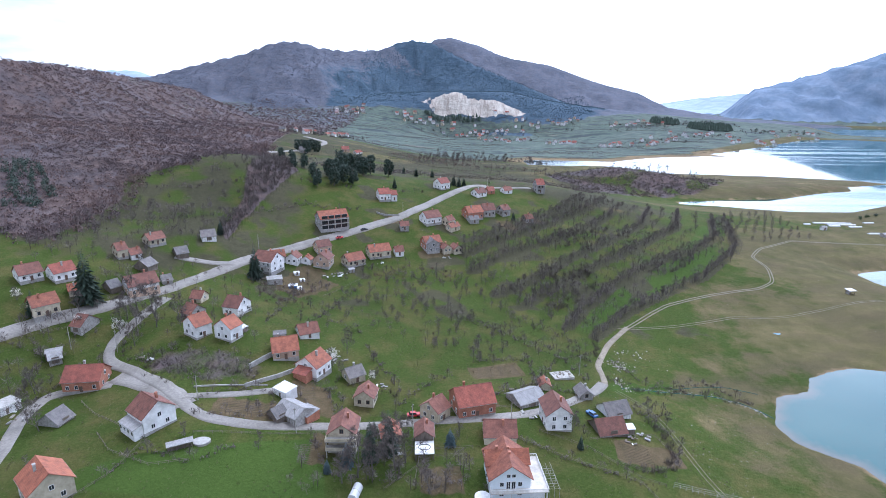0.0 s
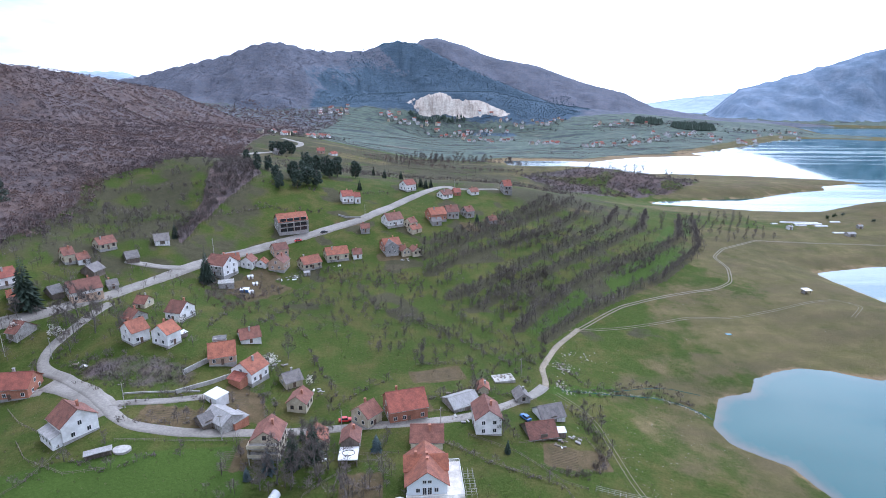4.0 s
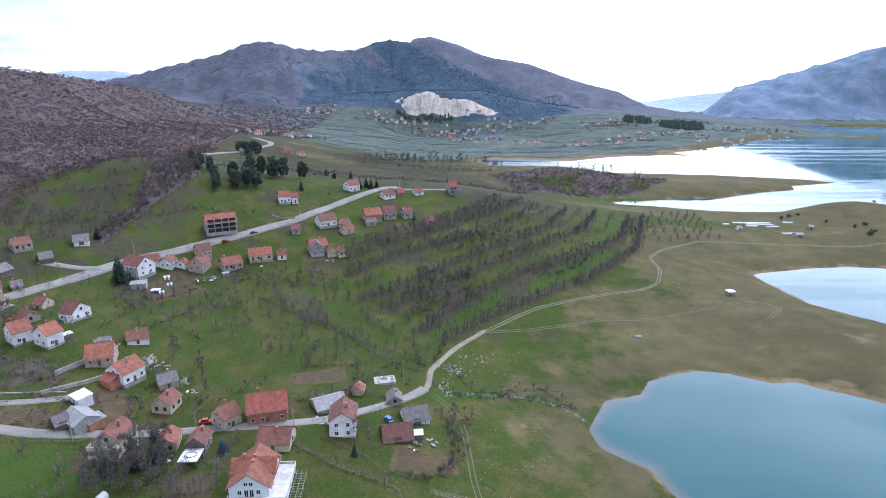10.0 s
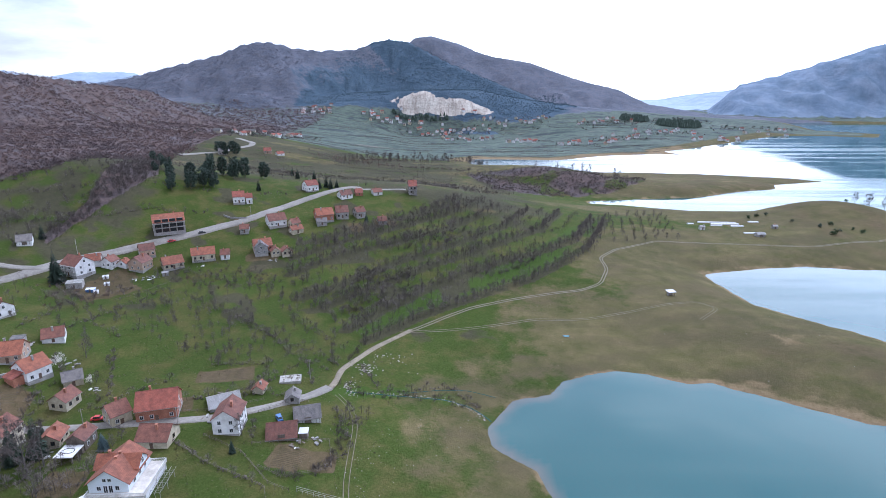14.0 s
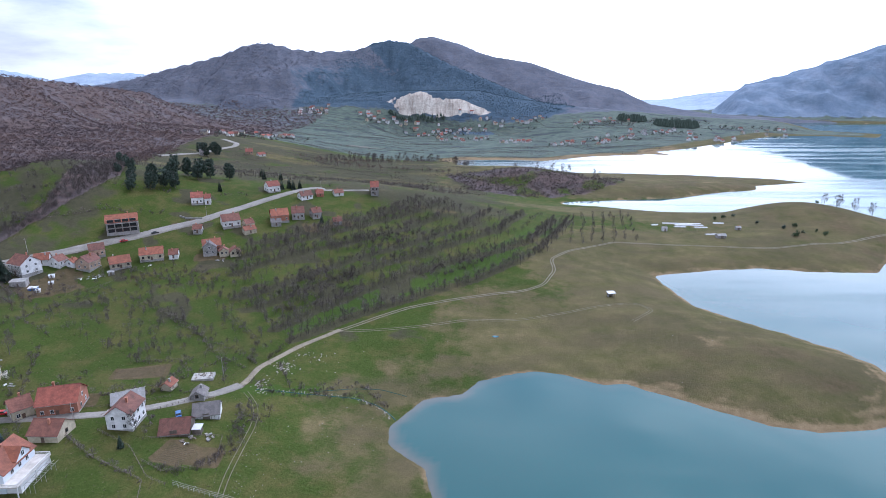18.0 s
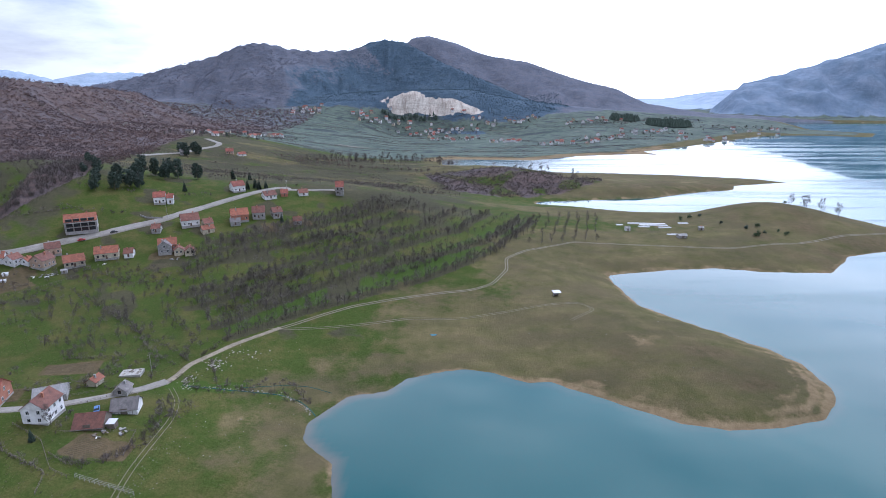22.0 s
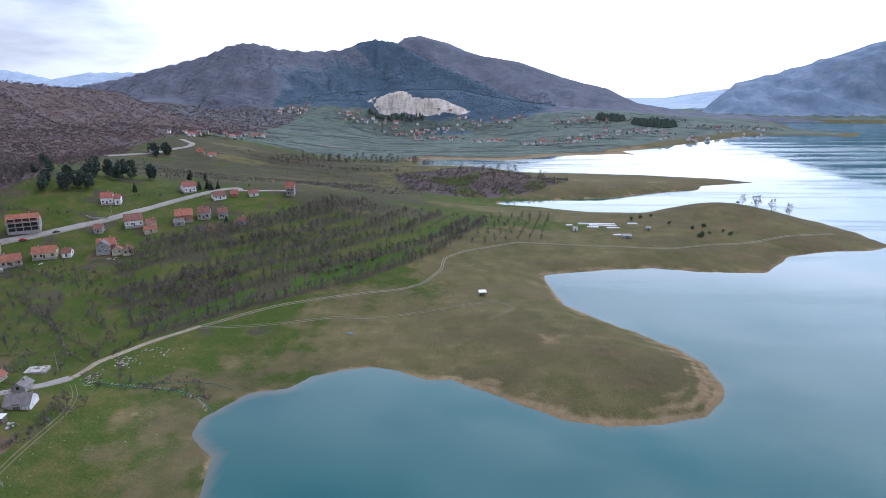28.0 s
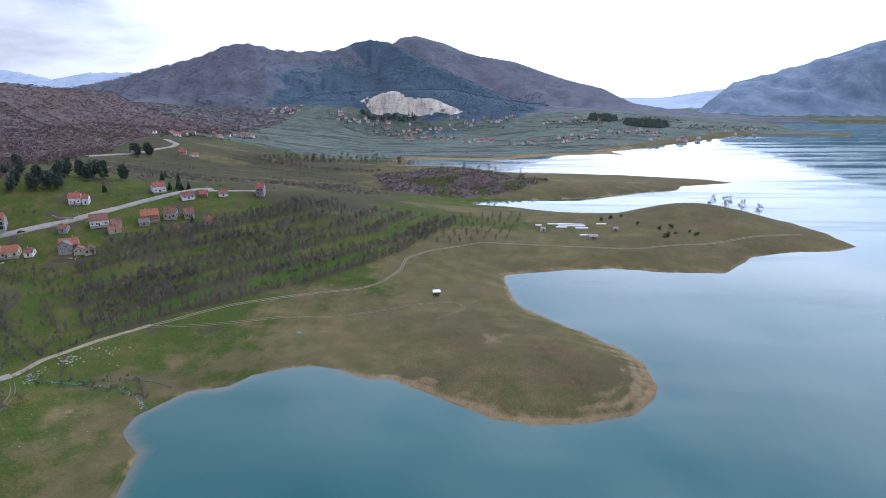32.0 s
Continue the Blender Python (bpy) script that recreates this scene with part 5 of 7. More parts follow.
    for px, py in ((hw + 4.0, -hl - 1.3), (hw + 4.0, 0), (hw + 4.0, hl - 0.4), (0, -hl - 1.3), (-hw, -hl - 1.3)):
        bm = bmesh.new()
        tube(bm, (px, py, -1.5), (px, py, 2.55), 0.16, 0.16, 8)
        part("column", bm, TRIM_M, terrace)
    bm = bmesh.new()
    box(bm, hw + 0.1, -hl + 0.2, -1.5, hw + 3.9, hl - 0.4, 2.5)
    part("garage", bm, WALLS["white"], root, "white garage block under the terrace")
    bm = bmesh.new()
    tube(bm, (-hw - 2.0, -hl + 0.5, -1), (-hw - 2.0, -hl + 0.5, 0.55), 2.0, 2.0, 20)
    bm.faces.new([v for v in bm.verts if v.co.z > 0])
    part("round_patio", bm, TRIM_M, root, "white round patio")
    bm = bmesh.new()
    for k in range(9):
        tube(bm, (hw + 5.0 + (k % 3) * 1.3, -hl + (k // 3) * 4.5, -1), (hw + 5.0 + (k % 3) * 1.3, -hl + (k // 3) * 4.5, 2.2), 0.05, 0.05, 4)
    for k in range(3):
        tube(bm, (hw + 5.0 + k * 1.3, -hl, 2.2), (hw + 5.0 + k * 1.3, hl - 2, 2.2), 0.05, 0.05, 4)
    for k in range(10):
        tube(bm, (hw + 4.8, -hl + k, 2.25), (hw + 7.8, -hl + k, 2.25), 0.035, 0.035, 4)
    part("pergola", bm, CONCRETE_M, root, "grey metal vine pergola")
    return root


villa(17, 127, 4)


# ---- trees ----
def limbs(rng, bm, p, d, length, r, depth, tips, spread=0.6, bend=0.18):
    """Grows a branching limb and collects its tips."""
    q = p + d * length
    tube(bm, p, q, r, r * 0.62, 5 if depth > 2 else 3)
    if depth == 0:
        tips.append((q, d))
        return
    n = 3 if depth > 1 else 4
    for k in range(n):
        side = Vector((rng.uniform(-1, 1), rng.uniform(-1, 1), rng.uniform(-0.35, 0.8)))
        nd = (d * (1 - spread * 0.4) + side * spread + Vector((0, 0, bend))).normalized()
        at = p + d * length * (1.0 if k == 0 else rng.uniform(0.5, 1.0))
        limbs(rng, bm, at, nd, length * rng.uniform(0.55, 0.8), r * 0.55, depth - 1, tips, spread, bend)


def sprays(rng, bm, tips, length, r, count, droop=0.0):
    for q, d in tips:
        for _ in range(count):
            side = Vector((rng.uniform(-1, 1), rng.uniform(-1, 1), rng.uniform(-0.7, 1) - droop))
            e = q + (d * 0.5 + side).normalized() * length * rng.uniform(0.5, 1.1)
            w = (e - q).cross(Vector((rng.uniform(-1, 1), rng.uniform(-1, 1), rng.uniform(-1, 1)))).normalized() * r
            a = q + (q - e) * rng.uniform(0.0, 0.3)
            bm.faces.new([bm.verts.new(v) for v in (a - w, a + w, e)])


def bare_tree_meshes(seed, high, spread, depth, twigs, thick, sides):
    """A leader with side limbs all the way up, ending in fine twigs."""
    rng = random.Random(seed)
    wood, fine, tips = bmesh.new(), bmesh.new(), []
    p, lean = Vector((0, 0, -0.4)), Vector((rng.uniform(-0.1, 0.1), rng.uniform(-0.1, 0.1), 1)).normalized()
    steps = 6
    for k in range(steps):
        q = p + (lean + Vector((rng.uniform(-0.12, 0.12), rng.uniform(-0.12, 0.12), 0))) * (high * 0.86 / steps)
        r0, r1 = thick * (1 - k / steps) + 0.015, thick * (1 - (k + 1) / steps) + 0.012
        tube(wood, p, q, r0, r1, 6)
        for _ in range(sides if k else 0):
            a, f = rng.uniform(0, 6.28), k / steps
            d = Vector((math.cos(a) * spread * 1.5, math.sin(a) * spread * 1.5, 0.55 + f * 0.7)).normalized()
            limbs(rng, wood, p.lerp(q, rng.random()), d, high * 0.2 * (1.15 - 0.6 * f), r1 * 0.5, depth, tips, spread)
        p = q
    tips.append((p, lean))
    sprays(rng, fine, tips, high * 0.13, 0.017 * high / 5, twigs)
    out = []
    for key, bm in (("trunk", wood), ("crown", fine)):
        me = bpy.data.meshes.new(f"bare_tree_{key}_{seed}")
        bm.to_mesh(me)
        bm.free()
        me.materials.append(BARK_M if key == "trunk" else TWIG_M)
        out.append(me)
    return out


FRUIT = [bare_tree_meshes(s, 4.4, 0.7, 1, 13, 0.11, 3) for s in range(6)]
TALL = [bare_tree_meshes(20 + s, 9.0, 0.5, 2, 5, 0.17, 3) for s in range(4)]


def tree(meshes, name, x, y, size, label, group, category="tree", z=None, rng=random.Random(5)):
    root = empty(name, x, y, (ground_at(x, y) if z is None else z) - 0.05, rng.uniform(0, 360), label, category, group)
    for key, me in zip(("trunk", "crown"), meshes):
        ob = new(key, me)
        ob.parent = root
        ob.scale = (size * 1.28, size * 1.28, size * 1.28 * rng.uniform(0.9, 1.12))
    return root


def spruce_meshes(seed, high, wide, material, name):
    rng = random.Random(seed)
    wood, fine = bmesh.new(), bmesh.new()
    tube(wood, (0, 0, -0.5), (0, 0, high * 0.97), high * 0.018, 0.02, 6)
    levels = int(high * 2.6)
    for k in range(levels):
        f = k / levels
        z = high * (0.06 + 0.93 * f)
        reach = wide * (1 - f) ** 0.85 * rng.uniform(0.85, 1.1) + 0.12
        n = max(5, int(13 * (1 - f) + 4))
        for j in range(n):
            a = 6.2832 * (j + rng.random()) / n
            r = reach * rng.uniform(0.7, 1.08)
            out = Vector((math.cos(a), math.sin(a), 0))
            side = Vector((-out.y, out.x, 0)) * r * rng.uniform(0.16, 0.26)
            base, tip = Vector((0, 0, z)), out * r + Vector((0, 0, z - r * 0.35))
            mid = out * r * 0.55 + Vector((0, 0, z - r * 0.08))
            fine.faces.new([fine.verts.new(v) for v in (base, mid - side, tip, mid + side)])
            low = mid - Vector((0, 0, r * 0.22))
            fine.faces.new([fine.verts.new(v) for v in (mid - side * 0.8, tip, low)])
            fine.faces.new([fine.verts.new(v) for v in (mid + side * 0.8, tip, low)])
    out = []
    for key, bm, mat in (("trunk", wood, BARK_M), ("crown", fine, material)):
        me = bpy.data.meshes.new(f"{name}_{key}")
        bm.to_mesh(me)
        bm.free()
        me.materials.append(mat)
        out.append(me)
    return out


def tufts(rng, bm, c, r, n, leaf, flat=0.8):
    """A ragged clump of small leaf blades round a point."""
    for _ in range(n):
        d = Vector((rng.gauss(0, 1), rng.gauss(0, 1), rng.gauss(0, flat))).normalized()
        p = Vector(c) + d * r * rng.uniform(0.55, 1.0)
        u = d.orthogonal().normalized() * leaf * rng.uniform(0.6, 1.3)
        w = d.cross(u).normalized() * leaf * rng.uniform(0.4, 1.0)
        t = d * leaf * rng.uniform(-0.5, 0.8)
        bm.faces.new([bm.verts.new(v) for v in (p - u, p + w + t, p + u, p - w)])


def pine_meshes(seed, high):
    rng = random.Random(seed)
    wood, fine = bmesh.new(), bmesh.new()
    tube(wood, (0, 0, -0.5), (0, 0, high * 0.92), high * 0.022, 0.05, 6)
    for k in range(52):
        f = rng.uniform(0.16, 0.97)
        a = rng.uniform(0, 6.28)
        r = high * 0.30 * math.sin(math.pi * min(0.93, (1.06 - f) * 0.80 + 0.10)) * rng.uniform(0.35, 1.0)
        c = Vector((math.cos(a) * r, math.sin(a) * r, high * f))
        tube(wood, (0, 0, high * f * 0.93), c, high * 0.006, 0.02, 3)
        tufts(rng, fine, c, high * 0.12, 34, high * 0.036, 0.6)
    out = []
    for key, bm, mat in (("trunk", wood, BARK_M), ("crown", fine, PINE_M)):
        me = bpy.data.meshes.new(f"pine_{seed}_{key}")
        bm.to_mesh(me)
        bm.free()
        me.materials.append(mat)
        out.append(me)
    return out


SPRUCE = [spruce_meshes(40 + s, 9, 2.3, SPRUCE_M, f"spruce_{s}") for s in range(3)]
BLUE_SPRUCE = spruce_meshes(50, 6, 2.2, BLUE_SPRUCE_M, "blue_spruce")
PINES = [pine_meshes(60 + s, 10) for s in range(3)]
LAID = random.Random(11)


def along(pts, step, jitter=0.0, rng=LAID):
    """Places along a polyline."""
    out, left = [], 0.0
    for (ax, ay), (bx, by) in zip(pts, pts[1:]):
        length = math.hypot(bx - ax, by - ay)
        s = left
        while s < length:
            f = s / length
            out.append((ax + (bx - ax) * f + rng.uniform(-jitter, jitter), ay + (by - ay) * f + rng.uniform(-jitter, jitter)))
            s += step
        left = s - length
    return out


# ---- orchard: bare fruit trees in curving terrace rows ----
spots = []
for row in ROWS:
    spots += along(row, 7.4, 0.8)
for u in range(7):
    for v in range(5):
        spots.append((219 + u * 8.5 + v * 4 + LAID.uniform(-1, 1), 388 + v * 19 + u * 3.3 + LAID.uniform(-2, 2)))
heights = terrain(np.array([s[0] for s in spots]), np.array([s[1] for s in spots]))[0]
for k, ((x, y), z) in enumerate(zip(spots[:300], heights)):
    tree(FRUIT[k % 6], "fruit_tree", x, y, LAID.uniform(0.8, 1.25), "bare grey fruit tree on a grassy orchard terrace", "orchard trees", z=float(z))
spots = [(LAID.uniform(-60, 62), LAID.uniform(196, 288)) for _ in range(130)]
spots = [p for p in spots if abs(p[0] + 32) + abs(p[1] - 187) > 40 and not (p[0] > 30 and p[1] < 225) and p[1] > 196 - p[0] * 0.3]
for k, (x, y) in enumerate(spots):
    tree(FRUIT[k % 6], "young_fruit_tree", x, y, LAID.uniform(0.6, 1.0), "slim bare fruit tree in the green meadow", "meadow trees")
for k in range(46):
    x, y = LAID.uniform(-184.86, -111.15), LAID.uniform(244.9, 410.1)
    tree(FRUIT[k % 6], "fruit_tree", x, y, LAID.uniform(0.7, 1.2), "bare fruit tree on the upper meadow", "upper meadow trees")
for k in range(34):
    x, y = LAID.uniform(-145, 28), LAID.uniform(122, 230)
    if min(polyline_near(np.array([x]), np.array([y]), r[-1])[0][0] for r in ROADS) < 5:
        continue
    tree(FRUIT[k % 6], "garden_tree", x, y, LAID.uniform(0.6, 1.0), "bare garden tree between the houses", "garden trees")

# ---- conifers, birches and blossom ----
for x, y, s in ((-73.8, 380.8, 1.0), (-83.6, 373.6, 0.9), (-69, 389.9, 1.1), (-62.8, 392.3, 1.0), (-77.5, 423.5, 1.1), (-70.1, 428.3, 1.0), (-65.1, 437.5, 1.2), (-55.9, 435.3, 1.1), (-43, 440.5, 1.0), (-79, 394.1, 1.0),
                (-88.5, 384.6, 0.8), (-59.5, 421.6, 1.1), (-71.7, 406.6, 1.2), (-110.7, 417.2, 0.7), (-98.6, 403, 0.8), (-121.1, 426.1, 0.7), (-104.1, 394.6, 0.6), (-153.5, 644.7, 1.1), (-161.1, 655.1, 1.2), (-145.4, 655.8, 1.1), (-168.5, 661.3, 1.0), (-154.7, 668.8, 1.1)):
    tree(PINES[int(abs(x)) % 3], "pine", x, y, s, "dark green pine in a hillside clump", "hillside pines")
for x, y, s in ((-140.4, 210.8, 2.05), (-152.8, 197.1, 1.0), (-91.7, 263.6, 1.6), (-19.8, 136.3, 1.1), (-14.9, 139.4, 1.15), (40.4, 143, 0.42), (-20.2, 148.8, 0.45), (-34.9, 402.3, 0.7), (-34.3, 487.9, 0.7), (-22.4, 461.2, 0.8), (-9.2, 463.2, 0.7),
                (3.8, 424.7, 0.75), (7.7, 430.4, 0.85), (11.6, 427.6, 0.8), (15.5, 432, 0.7), (-0, 420.5, 0.7), (46.9, 371.2, 0.6), (-120, 296.7, 0.8)):
    tree(SPRUCE[int(abs(x)) % 3], "spruce", x, y, s, "dark green spruce beside the houses", "village spruces")
for x, y, s in ((2.5, 142.5, 0.8), (-25.9, 133.5, 0.95), (-30.6, 129.9, 0.55)):
    tree(BLUE_SPRUCE, "blue_spruce", x, y, s, "dense blue-grey spruce in a garden", "garden spruces")
for x, y, s in ((-22.1, 128.5, 1.25), (-18.4, 129.5, 1.15), (-12.3, 131.8, 1.3), (-9.9, 134.7, 1.1), (-121.7, 199.3, 1.0), (-111.4, 188.3, 0.8), (-122.3, 147, 0.85), (-116.2, 143.1, 0.8)):
    tree(TALL[int(abs(x)) % 4], "bare_birch", x, y, s, "tall bare pale-twigged tree in a garden", "garden birches")


def blossom_tree(x, y, size):
    rng = random.Random(int(x * 7 + y))
    root = tree(FRUIT[2], "blossom_tree", x, y, size, "fruit tree covered in white blossom", "blossoming trees")
    bm = bmesh.new()
    for _ in range(26):
        a, r = rng.uniform(0, 6.28), rng.uniform(0.2, 1.7)
        tufts(rng, bm, (math.cos(a) * r, math.sin(a) * r, rng.uniform(1.6, 4.1)), 0.55, 16, 0.13)
    ob = part("blossom", bm, BLOSSOM_M, root)
    ob.scale = (size * 1.28,) * 3


for x, y, s in ((-39.7, 186.7, 1.3), (-24.7, 180, 0.7), (-120.3, 195.2, 1.2), (-134.3, 195.8, 1.1), (-79, 205.9, 0.9), (-162.3, 202.6, 0.9)):
    blossom_tree(x, y, s)
for k, (x, y) in enumerate(along([(-25.1, 703.5), (36.5, 807.9), (100, 866), (156, 870), (128, 845)], 6.5, 5)):
    tree(TALL[k % 4], "shore_tree", x, y, LAID.uniform(0.7, 1.2), "bare reddish-brown tree on the lake's far bank", "bank trees")
for k, (x, y) in enumerate([(452, 489), (461, 486), (466, 490), (475, 484), (489, 481), (250, 690), (262, 691), (268, 686), (299, 690), (305, 687), (231, 689), (205, 685)]):
    tree(TALL[k % 4], "bare_tree", x, y, LAID.uniform(0.75, 1.05), "tall bare tree on the spit's skyline", "skyline trees")


# ---- thickets and woods, joined ----
def spray_template(seed, n, high, wide, blade):
    """A fan of thin upright twigs, as rows of three corners."""
    rng = np.random.RandomState(seed)
    a, r = rng.uniform(0, 6.28, n), rng.uniform(0.1, 1, n) * wide
    foot = np.stack([np.cos(a) * r * 0.35, np.sin(a) * r * 0.35, np.full(n, -0.2)], -1)
    top = np.stack([np.cos(a) * r, np.sin(a) * r, high * rng.uniform(0.5, 1.0, n)], -1)
    b = rng.uniform(0, 6.28, n)
    side = np.stack([np.cos(b), np.sin(b), np.zeros(n)], -1) * blade * rng.uniform(0.6, 1.4, n)[:, None]
    mid = (foot + top) / 2
    return np.stack([mid - side, top, mid + side, foot], 1)


def treelet_template(seed, n):
    """A slim bare tree: a stem and thin blades fanning into a round crown."""
    rng = np.random.RandomState(seed)
    a, e = rng.uniform(0, 6.28, n), np.arcsin(rng.uniform(-0.35, 1, n))
    out = np.stack([np.cos(a) * np.cos(e), np.sin(a) * np.cos(e), np.sin(e)], -1)
    foot = np.stack([np.zeros(n), np.zeros(n), rng.uniform(1.5, 3.2, n)], -1) + out * rng.uniform(0, 0.7, n)[:, None]
    top = np.array((0, 0, 2.7)) + out * (1.75, 1.75, 1.7) * rng.uniform(0.7, 1.1, n)[:, None]
    b = rng.uniform(0, 6.28, n)
    side = np.stack([np.cos(b), np.sin(b), rng.uniform(-0.5, 0.5, n)], -1) * 0.055 * rng.uniform(0.6, 1.4, n)[:, None]
    mid = foot * 0.35 + top * 0.65
    stem = np.array([[(-0.08, 0, -0.3), (0.08, 0, -0.3), (0.03, 0, 4.2), (-0.03, 0, 4.2)], [(0, -0.08, -0.3), (0, 0.08, -0.3), (0, 0.03, 4.2), (0, -0.03, 4.2)]], float)
    return np.concatenate([np.stack([mid - side, top, mid + side, foot], 1), stem])


def dome_template(seed, n, wide, high, leaf):
    """A rounded bare crown: short twig sprays set over a dome, with gaps."""
    rng = np.random.RandomState(seed)
    a, e = rng.uniform(0, 6.28, n), np.arcsin(rng.uniform(0.05, 1, n))
    out = np.stack([np.cos(a) * np.cos(e), np.sin(a) * np.cos(e), np.sin(e)], -1)
    c = out * rng.uniform(0.6, 1.05, n)[:, None] * (wide, wide, high)
    u = np.cross(out, rng.normal(size=(n, 3)))
    u /= np.linalg.norm(u, axis=1)[:, None]
    w = np.cross(out, u) + 0.5 * out
    u, w = u * leaf * rng.uniform(0.4, 0.8, n)[:, None], w * leaf * rng.uniform(0.8, 1.5, n)[:, None]
    return np.stack([c - w, c + u, c + w, c - u], 1)


def cone_template(high, wide):
    ring = [(math.cos(k * 1.2566) * wide, math.sin(k * 1.2566) * wide, high * 0.08) for k in range(5)]
    return np.array([[ring[k], ring[(k + 1) % 5], (0, 0, high), (0, 0, high)] for k in range(5)], float)


def scatter(name, places, templates, sizes, material, label, category, parent=None):
    """Many small plants in one object."""
    px, py = np.array([p[0] for p in places]), np.array([p[1] for p in places])
    z = terrain(px, py)[0]
    rng = np.random.RandomState(len(places))
    turn, size = rng.uniform(0, 6.28, len(px)), rng.uniform(sizes[0], sizes[1], len(px))
    quads = []
    for t, shape in enumerate(templates):
        pick = np.arange(len(px)) % len(templates) == t
        c, s, k = np.cos(turn[pick])[:, None, None], np.sin(turn[pick])[:, None, None], size[pick][:, None, None]
        x = (shape[None, :, :, 0] * c - shape[None, :, :, 1] * s) * k + px[pick][:, None, None]
        y = (shape[None, :, :, 0] * s + shape[None, :, :, 1] * c) * k + py[pick][:, None, None]
        h = shape[None, :, :, 2] * k + z[pick][:, None, None]
        quads.append(np.stack([x, y, h], -1).reshape(-1, 3))
    co = np.concatenate(quads)
    faces = np.arange(len(co)).reshape(-1, 4)
    me = quick_mesh(name, co, faces)
    me.materials.append(material)
    return tagged(new(name, me), label, category, kind="stuff")


def fill(count, x0, x1, y0, y1, test, seed):
    rng = np.random.RandomState(seed)
    px, py = rng.uniform(x0, x1, count * 6), rng.uniform(y0, y1, count * 6)
    keep = test(px, py)
    return list(zip(px[keep], py[keep]))[:count]


BRUSHY = [spray_template(s, 34, 3.2, 2.1, 0.05) for s in range(5)]
LOW = [spray_template(10 + s, 26, 2.0, 1.5, 0.035) for s in range(4)]
TREELET = [treelet_template(30 + s, 44) for s in range(5)]
HEDGE = [dome_template(60 + s, 16, 0.9, 1.3, 0.26) for s in range(4)]
CANOPY = [dome_template(40 + s, 15, 2.2, 2.6, 0.55) for s in range(6)]
scatter("woodland_brush", fill(26000, -640, -170, 130, 760, lambda px, py: inside(px, py, WOODS), 1), CANOPY, (0.45, 1.15), BRUSH_M, "bare brown and violet brushwood covering the hillside", "brushwood")
scatter("wood_conifers", fill(90, -268, -210, 280, 356, lambda px, py: inside(px, py, [(-267, 342), (-254, 354), (-216, 318), (-212, 289), (-223, 281)]), 31), [dome_template(80 + s, 60, 1.7, 5.0, 0.42) for s in range(3)], (0.7, 1.25), PINE_M, "green conifers among the bare hillside woods", "woods")
scatter("meadow_trees", fill(190, -200, -108, 222, 332, lambda px, py: inside(px, py, [(-198, 267), (-192, 298), (-169, 322), (-119, 328), (-111, 298), (-159, 262), (-176, 226)]), 32) + fill(40, -156, -126, 160, 200, lambda px, py: px < -128, 33), TREELET, (0.6, 1.5), TWIG_M, "bare trees above the upper farms", "trees")
fringe = along([(-228, 262), (-190, 252), (-183, 272), (-184, 318), (-196, 357), (-172, 386), (-150, 452), (-168, 520), (-190, 590), (-200, 660)], 0.55, 9)
scatter("wood_edge", fringe, TREELET + CANOPY[:3], (0.6, 1.5), BRUSH_M, "bare trees and bushes along the wood's edge", "woods")
scatter("far_brush", fill(12000, -740, -170, 740, 1430, lambda px, py: inside(px, py, WOODS), 2), CANOPY, (0.7, 1.3), BRUSH_M, "bare violet-brown woods on the far hillside", "woods")
scatter("gully_brush", fill(420, -132, -98, 285, 445, lambda px, py: inside(px, py, GULLY), 3), BRUSHY + TREELET, (0.8, 1.4), TWIG_M, "dense bare thicket along a gully", "thicket")
hedge = []
for row in ROWS:
    hedge += along(row, 4.5, 1.6)
rows = []
for row in ROWS:
    rows += along(row, 3.0, 1.3)
for row in MID_ROWS:
    rows += along(row, 4.6, 2.0)
rows += fill(420, 0, 230, 240, 440, lambda px, py: orchard_cover(px, py) > 0.02, 21)
scatter("orchard_saplings", rows, TREELET, (0.85, 1.5), TWIG_M, "rows of slim bare saplings on the orchard terraces", "saplings")
scatter("meadow_saplings", fill(210, -95, 60, 205, 300, lambda px, py: (shore_distance(px, py) > 3) & (py > 200 - 0.5 * px) & (px + 0.4 * py > 25), 22), TREELET, (0.5, 1.0), TWIG_M, "scattered bare saplings in the green meadow", "saplings")
lanes = []
for k in range(11):
    a, b = (-165 + 9 * k, 470 + 30 * k), (150 + 8 * (k % 3), 515 + 19 * k)
    for f in np.arange(0, 1, 0.0062):
        x, y = a[0] + (b[0] - a[0]) * f, a[1] + (b[1] - a[1]) * f + 14 * math.sin(f * 5.2 + k) + LAID.uniform(-1.2, 1.2)
        if math.sin(f * 17 + k * 2.3) + 0.6 * math.sin(f * 41 + k) > -0.35:
            lanes.append((x, y))
for k in range(26):
    x, y, a = LAID.uniform(-200, 90), LAID.uniform(455, 790), LAID.uniform(-0.15, 0.3)
    lanes += [(x + s * math.cos(a), y + s * math.sin(a)) for s in np.arange(0, LAID.uniform(40, 110), 2.6)]
lanes = [p for p, d in zip(lanes, shore_distance(np.array([p[0] for p in lanes]), np.array([p[1] for p in lanes]))) if d > 6]
scatter("field_hedges", lanes, TREELET, (0.45, 0.95), TWIG_M, "bare hedgerows between the valley fields", "hedge")
scatter("terrace_hedge", hedge, LOW, (0.3, 0.8), TWIG_M, "low bare brush along the orchard terraces", "hedge")
thick = fill(150, 44, 86, 250, 310, lambda px, py: inside(px, py, [(51, 252.4), (45.1, 280.7), (58, 302.1), (84.3, 307.6), (82.7, 275.7)]), 4)
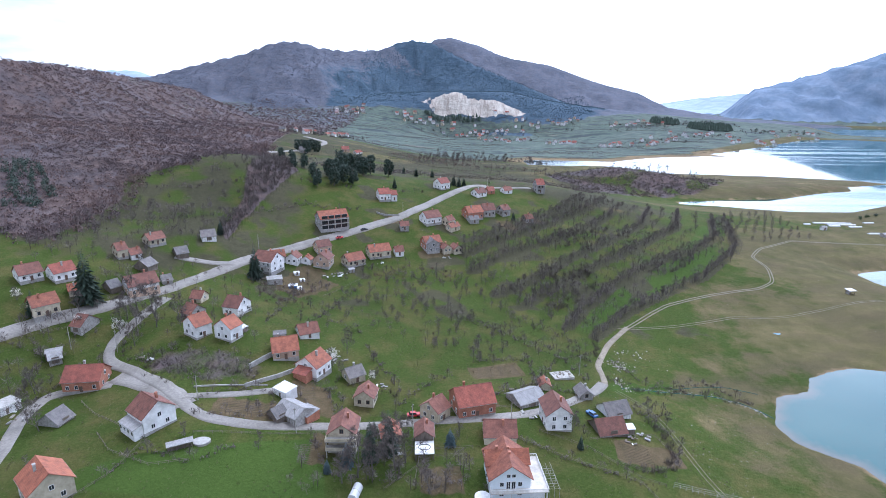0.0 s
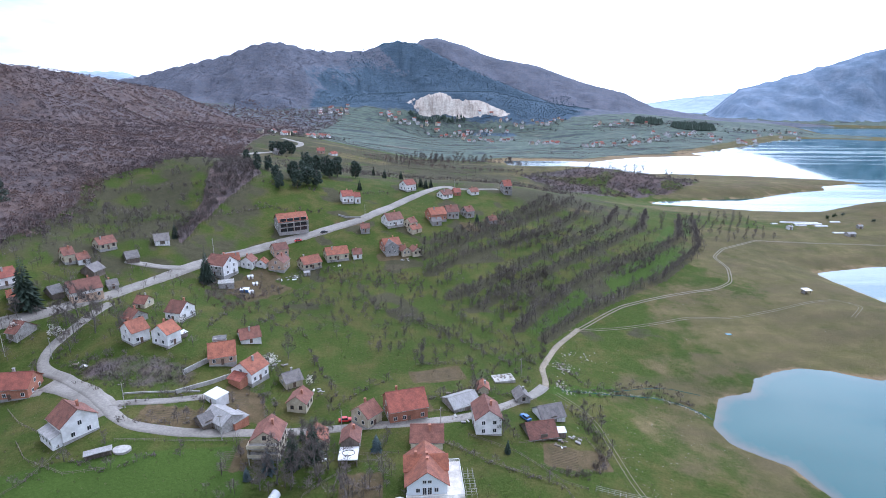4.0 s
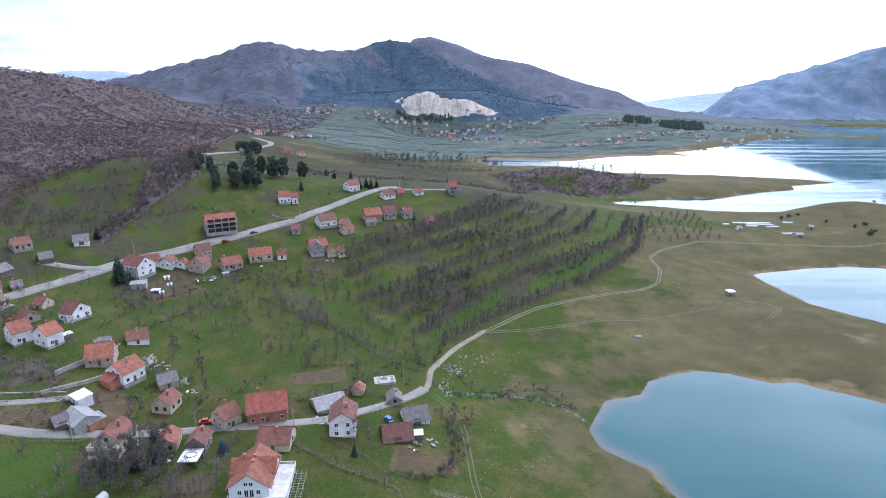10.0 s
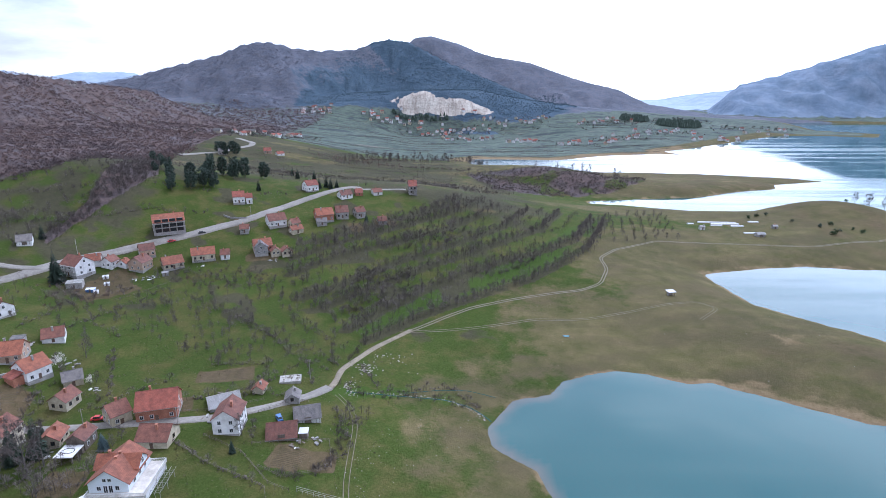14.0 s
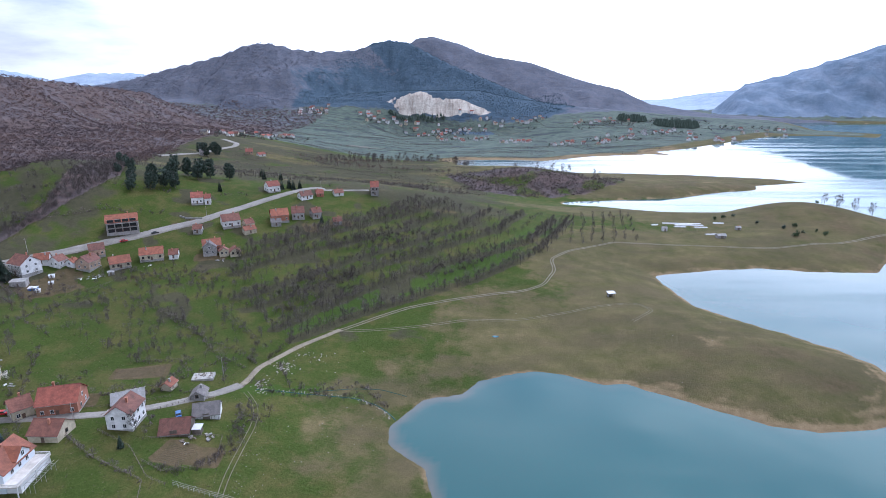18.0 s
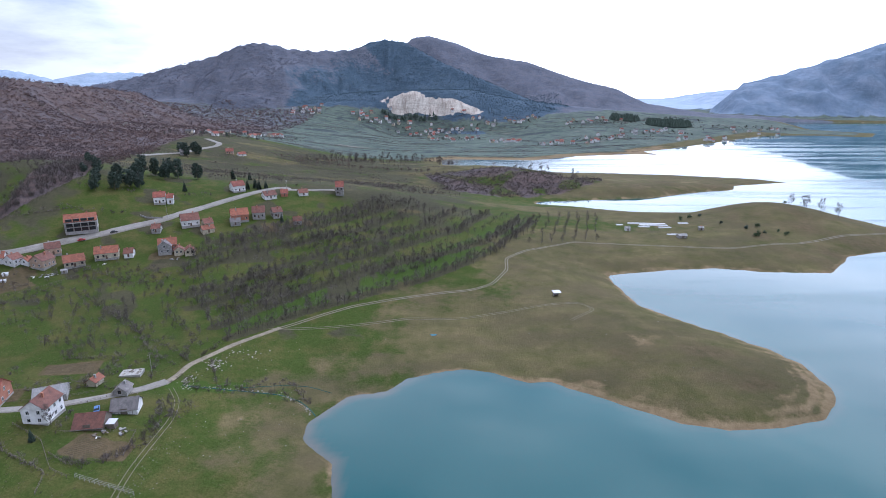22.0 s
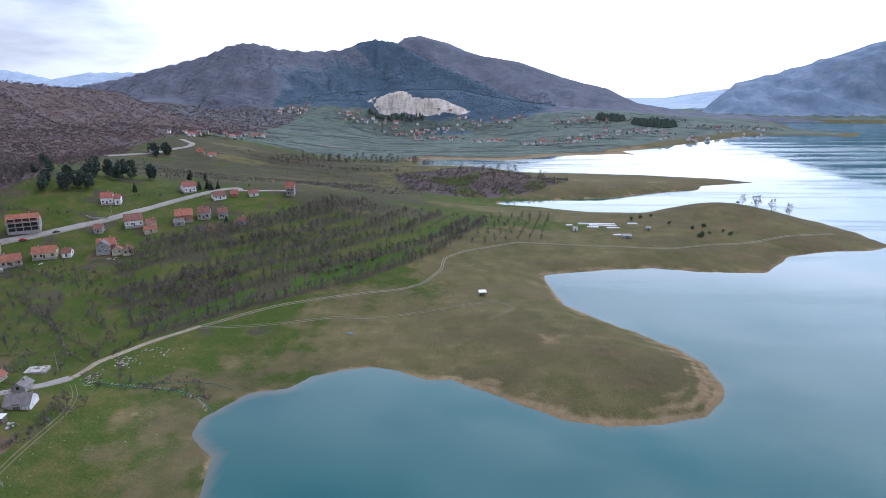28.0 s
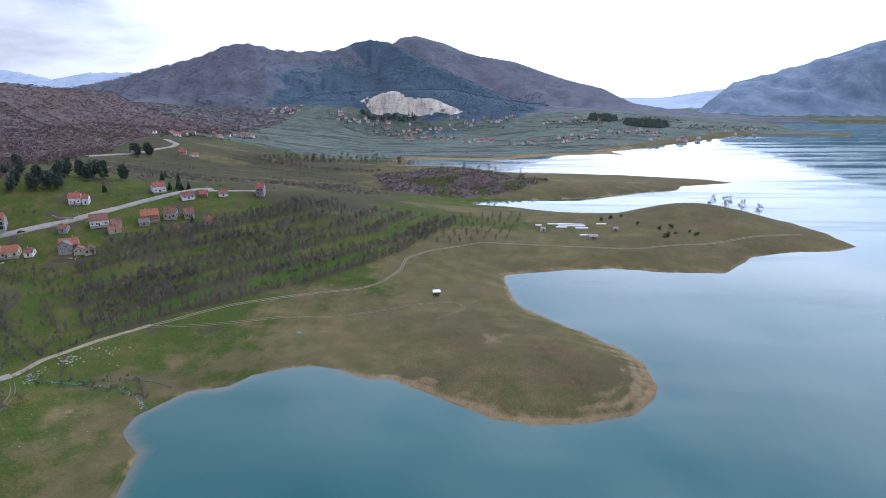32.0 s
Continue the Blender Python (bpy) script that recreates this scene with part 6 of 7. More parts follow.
thick += fill(120, 55, 115, 328, 385, lambda px, py: inside(px, py, [(57.6, 337.8), (78.7, 362.9), (113.9, 382.8), (105.9, 352.7), (65.5, 330.1)]), 5)
thick += fill(90, 112, 164, 306, 352, lambda px, py: inside(px, py, [(113.7, 311.4), (138.7, 338.7), (162.4, 349.2), (149, 327), (126.6, 308.4)]), 6)
scatter("orchard_thicket", thick, TREELET + BRUSHY, (0.6, 1.1), TWIG_M, "grey-brown thicket between orchard terraces", "thicket")
bank = fill(1500, 118, 337, 588, 710, lambda px, py: inside(px, py, BANK), 7) + fill(160, 50, 140, 490, 610, lambda px, py: shore_distance(px, py) > 4, 8)
scatter("bank_brush", bank, CANOPY + TREELET, (0.4, 1.3), TWIG_M, "dark bare brush on the low bank of the spit", "thicket")
banks = along([(60.7, 190.8), (74.6, 188.5), (89.1, 191.2), (103, 192), (113.8, 186.3)], 0.9, 3.0) + along([(67, 162.5), (71, 157.4), (68.8, 145), (62.9, 135.3), (52.1, 135.9)], 0.7, 1.6) + along([(66.9, 229.5), (62.7, 209.3)], 0.8, 1.2)
banks += along([(-38.3, 178.3), (-12.8, 170.3)], 1.5, 2) + along([(-113.8, 185.8), (-82.5, 165.8), (-72.2, 174.2), (-62.5, 164.2)], 0.8, 5)
scatter("stream_brush", banks, LOW, (0.5, 1.2), TWIG_M, "bare brush along the stream and garden edges", "thicket")
scatter("spit_shrubs", along([(350.9, 758.8), (403.4, 750.6), (461.7, 730.2), (496.5, 723.9)], 2.8, 1.0), TREELET, (0.55, 0.95), TWIG_M, "row of small bare trees along the spit", "shrubs")
far_lines = []
for k in range(190):
    x, y, a = LAID.uniform(-351.3, 585), LAID.uniform(907, 1466), LAID.uniform(-0.25, 0.35)
    far_lines += [(x + s * math.cos(a), y + s * math.sin(a)) for s in np.arange(0, LAID.uniform(37, 152), 2.7)]
far_lines = [p for p, d in zip(far_lines, shore_distance(np.array([p[0] for p in far_lines]), np.array([p[1] for p in far_lines]))) if d > 8]
scatter("far_hedges", far_lines, CANOPY, (0.25, 0.9), TWIG_M, "dark hedgerows between distant fields", "hedge")
village_trees = []
for x0, y0, x1, y1, n in ((-271, 1410, -190, 1415, 60), (-116, 1405, 30, 1412, 120), (29, 1390, 152, 1410, 130), (129, 1415, 340, 1445, 190), (87, 1265, 190, 1290, 50), (310, 1170, 510, 1215, 90), (405, 1400, 570, 1455, 130), (513, 1275, 660, 1310, 70), (-232, 790, -165, 890, 150), (-222, 990, -150, 1053, 110), (570, 1460, 760, 1540, 150), (700, 1400, 980, 1500, 150)):
    village_trees += [(x0 + (x1 - x0) * f + LAID.uniform(-16, 16), y0 + (y1 - y0) * f + LAID.gauss(0, 24)) for f in (LAID.random() for _ in range(n))]
scatter("distant_trees", village_trees, CANOPY, (0.5, 1.5), TWIG_M, "bare trees among the distant houses", "trees")
scatter("distant_conifers", village_trees[::9], [dome_template(80, 30, 1.6, 4.5, 0.6)], (0.8, 1.5), PINE_M, "dark conifers among the distant houses", "trees")
scatter("hillside_rocks", fill(420, -450, -250, 700, 1180, lambda px, py: waves(px, py, 70, 5) > 0.3, 51), [dome_template(90 + s, 22, 1.1, 0.8, 0.55) for s in range(3)], (0.5, 1.7), STONE_M, "pale limestone outcrops on the bare hillside", "rocks")
scatter("mountain_pines", fill(8000, -480, 460, 1460, 1930, lambda px, py: pine_stand(px, py) * smooth(1440, 1500, py - 0.55 * np.clip(px - 300, 0, None)) * (1 - smooth(1512, 1500, py) * smooth(-70, -50, px) * smooth(225, 205, px)) > 0.6, 9), [cone_template(8, 3.6)], (0.25, 0.48), HAZED_PINE_M, "dark pine forest on the mountain flank", "forest")
scatter("mountain_woods", fill(9000, -1050, -140, 1430, 1850, lambda px, py: (terrain(px, py)[2]["wood"] > 0.6) & (pine_stand(px, py) < 0.3), 10), CANOPY, (0.6, 1.2), HAZED_WOOD_M, "bare woods on the mountain, tinted grey-violet with painted haze", "forest")
scatter("far_grove", fill(420, 590, 725, 1385, 1470, lambda px, py: np.hypot((px - 656) / 52, (py - 1425) / 32) < 1, 12) + fill(130, 520, 600, 1445, 1510, lambda px, py: np.hypot((px - 560) / 34, (py - 1478) / 22) < 1, 13),
        [cone_template(10, 5)], (0.9, 1.6), PINE_M, "dark conifer grove above the distant bay", "forest")
scatter("quarry_pines", along([(-47, 1446), (0, 1446), (47, 1446), (94, 1456)], 2.6, 5), [cone_template(10, 3)], (0.7, 1.2), PINE_M, "row of dark pines below the quarry", "forest")

weeds = fill(3400, -165, 82, 112, 240, lambda px, py: shore_distance(px, py) > 3, 14)
keep = np.ones(len(weeds), bool)
wx, wy = np.array([p[0] for p in weeds]), np.array([p[1] for p in weeds])
for row in ROADS:
    keep &= polyline_near(wx, wy, row[-1])[0] > row[1] / 2 + 0.8
weeds = [p for p, k in zip(weeds, keep) if k]
scatter("garden_weeds", weeds, LOW, (0.12, 0.42), WEED_M, "tufts of dry weeds and stalks between the gardens", "weeds")
scatter("meadow_weeds", fill(3000, -55, 310, 150, 400, lambda px, py: shore_distance(px, py) > 3, 15), LOW, (0.1, 0.3), WEED_M, "tufts of dry grass in the meadow", "weeds")

# single bushes on the spur
for k, (x, y, s) in enumerate(((391.6, 436.2, 1.2), (401.4, 439.3, 1.3), (391.8, 419.3, 1.7), (401.1, 426.1, 0.8), (412.2, 428.8, 0.9), (415.6, 422.5, 1.2), (378.9, 451.6, 1.0), (353.6, 470.9, 1.1), (362.4, 474.7, 1.3), (372, 478, 1.0), (455, 503.3, 1.0))):
    rng = random.Random(k)
    bm = bmesh.new()
    for _ in range(9):
        tufts(rng, bm, (rng.uniform(-0.8, 0.8), rng.uniform(-0.8, 0.8), rng.uniform(0.4, 1.5)), 0.7, 22, 0.2)
    ob = part("bush", bm, BUSH_M if k % 3 else PINE_M)
    ob.matrix_basis = Matrix.LocRotScale((x, y, ground_at(x, y) - 0.1), None, (s * 1.3, s * 1.3, s * 1.4))
    tagged(ob, "round dark green bush on the dry spur", "bush", "spur bushes")


# ---- distant village ----
def far_house(x, y, k):
    rng = random.Random(k)
    w, l, h = rng.uniform(5.2, 7.4), rng.uniform(6, 9.2), rng.uniform(4.6, 7.2)
    root = empty("distant_house", x, y, ground_at(x, y), rng.choice((0, 20, 70, 95)) + rng.uniform(-10, 10), "distant white house with a tiled roof across the valley", "house", "distant houses")
    bm = bmesh.new()
    prism(bm, [(-w / 2, -3), (w / 2, -3), (w / 2, h * 0.6), (0, h - 0.1), (-w / 2, h * 0.6)], -l / 2, l / 2)
    part("wall", bm, WALLS["white" if rng.random() < 0.8 else "cream"], root)
    bm = bmesh.new()
    prism(bm, [(-w / 2 - 0.5, h * 0.54), (0, h), (w / 2 + 0.5, h * 0.54), (w / 2 + 0.5, h * 0.54 + 0.25), (0, h + 0.25), (-w / 2 - 0.5, h * 0.54 + 0.25)], -l / 2 - 0.3, l / 2 + 0.3)
    part("roof", bm, ROOFS[rng.choice(("red", "brown", "brown", "slate"))], root)
    for s in (-1, 1):
        window_on(root, s * l * 0.22, -w / 2 - 0.06, 2.2, 0, 1.2, 1.3)


FAR_ROWS = [(-271, 1418, -190, 1424, 11), (-116, 1420, 30, 1425, 16), (29, 1404, 152, 1428, 16), (129, 1430, 340, 1462, 17), (87, 1272, 190, 1300, 9), (214, 1212, 285, 1225, 7),
            (310, 1176, 510, 1225, 14), (405, 1413, 570, 1470, 13), (513, 1281, 660, 1320, 10), (597, 1231, 725, 1265, 7), (765, 1357, 945, 1430, 7), (-232, 804, -180, 890, 8), (-222, 1000, -170, 1053, 6)]
count = 0
for x0, y0, x1, y1, n in FAR_ROWS:
    for k in range(int(n * 1.35)):
        f = (k + LAID.random()) / int(n * 1.35)
        far_house(x0 + (x1 - x0) * f + LAID.uniform(-14, 14), y0 + (y1 - y0) * f + LAID.gauss(0, 20), count)
        count += 1


# ---- fences, walls, poles ----
def fence(pts, label, step=2.4, high=1.1, material=None, rails=2):
    root = empty("fence", pts[0][0], pts[0][1], ground_at(*pts[0]), 0, label, "fence", "garden fences")
    base = root.location
    places = along(pts, step) + [pts[-1]]
    me = shared_mesh(f"fence_post_{high}", lambda bm: box(bm, -0.05, -0.05, -0.5, 0.05, 0.05, high), material or WALLS["wood"])
    tops = []
    for x, y in places:
        p = new("post", me)
        p.parent = root
        p.location = (x - base.x, y - base.y, ground_at(x, y) - base.z)
        tops.append(p.location.copy())
    for r in range(rails):
        for a, b in zip(tops, tops[1:]):
            if (b - a).length < 0.1:
                continue
            zz = high * (0.45 + 0.45 * r)
            bm = bmesh.new()
            tube(bm, a + Vector((0, 0.06, zz)), b + Vector((0, 0.06, zz)), 0.04, 0.04, 4)
            part("rail", bm, material or WALLS["wood"], root)


fence([(29.4, 149.3), (43, 143.4), (49.4, 136.7), (54.7, 131.2), (60.6, 129.7)], "grey wooden post-and-rail fence across the meadow")
fence([(-70.1, 139.7), (-53.7, 142.1), (-43.9, 144.7), (-33.6, 147.7)], "low wire fence along the village street", 2.6, 0.9)
fence([(2.6, 159.4), (12.6, 161), (25, 164), (39.6, 174.3)], "weathered fence beside the street gardens", 2.4, 1.0)
fence([(-96.7, 138.9), (-89, 131.1), (-75.7, 125.8), (-66.8, 128.8)], "wooden fence round the front lawn", 2.5, 1.0)
fence([(-14.7, 123.2), (-2.4, 137.1), (7.4, 137.5)], "pale garden fence near the villa", 2.5, 0.9)
fence([(44.4, 147.9), (66.5, 154.7), (70.1, 141), (57.4, 134.3), (49.4, 138)], "rough fence round a ploughed plot", 2.6, 1.0)
fence([(54.5, 176.4), (49, 174.7), (37.4, 162.3)], "small wooden fence at the track", 2.0, 1.0)
fence([(-97.4, 264.4), (-79.4, 251.4), (-65.3, 251.6), (-57.1, 266.3)], "old fence below the white house", 2.6, 1.0)
fence([(62.8, 130), (81.8, 126.9)], "grey concrete fence at the meadow's end", 1.6, 1.3, CONCRETE_M, 3)


def low_wall(pts, label, thick=0.35, high=1.2):
    bm = bmesh.new()
    places = along(pts, 1.6) + [pts[-1]]
    for (ax, ay), (bx, by) in zip(places, places[1:]):
        d = math.hypot(bx - ax, by - ay)
        if d < 0.05:
            continue
        nx, ny = -(by - ay) / d * thick / 2, (bx - ax) / d * thick / 2
        za, zb = ground_at(ax, ay), ground_at(bx, by)
        v = [bm.verts.new(c) for c in ((ax - nx, ay - ny, za - 1), (bx - nx, by - ny, zb - 1), (bx + nx, by + ny, zb - 1), (ax + nx, ay + ny, za - 1),
                                       (ax - nx, ay - ny, za + high), (bx - nx, by - ny, zb + high), (bx + nx, by + ny, zb + high), (ax + nx, ay + ny, za + high))]
        for f in ((3, 2, 1, 0), (4, 5, 6, 7), (0, 1, 5, 4), (1, 2, 6, 5), (2, 3, 7, 6), (3, 0, 4, 7)):
            bm.faces.new([v[k] for k in f])
    tagged(part("garden_wall", bm, CONCRETE_M), label, "wall", "garden walls")


low_wall([(-65.4, 174), (-61.1, 181.9), (-56.8, 188.8)], "pale concrete retaining wall below the porch house", 0.4, 1.8)
low_wall([(-63.6, 164), (-55.2, 172), (-48.8, 180.1)], "curved pale concrete garden wall", 0.4, 1.4)
low_wall([(-42.5, 354.5), (-37.4, 353.1), (-28.4, 355.9)], "white curved wall below the hillside house", 0.3, 1.0)
low_wall([(-78.7, 161), (-65.9, 164.3), (-57.1, 166.7)], "low kerb wall along the drive", 0.3, 0.5)


def pole(x, y, high=8.0):
    root = empty("utility_pole", x, y, ground_at(x, y), LAID.uniform(0, 180), "weathered wooden utility pole beside the road", "pole", "utility poles")
    bm = bmesh.new()
    tube(bm, (0, 0, -0.5), (0, 0, high), 0.14, 0.09, 7)
    part("shaft", bm, CONCRETE_M, root)
    bm = bmesh.new()
    box(bm, -0.7, -0.06, high - 0.7, 0.7, 0.06, high - 0.58)
    bar = part("crossarm", bm, WALLS["wood"], root)
    bm = bmesh.new()
    for k in (-0.6, 0.0, 0.6):
        tube(bm, (k, 0, high - 0.58), (k, 0, high - 0.38), 0.05, 0.03, 6)
    part("insulator", bm, TRIM_M, bar)


for x, y in ((-74.8, 154.7), (-116.2, 185.2), (-132.7, 185.3), (-146.5, 190.8), (21, 151), (51.4, 192.1), (-8.8, 151.4), (-42.8, 145.8), (-98.2, 291.1), (-25.9, 357.5), (33.4, 427.5)):
    pole(x, y, 8.5)


# ---- cars ----
def car(x, y, turn, material, label):
    root = empty("car", x, y, ground_at(x, y) + 0.15, turn, label, "car", "parked cars")
    bm = bmesh.new()
    prism(bm, [(-0.85, 0.3), (0.85, 0.3), (0.88, 0.75), (0.8, 0.95), (-0.8, 0.95), (-0.88, 0.75)], -2.1, 2.1)
    bmesh.ops.bevel(bm, geom=bm.edges[:], offset=0.08, segments=2, affect="EDGES")
    part("body", bm, material, root)
    bm = bmesh.new()
    v = box(bm, -1.5, -0.76, 0.93, 0.9, 0.76, 1.45)
    for c in v[4:]:
        c.co.x *= 0.72
        c.co.y *= 0.84
    part("cabin", bm, GLASS_M, root, "dark car windows")
    bm = bmesh.new()
    box(bm, -1.05, -0.62, 1.44, 0.62, 0.62, 1.5)
    part("roof", bm, material, root)
    for cx in (-1.3, 1.3):
        for cy in (-0.82, 0.82):
            bm = bmesh.new()
            tube(bm, (cx, cy - 0.1, 0.32), (cx, cy + 0.1, 0.32), 0.32, 0.32, 14)
            for s in (-1, 1):
                bm.faces.new([w for w in bm.verts if (w.co.y - cy) * s > 0.05])
            wheel = part("wheel", bm, DARK_M, root)
            bm = bmesh.new()
            tube(bm, (cx, cy - 0.11, 0.32), (cx, cy + 0.11, 0.32), 0.18, 0.18, 10)
            part("rim", bm, CONCRETE_M, wheel)


car(-60.1, 318.6, 38, RED_M, "small red car parked by the long house")
car(-47.6, 331.7, 38, DARK_M, "dark car on the main road")
car(48.6, 162.3, 120, BLUE_M, "small blue car beside the wooden barn")
car(-8.9, 158.5, 10, RED_M, "red car parked at the village street")


# ---- odd things in the meadow ----
def shelter(x, y, turn):
    root = empty("meadow_hut", x, y, ground_at(x, y), turn, "small open hut with a white roof in the dry meadow", "hut")
    for px in (-1.6, 1.6):
        for py in (-1.3, 1.3):
            bm = bmesh.new()
            box(bm, px - 0.08, py - 0.08, -0.3, px + 0.08, py + 0.08, 2.3)
            part("post", bm, WALLS["wood"], root)
    bm = bmesh.new()
    prism(bm, [(-1.9, 2.2), (1.9, 2.5), (1.9, 2.65), (-1.9, 2.35)], -2.2, 2.2)
    part("roof", bm, FILM_M, root)
    bm = bmesh.new()
    box(bm, -1.6, 1.2, 0, 1.6, 1.3, 2.3)
    box(bm, -1.6, -1.2, 0, -1.5, 1.2, 1.6)
    part("panel", bm, WALLS["greyst"], root)
    bm = bmesh.new()
    box(bm, -1.2, -0.3, 0.4, 1.2, 0.4, 0.5)
    part("bench", bm, WALLS["wood"], root)


shelter(225.3, 295.8, 10)


def tunnel(x, y, turn, length, width, high, label):
    """A plastic-covered growing tunnel."""
    root = empty("plastic_tunnel", x, y, ground_at(x, y), turn, label, "greenhouse", "growing tunnels")
    bm = bmesh.new()
    ring = [(math.cos(a) * width / 2, math.sin(a) * high - 0.2) for a in [math.pi * k / 10 for k in range(11)]]
    prism(bm, ring, -length / 2, length / 2)
    part("cover", bm, FILM_M, root)
    for k in range(int(length / 2.5) + 1):
        bm = bmesh.new()
        xx = -length / 2 + k * 2.5
        for a, b in zip(ring, ring[1:]):
            tube(bm, (xx, a[0] * 1.01, a[1] * 1.01 + 0.02), (xx, b[0] * 1.01, b[1] * 1.01 + 0.02), 0.04, 0.04, 3)
        part("hoop", bm, CONCRETE_M, root)


for x, y, turn, length, label in ((322, 459, -4, 30, "long white plastic growing tunnel"), (326, 453.5, -4, 22, "white plastic growing tunnel beside the long one"), (317, 448.5, -1, 9, "short white plastic growing tunnel"),
                                  (333, 447, -2, 10, "short white plastic growing tunnel"), (332.5, 425.5, 4, 9, "low white plastic tunnel at the plot's edge"), (351, 457.5, -4, 8, "short sagging plastic tunnel"), (299, 455, 5, 5, "small pale plastic cover")):
    tunnel(x, y, turn, length, 2.4, 1.0, label)
tunnel(-21.9, 122, 80, 5, 2.6, 1.8, "small white plastic greenhouse in a garden")
house("cottage", 300.7, 436.9, 5, 4.0, 3.5, 3.2, "metal", "white", "s", "small white garden shed beside the growing tunnels")
house("barn", 336.6, 418.5, 8, 7.0, 4.0, 3.0, "metal", "greyst", "b0", "low shed with white roof sheets in a garden")
house("cottage", 358.2, 438.6, 0, 4.0, 3.0, 2.6, "metal", "greyst", "s", "tiny pale hut at the garden's edge")


def slab():
    root = empty("foundation", 44.5, 190, ground_at(44.5, 190), 12, "weathered concrete foundation strewn with rubble", "foundation")
    bm = bmesh.new()
    box(bm, -3.9, -2.6, -0.8, 3.9, 2.6, 0.9)
    part("floor_slab", bm, CONCRETE_M, root)
    rng = random.Random(3)
    for _ in range(22):
        bm = bmesh.new()
        s = rng.uniform(0.2, 0.6)
        px, py = rng.uniform(-3.3, 3.3), rng.uniform(-2.1, 2.1)
        box(bm, px - s, py - s * 0.6, 0.9, px + s, py + s * 0.6, 0.9 + s * 0.4)
        bmesh.ops.rotate(bm, verts=bm.verts, cent=(px, py, 1), matrix=Matrix.Rotation(rng.uniform(0, 3), 3, "Z"))
        part("rubble", bm, STONE_M if rng.random() < 0.5 else WALLS["wood"], root)


slab()


def stones(name, places, sizes, label):
    rng = random.Random(len(places))
    base = []
    for s in range(4):
        bm = bmesh.new()
        bmesh.ops.create_icosphere(bm, subdivisions=1, radius=1)
        for v in bm.verts:
            v.co *= rng.uniform(0.7, 1.25)
            v.co.z *= 0.65
        bm.verts.index_update()
        base.append((np.array([v.co[:] for v in bm.verts]), [[v.index for v in f.verts] for f in bm.faces]))
        bm.free()
    verts, faces = [], []
    z = terrain(np.array([p[0] for p in places]), np.array([p[1] for p in places]))[0]
    for (x, y), zz in zip(places, z):
        co, fs = base[rng.randrange(4)]
        n, s, a = len(verts), rng.uniform(*sizes), rng.uniform(0, 6.28)
        for c in co:
            verts.append((x + (c[0] * math.cos(a) - c[1] * math.sin(a)) * s, y + (c[0] * math.sin(a) + c[1] * math.cos(a)) * s, zz + c[2] * s + s * 0.15))
        faces += [[i + n for i in f] for f in fs]
    tagged(mesh_object(name, verts, faces, STONE_M), label, "stones", kind="stuff")


rng_s = random.Random(8)
stones("field_stones", [(rng_s.gauss(92, 17), rng_s.gauss(162, 14)) for _ in range(70)] + [(rng_s.gauss(79, 4), rng_s.gauss(140, 11)) for _ in range(70)] + [(rng_s.uniform(93.6, 276.3), rng_s.uniform(200.4, 317.4)) for _ in range(40)],
       (0.06, 0.22), "small pale stones strewn over the meadow")
stones("rubble_heap", [(rng_s.gauss(71, 2.2), rng_s.gauss(206, 2.2)) for _ in range(60)] + [(rng_s.gauss(67, 1.6), rng_s.gauss(191, 3)) for _ in range(50)] + [(rng_s.gauss(80, 5), rng_s.gauss(217, 5)) for _ in range(30)],
       (0.15, 0.45), "heap of pale rubble beside the track")
stones("stream_stones", along([(65.9, 186.7), (74.6, 188.5), (89.1, 191.2), (103, 192), (111.2, 187.8), (117.8, 180.6)], 0.35, 1.1, rng_s), (0.08, 0.3), "pale pebbles along the stream bed")
for pts, width in (([(65.9, 186.7), (74.6, 188.5), (81.9, 189.3), (89.1, 190.4), (103, 191.3), (111.2, 188.5), (117.1, 183.3), (119.5, 180)], 0.3), ([(86.3, 192.3), (100.4, 197.7), (111.3, 199.3), (122, 196)], 0.2)):
    strip("water", pts, width, WATER_M, 0.08, "shallow stream running through the meadow to the lake", "stream", 1.0)
bm = bmesh.new()
ring = [bm.verts.new((159.4 + math.cos(a) * 1.7 * (1 + 0.2 * math.sin(3 * a)), 249.1 + math.sin(a) * 1.2, 0)) for a in [k * 0.3927 for k in range(16)]]
bm.faces.new(ring)
puddle = part("water", bm, WATER_M)
puddle.location.z = ground_at(159.4, 249.1) + 0.15
tagged(puddle, "small puddle in a hollow of the meadow", "puddle", kind="structure")


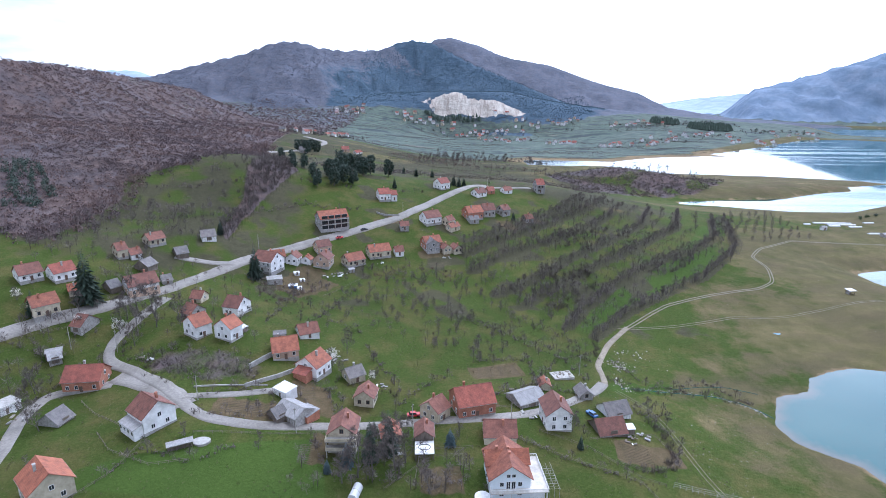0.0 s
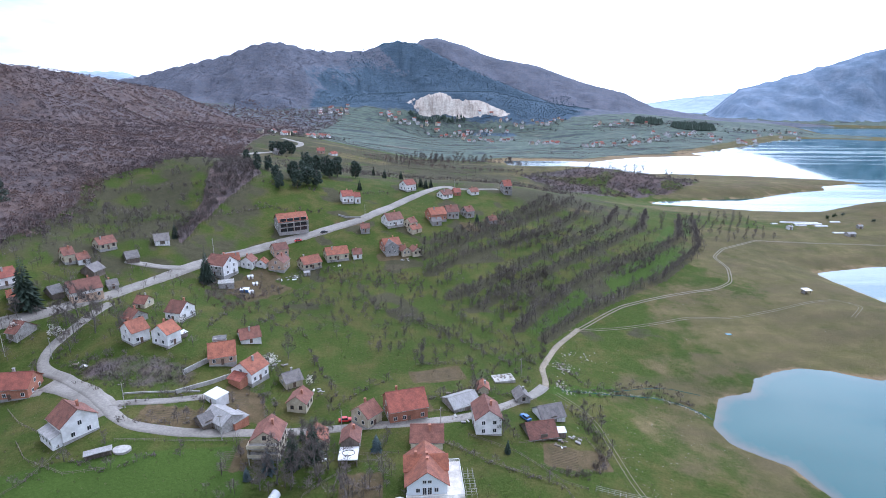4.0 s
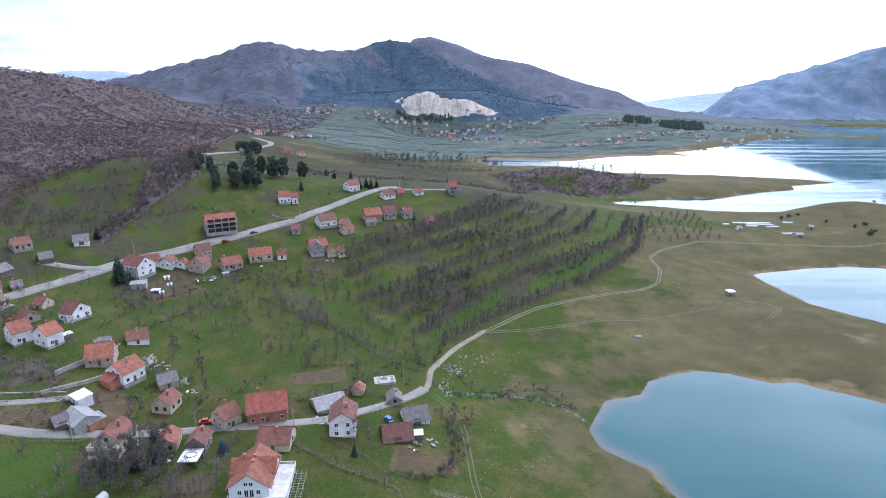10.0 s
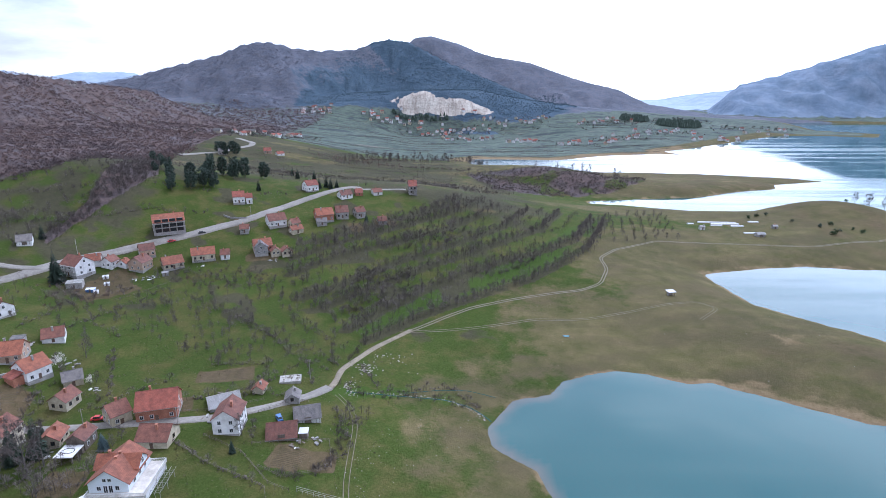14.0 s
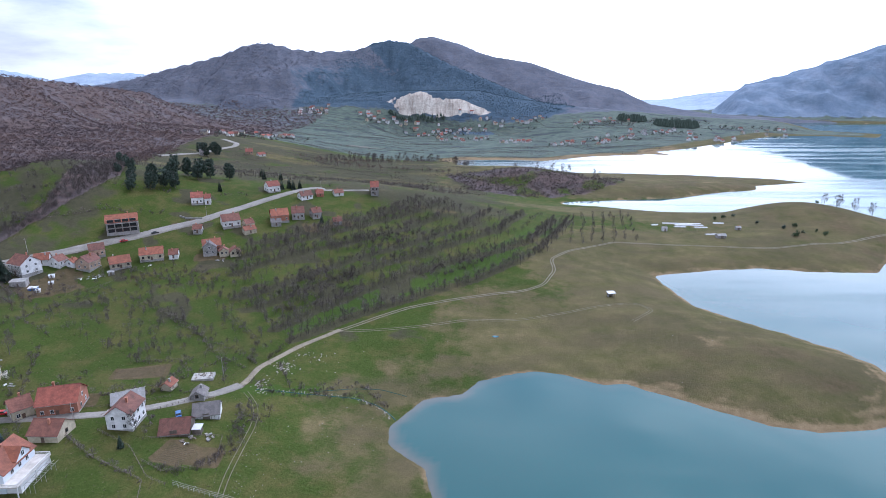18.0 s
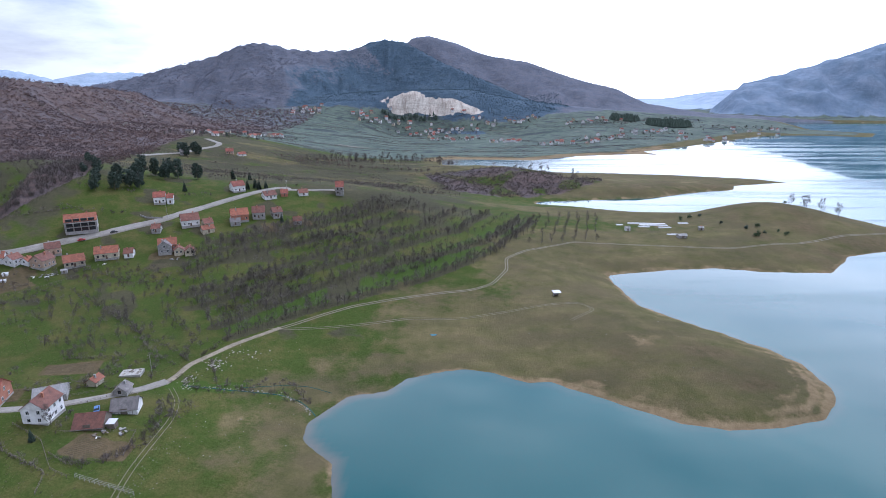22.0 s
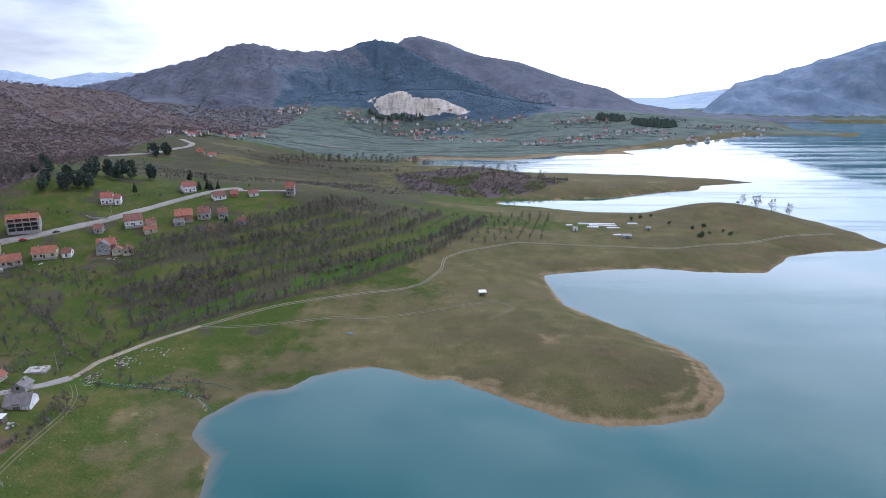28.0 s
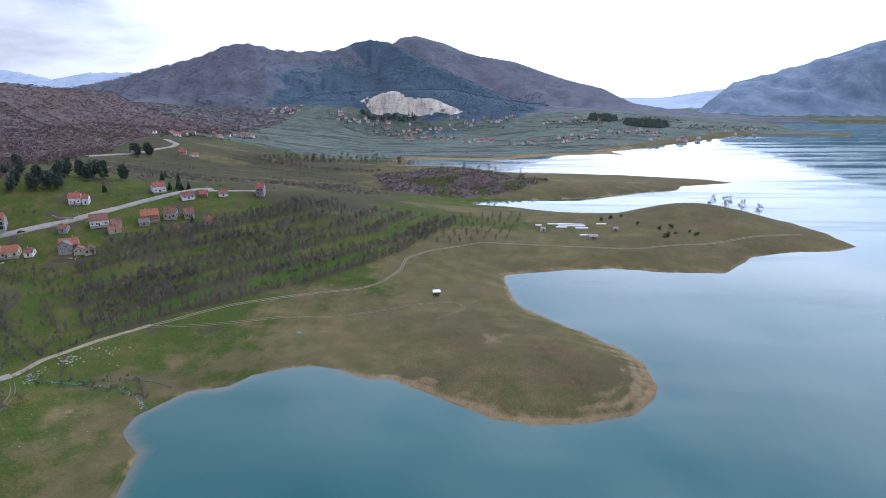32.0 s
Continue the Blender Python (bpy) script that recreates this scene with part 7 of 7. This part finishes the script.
# ---- hedges, brush and clutter between the gardens ----
HEDGES = [
    [(68, 209), (78, 190), (104, 200), (115, 187)], [(-15, 163), (-8, 175), (4, 186)], [(33, 205), (34, 180)], [(17, 171), (32, 182), (38, 192)],
    [(-74, 148.5), (-62, 149.5), (-54, 150), (-59, 159)], [(-39, 171), (-34, 160)], [(-154, 193), (-138, 178), (-134, 162), (-134, 150)], [(64, 175), (74, 153), (66, 137)],
    [(-97, 274), (-69, 246), (-56, 266)], [(-69, 228), (-70, 207)],
]
HEDGES_B = [
    [(-38, 145), (-31, 130), (-12, 126), (-10, 138)], [(-7, 124), (8, 127)], [(21, 146), (35, 137), (54, 130)], [(-44, 291), (-7, 279), (14, 286)], [(-107, 180), (-90, 172), (-72, 163)],
    [(41, 161), (44, 149)], [(-81, 133), (-85, 120)], [(-49, 168), (-42, 160)], [(12, 198), (35, 201)], [(-30, 205), (-14, 173)], [(31, 245), (53, 225), (58, 204)], [(-53, 223), (-33, 214)], [(48, 203), (54, 186)],
    [(-76, 155), (-69, 161), (-60, 163.5), (-54, 162), (-51, 149.5)], [(-43, 169.6), (-37, 171.8), (-32, 164.4), (-33.6, 155)], [(-41, 269), (-49, 236), (-55, 209)], [(0, 248.6), (19, 234), (37, 214), (46, 206.4)],
    [(46, 206.4), (35, 182.6), (29.3, 166)], [(46, 206), (57, 200.5)], [(-118.6, 181), (-125.6, 171), (-129, 158)], [(-155, 182), (-143, 180.6), (-131, 180)], [(-129, 317), (-103, 332), (-80, 352)],
    [(14.8, 170.6), (28.5, 174), (33, 178), (46.8, 178.5)], [(-78, 131), (-67, 128), (-57, 136)], [(-23, 262), (19, 231), (60, 205)],
]
brush = []
for line in HEDGES + HEDGES_B:
    brush += along(line, 1.15, 0.6)
brush += fill(80, -110, -60, 160, 190, lambda px, py: inside(px, py, SLOPE), 31) + fill(26, 62, 84, 150, 182, lambda px, py: np.hypot((px - 72) / 7, (py - 168) / 9) < 1, 32)
brush += fill(60, -150, -115, 140, 200, lambda px, py: px < 1e6, 33)
scatter("garden_brush", brush, HEDGE + TREELET[:2], (0.45, 1.05), TWIG_M, "bare brown brush and hedges between village gardens", "hedge")
scatter("field_brush", fill(90, -48, 10, 268, 296, lambda px, py: np.hypot((px + 16) / 28, (py - 284) / 12) < 1, 34) + fill(80, -110, -60, 225, 265, lambda px, py: px + py > 155, 35), BRUSHY + TREELET, (0.35, 0.8), BRUSH_M,
        "bare brown thicket below the row of houses", "thicket")
scatter("roadside_saplings", fill(120, -165, -45, 190, 262, lambda px, py: px + 0.2 * py < -30, 36) + fill(60, -40, 20, 120, 142, lambda px, py: px < 8, 37), TREELET, (0.7, 1.25), TWIG_M, "bare trees and saplings about the houses", "saplings")

scatter("bank_woods", along([(-60, 705), (-10, 725), (40, 790), (100, 846)], 1.1, 9) + along([(-40, 690), (60, 700), (130, 690)], 1.6, 7), TREELET, (0.8, 1.5), BRUSH_M, "bare reddish-brown thicket along the lake's bank", "thicket")
for x, y, s in ((-109, 200, 1.1), (-113, 194, 1.0), (-103, 206, 0.9), (-131, 163, 0.8), (-128, 141, 0.8), (-122, 128, 0.8), (-96, 198, 0.7), (-140, 204, 0.8), (70, 171, 0.5), (74, 164, 0.45), (40, 152, 0.6), (-26, 126, 0.8), (-3, 122, 0.7), (-36, 196, 0.8), (-66, 236, 0.8), (-121, 210, 1.25), (-113, 207, 1.3), (-122, 204, 1.0)):
    tree(TALL[int(abs(x)) % 4], "bare_tree", x, y, s, "spreading bare grey tree between the houses", "village trees")

scatter("spur_woods", fill(6, 448, 500, 474, 492, lambda px, py: shore_distance(px, py) > 4, 41), TREELET, (0.6, 1.1), TWIG_M, "bare grey-brown trees along the spur's crest", "woods")


def woodshed(x, y, turn):
    """A long open shelter over stacked firewood."""
    root = empty("woodshed", x, y, ground_at(x, y), turn, "long low open shed with a white sheet roof over firewood", "shed")
    for k in range(4):
        bm = bmesh.new()
        for s in (-0.7, 0.7):
            box(bm, -3 + k * 2 - 0.06, s - 0.06, -0.4, -3 + k * 2 + 0.06, s + 0.06, 1.7)
        part("post", bm, WALLS["wood"], root)
    bm = bmesh.new()
    prism(bm, [(-1.1, 1.6), (1.1, 1.95), (1.1, 2.03), (-1.1, 1.68)], -3.4, 3.4)
    part("roof", bm, ROOFS["metal"], root, "pale corrugated sheet roof")
    bm = bmesh.new()
    rng = random.Random(4)
    for k in range(19):
        for r in range(4):
            xx, zz = -2.85 + k * 0.31, 0.14 + r * 0.28
            tube(bm, (xx, -0.6, zz), (xx, 0.6, zz), 0.14 * rng.uniform(0.8, 1), 0.14, 6)
            bm.faces.new([v for v in bm.verts[-12:] if v.co.y < 0])
    part("firewood", bm, WALLS["wood"], root, "stacked split firewood")


def round_slab(x, y, r, label):
    bm = bmesh.new()
    ring = [(x + math.cos(a) * r * (1 + 0.08 * math.sin(3 * a)), y + math.sin(a) * r * 0.8) for a in [k * 0.314 for k in range(20)]]
    z = max(ground_at(*p) for p in ring) + 0.12
    top, low = [bm.verts.new((*p, z)) for p in ring], [bm.verts.new((*p, z - 1)) for p in ring]
    bm.faces.new(top)
    for k in range(20):
        bm.faces.new((low[k], low[(k + 1) % 20], top[(k + 1) % 20], top[k]))
    tagged(part("concrete_slab", bm, CONCRETE_M), label, "slab")


def flat_shed(x, y, turn, l, w, h, wall, roof, label):
    """A box-built shed with a thin lean-to roof."""
    root = empty("shed", x, y, ground_at(x, y), turn, label, "shed", "garden sheds")
    bm = bmesh.new()
    prism(bm, [(-w / 2, -1), (w / 2, -1), (w / 2, h), (-w / 2, h - 0.3)], -l / 2, l / 2)
    part("wall", bm, wall, root)
    bm = bmesh.new()
    prism(bm, [(-w / 2 - 0.25, h - 0.33), (w / 2 + 0.25, h + 0.03), (w / 2 + 0.25, h + 0.12), (-w / 2 - 0.25, h - 0.24)], -l / 2 - 0.2, l / 2 + 0.2)
    part("roof", bm, roof, root)
    bm = bmesh.new()
    box(bm, -0.4, -w / 2 - 0.06, 0, 0.4, -w / 2 + 0.02, 1.8)
    part("door", bm, WALLS["wood"], root)


woodshed(-71, 133.5, 28)
round_slab(-66.5, 136.5, 2.4, "round pale concrete slab in the front lawn")
flat_shed(-50.5, 163.5, -35, 6.0, 4.5, 3.0, WALLS["white"], FILM_M, "white barn wing with a bright sheet roof")
flat_shed(-41.5, 154.5, -35, 5.5, 5.0, 2.6, WALLS["brick"], ROOFS["metal"], "brick shed with a patched pale metal roof")
flat_shed(-136, 181, 30, 5, 3.2, 2.4, WALLS["wood"], ROOFS["metal"], "small open-sided shed with a grey sheet roof")
flat_shed(-134, 153, 65, 8, 5, 2.8, WALLS["white"], CONCRETE_M, "white flat-roofed outbuilding beside the lane")
flat_shed(-82, 262, 20, 7, 5, 3.0, WALLS["greyst"], CONCRETE_M, "concrete annex with a flat roof below the white house")
flat_shed(-72, 258, 10, 4, 2, 1.7, BLUE_M, FILM_M, "blue and white poultry hutch in the garden")
flat_shed(-68.5, 256.5, 30, 2, 1.6, 1.4, WALLS["white"], FILM_M, "small white hutch beside the poultry run")
flat_shed(-74.5, 275, 25, 2.6, 1.8, 1.5, WALLS["white"], FILM_M, "small white hutch on bare soil")
flat_shed(-70, 268, 25, 2.2, 1.6, 1.3, WALLS["white"], FILM_M, "low white hutch on bare soil")
flat_shed(-48, 284, 30, 3, 2, 2.0, WALLS["greyst"], ROOFS["metal"], "grey lean-to shed below the orange-roofed house")
flat_shed(58.5, 155, 5, 2.6, 2.4, 2.2, WALLS["wood"], FILM_M, "plank lean-to with a white roof sheet beside the barn")
flat_shed(-55, 205, 0, 3.5, 2.6, 2.3, WALLS["wood"], ROOFS["slate"], "dark lean-to beside the low white cottage")
flat_shed(-61, 196, 15, 4.5, 3, 2.6, WALLS["greyst"], ROOFS["slate"], "small grey shed beside the porch house")
flat_shed(-75, 197, 60, 3, 2, 2.0, WALLS["wood"], FILM_M, "small shed with a pale tarpaulin near the twin houses")


def terrace_deck(x, y, turn):
    root = empty("terrace", x, y, ground_at(x, y), turn, "raised white terrace in front of the wooden lodge", "terrace")
    bm = bmesh.new()
    box(bm, -2.7, -3, 2.2, 2.7, 3, 2.45)
    part("deck", bm, TRIM_M, root)
    for px in (-2.4, 2.4):
        for py in (-2.7, 0, 2.7):
            bm = bmesh.new()
            box(bm, px - 0.15, py - 0.15, -1, px + 0.15, py + 0.15, 2.2)
            part("pillar", bm, WALLS["wood"], root)
    bm = bmesh.new()
    for k in range(24):
        a, b = k * 0.2618, (k + 1) * 0.2618
        tube(bm, (math.cos(a) * 1.7, math.sin(a) * 1.3, 2.52), (math.cos(b) * 1.7, math.sin(b) * 1.3, 2.52), 0.09, 0.09, 5)
    part("hose", bm, DARK_M, root, "coiled black hose")
    bm = bmesh.new()
    box(bm, -2.6, 1.8, -1, 2.6, 2.9, 2.2)
    part("back_wall", bm, WALLS["wood"], root)


terrace_deck(-4.8, 138.2, 3)


def scrap(x, y, n, spread, label):
    """A heap of boards, sheets and boxes."""
    rng = random.Random(int(x * 3 + y))
    root = empty("scrap_heap", x, y, ground_at(x, y), rng.uniform(0, 90), label, "clutter", "garden clutter")
    for _ in range(n):
        bm = bmesh.new()
        px, py, s = rng.gauss(0, spread), rng.gauss(0, spread), rng.uniform(0.3, 1.1)
        box(bm, -s, -s * 0.4, 0, s, s * 0.4, rng.uniform(0.08, 0.5))
        bmesh.ops.rotate(bm, verts=bm.verts, cent=(0, 0, 0), matrix=Matrix.Rotation(rng.uniform(0, 3), 3, "Z") @ Matrix.Rotation(rng.uniform(-0.2, 0.2), 3, "X"))
        bmesh.ops.translate(bm, verts=bm.verts, vec=(px, py, rng.uniform(-0.1, 0.2)))
        part("board", bm, rng.choice((WALLS["wood"], WALLS["wood"], CONCRETE_M, STONE_M, TRIM_M, ROOFS["metal"])), root)


for x, y, n, spread in ((57, 150, 9, 1.4), (62, 153, 7, 1.5), (27, 158, 9, 1.6), (-58, 279, 8, 2.0), (-52, 281, 7, 1.6), (-103, 181, 6, 1.4), (-77, 190, 6, 1.2), (-38, 192, 8, 1.5), (-13, 139, 6, 1.2), (-57, 197, 7, 1.3),
                        (-128, 150, 7, 1.6), (24, 172, 6, 1.3), (-20, 176, 5, 1.2), (-90, 265, 6, 1.6), (3, 309, 7, 1.8), (-33, 297, 6, 1.5)):
    scrap(x, y, n, spread, "scattered boards and odd sheets lying in a garden")
fence([(21, 146), (35, 137), (54, 130), (57, 122)], "weathered paling fence across the villa's meadow", 2.2, 1.0)
fence([(-82, 134), (-84, 122), (-90, 112)], "thin wire fence beside the front lawn", 2.6, 0.9)
fence([(-113, 158), (-104, 150), (-92, 142)], "wooden fence between lane and white house", 2.4, 1.0)
fence([(12, 197), (24, 200), (34, 203)], "old fence behind the ploughed plot", 2.6, 1.0)
fence([(-7, 125), (-6, 140), (9, 141)], "garden fence of grey boards near the lodge", 2.0, 1.0)
fence([(-166, 170), (-150, 186), (-138, 196)], "wire fence along the main road", 2.8, 1.0)
fence([(-56, 250), (-46, 268), (-40, 280)], "old fence round the soil plot", 2.5, 1.0)


def vegetable_bed(x, y, turn, l, w):
    root = empty("vegetable_bed", x, y, ground_at(x, y), turn, "dug vegetable bed with low straight furrows", "garden bed", "vegetable beds")
    c, s = math.cos(radians(turn)), math.sin(radians(turn))
    n, m = int(w / 0.8), int(l / 1.2) + 1
    for k in range(n):
        yy = -w / 2 + (k + 0.5) * w / n
        us = [-l / 2 + l * j / (m - 1) for j in range(m)]
        zs = terrain(np.array([x + u * c - yy * s for u in us]), np.array([y + u * s + yy * c for u in us]))[0] - root.location.z
        bm = bmesh.new()
        rows = [[bm.verts.new((u, yy + d, z + h)) for d, h in ((-0.36, -0.2), (0, 0.09), (0.36, -0.2))] for u, z in zip(us, zs)]
        for a, b in zip(rows, rows[1:]):
            for j in (0, 1):
                bm.faces.new((a[j], a[j + 1], b[j + 1], b[j]))
        part("furrow", bm, FURROW_M, root)


FURROW_M = surface("dug_soil", (0.086, 0.068, 0.038), (0.150, 0.116, 0.070), grain=2.5, stain=0.4)
for bed in ((-59, 153.5, 2, 17, 6), (-45, 166, 20, 7, 7), (20, 190, 17, 17, 8), (57, 143, -8, 8, 9), (-2, 300, 20, 12, 6), (-38, 137, 5, 3.5, 9)):
    vegetable_bed(*bed)

# bare scrub and hedge lines over the upper meadows
upper = []
for line in ([(-170, 300), (-140, 312), (-118, 330)], [(-175, 345), (-150, 352), (-128, 360)], [(-172, 390), (-150, 402), (-130, 400)], [(-90, 345), (-70, 350), (-50, 356)], [(-95, 372), (-78, 380), (-60, 384)], [(-30, 395), (-14, 402)],
             [(-110, 455), (-70, 470), (-20, 480)], [(0, 470), (40, 480), (80, 500)], [(-150, 500), (-100, 520), (-40, 540)], [(100, 480), (130, 520), (150, 560)]):
    upper += along(line, 2.2, 1.4)
upper += fill(160, -185, 110, 440, 640, lambda px, py: shore_distance(px, py) > 6, 51) + fill(70, -180, -118, 285, 420, lambda px, py: px < 0, 52)
scatter("meadow_scrub", upper, TREELET + BRUSHY, (0.4, 1.0), TWIG_M, "bare scrub and hedge lines across the upper meadows", "scrub")
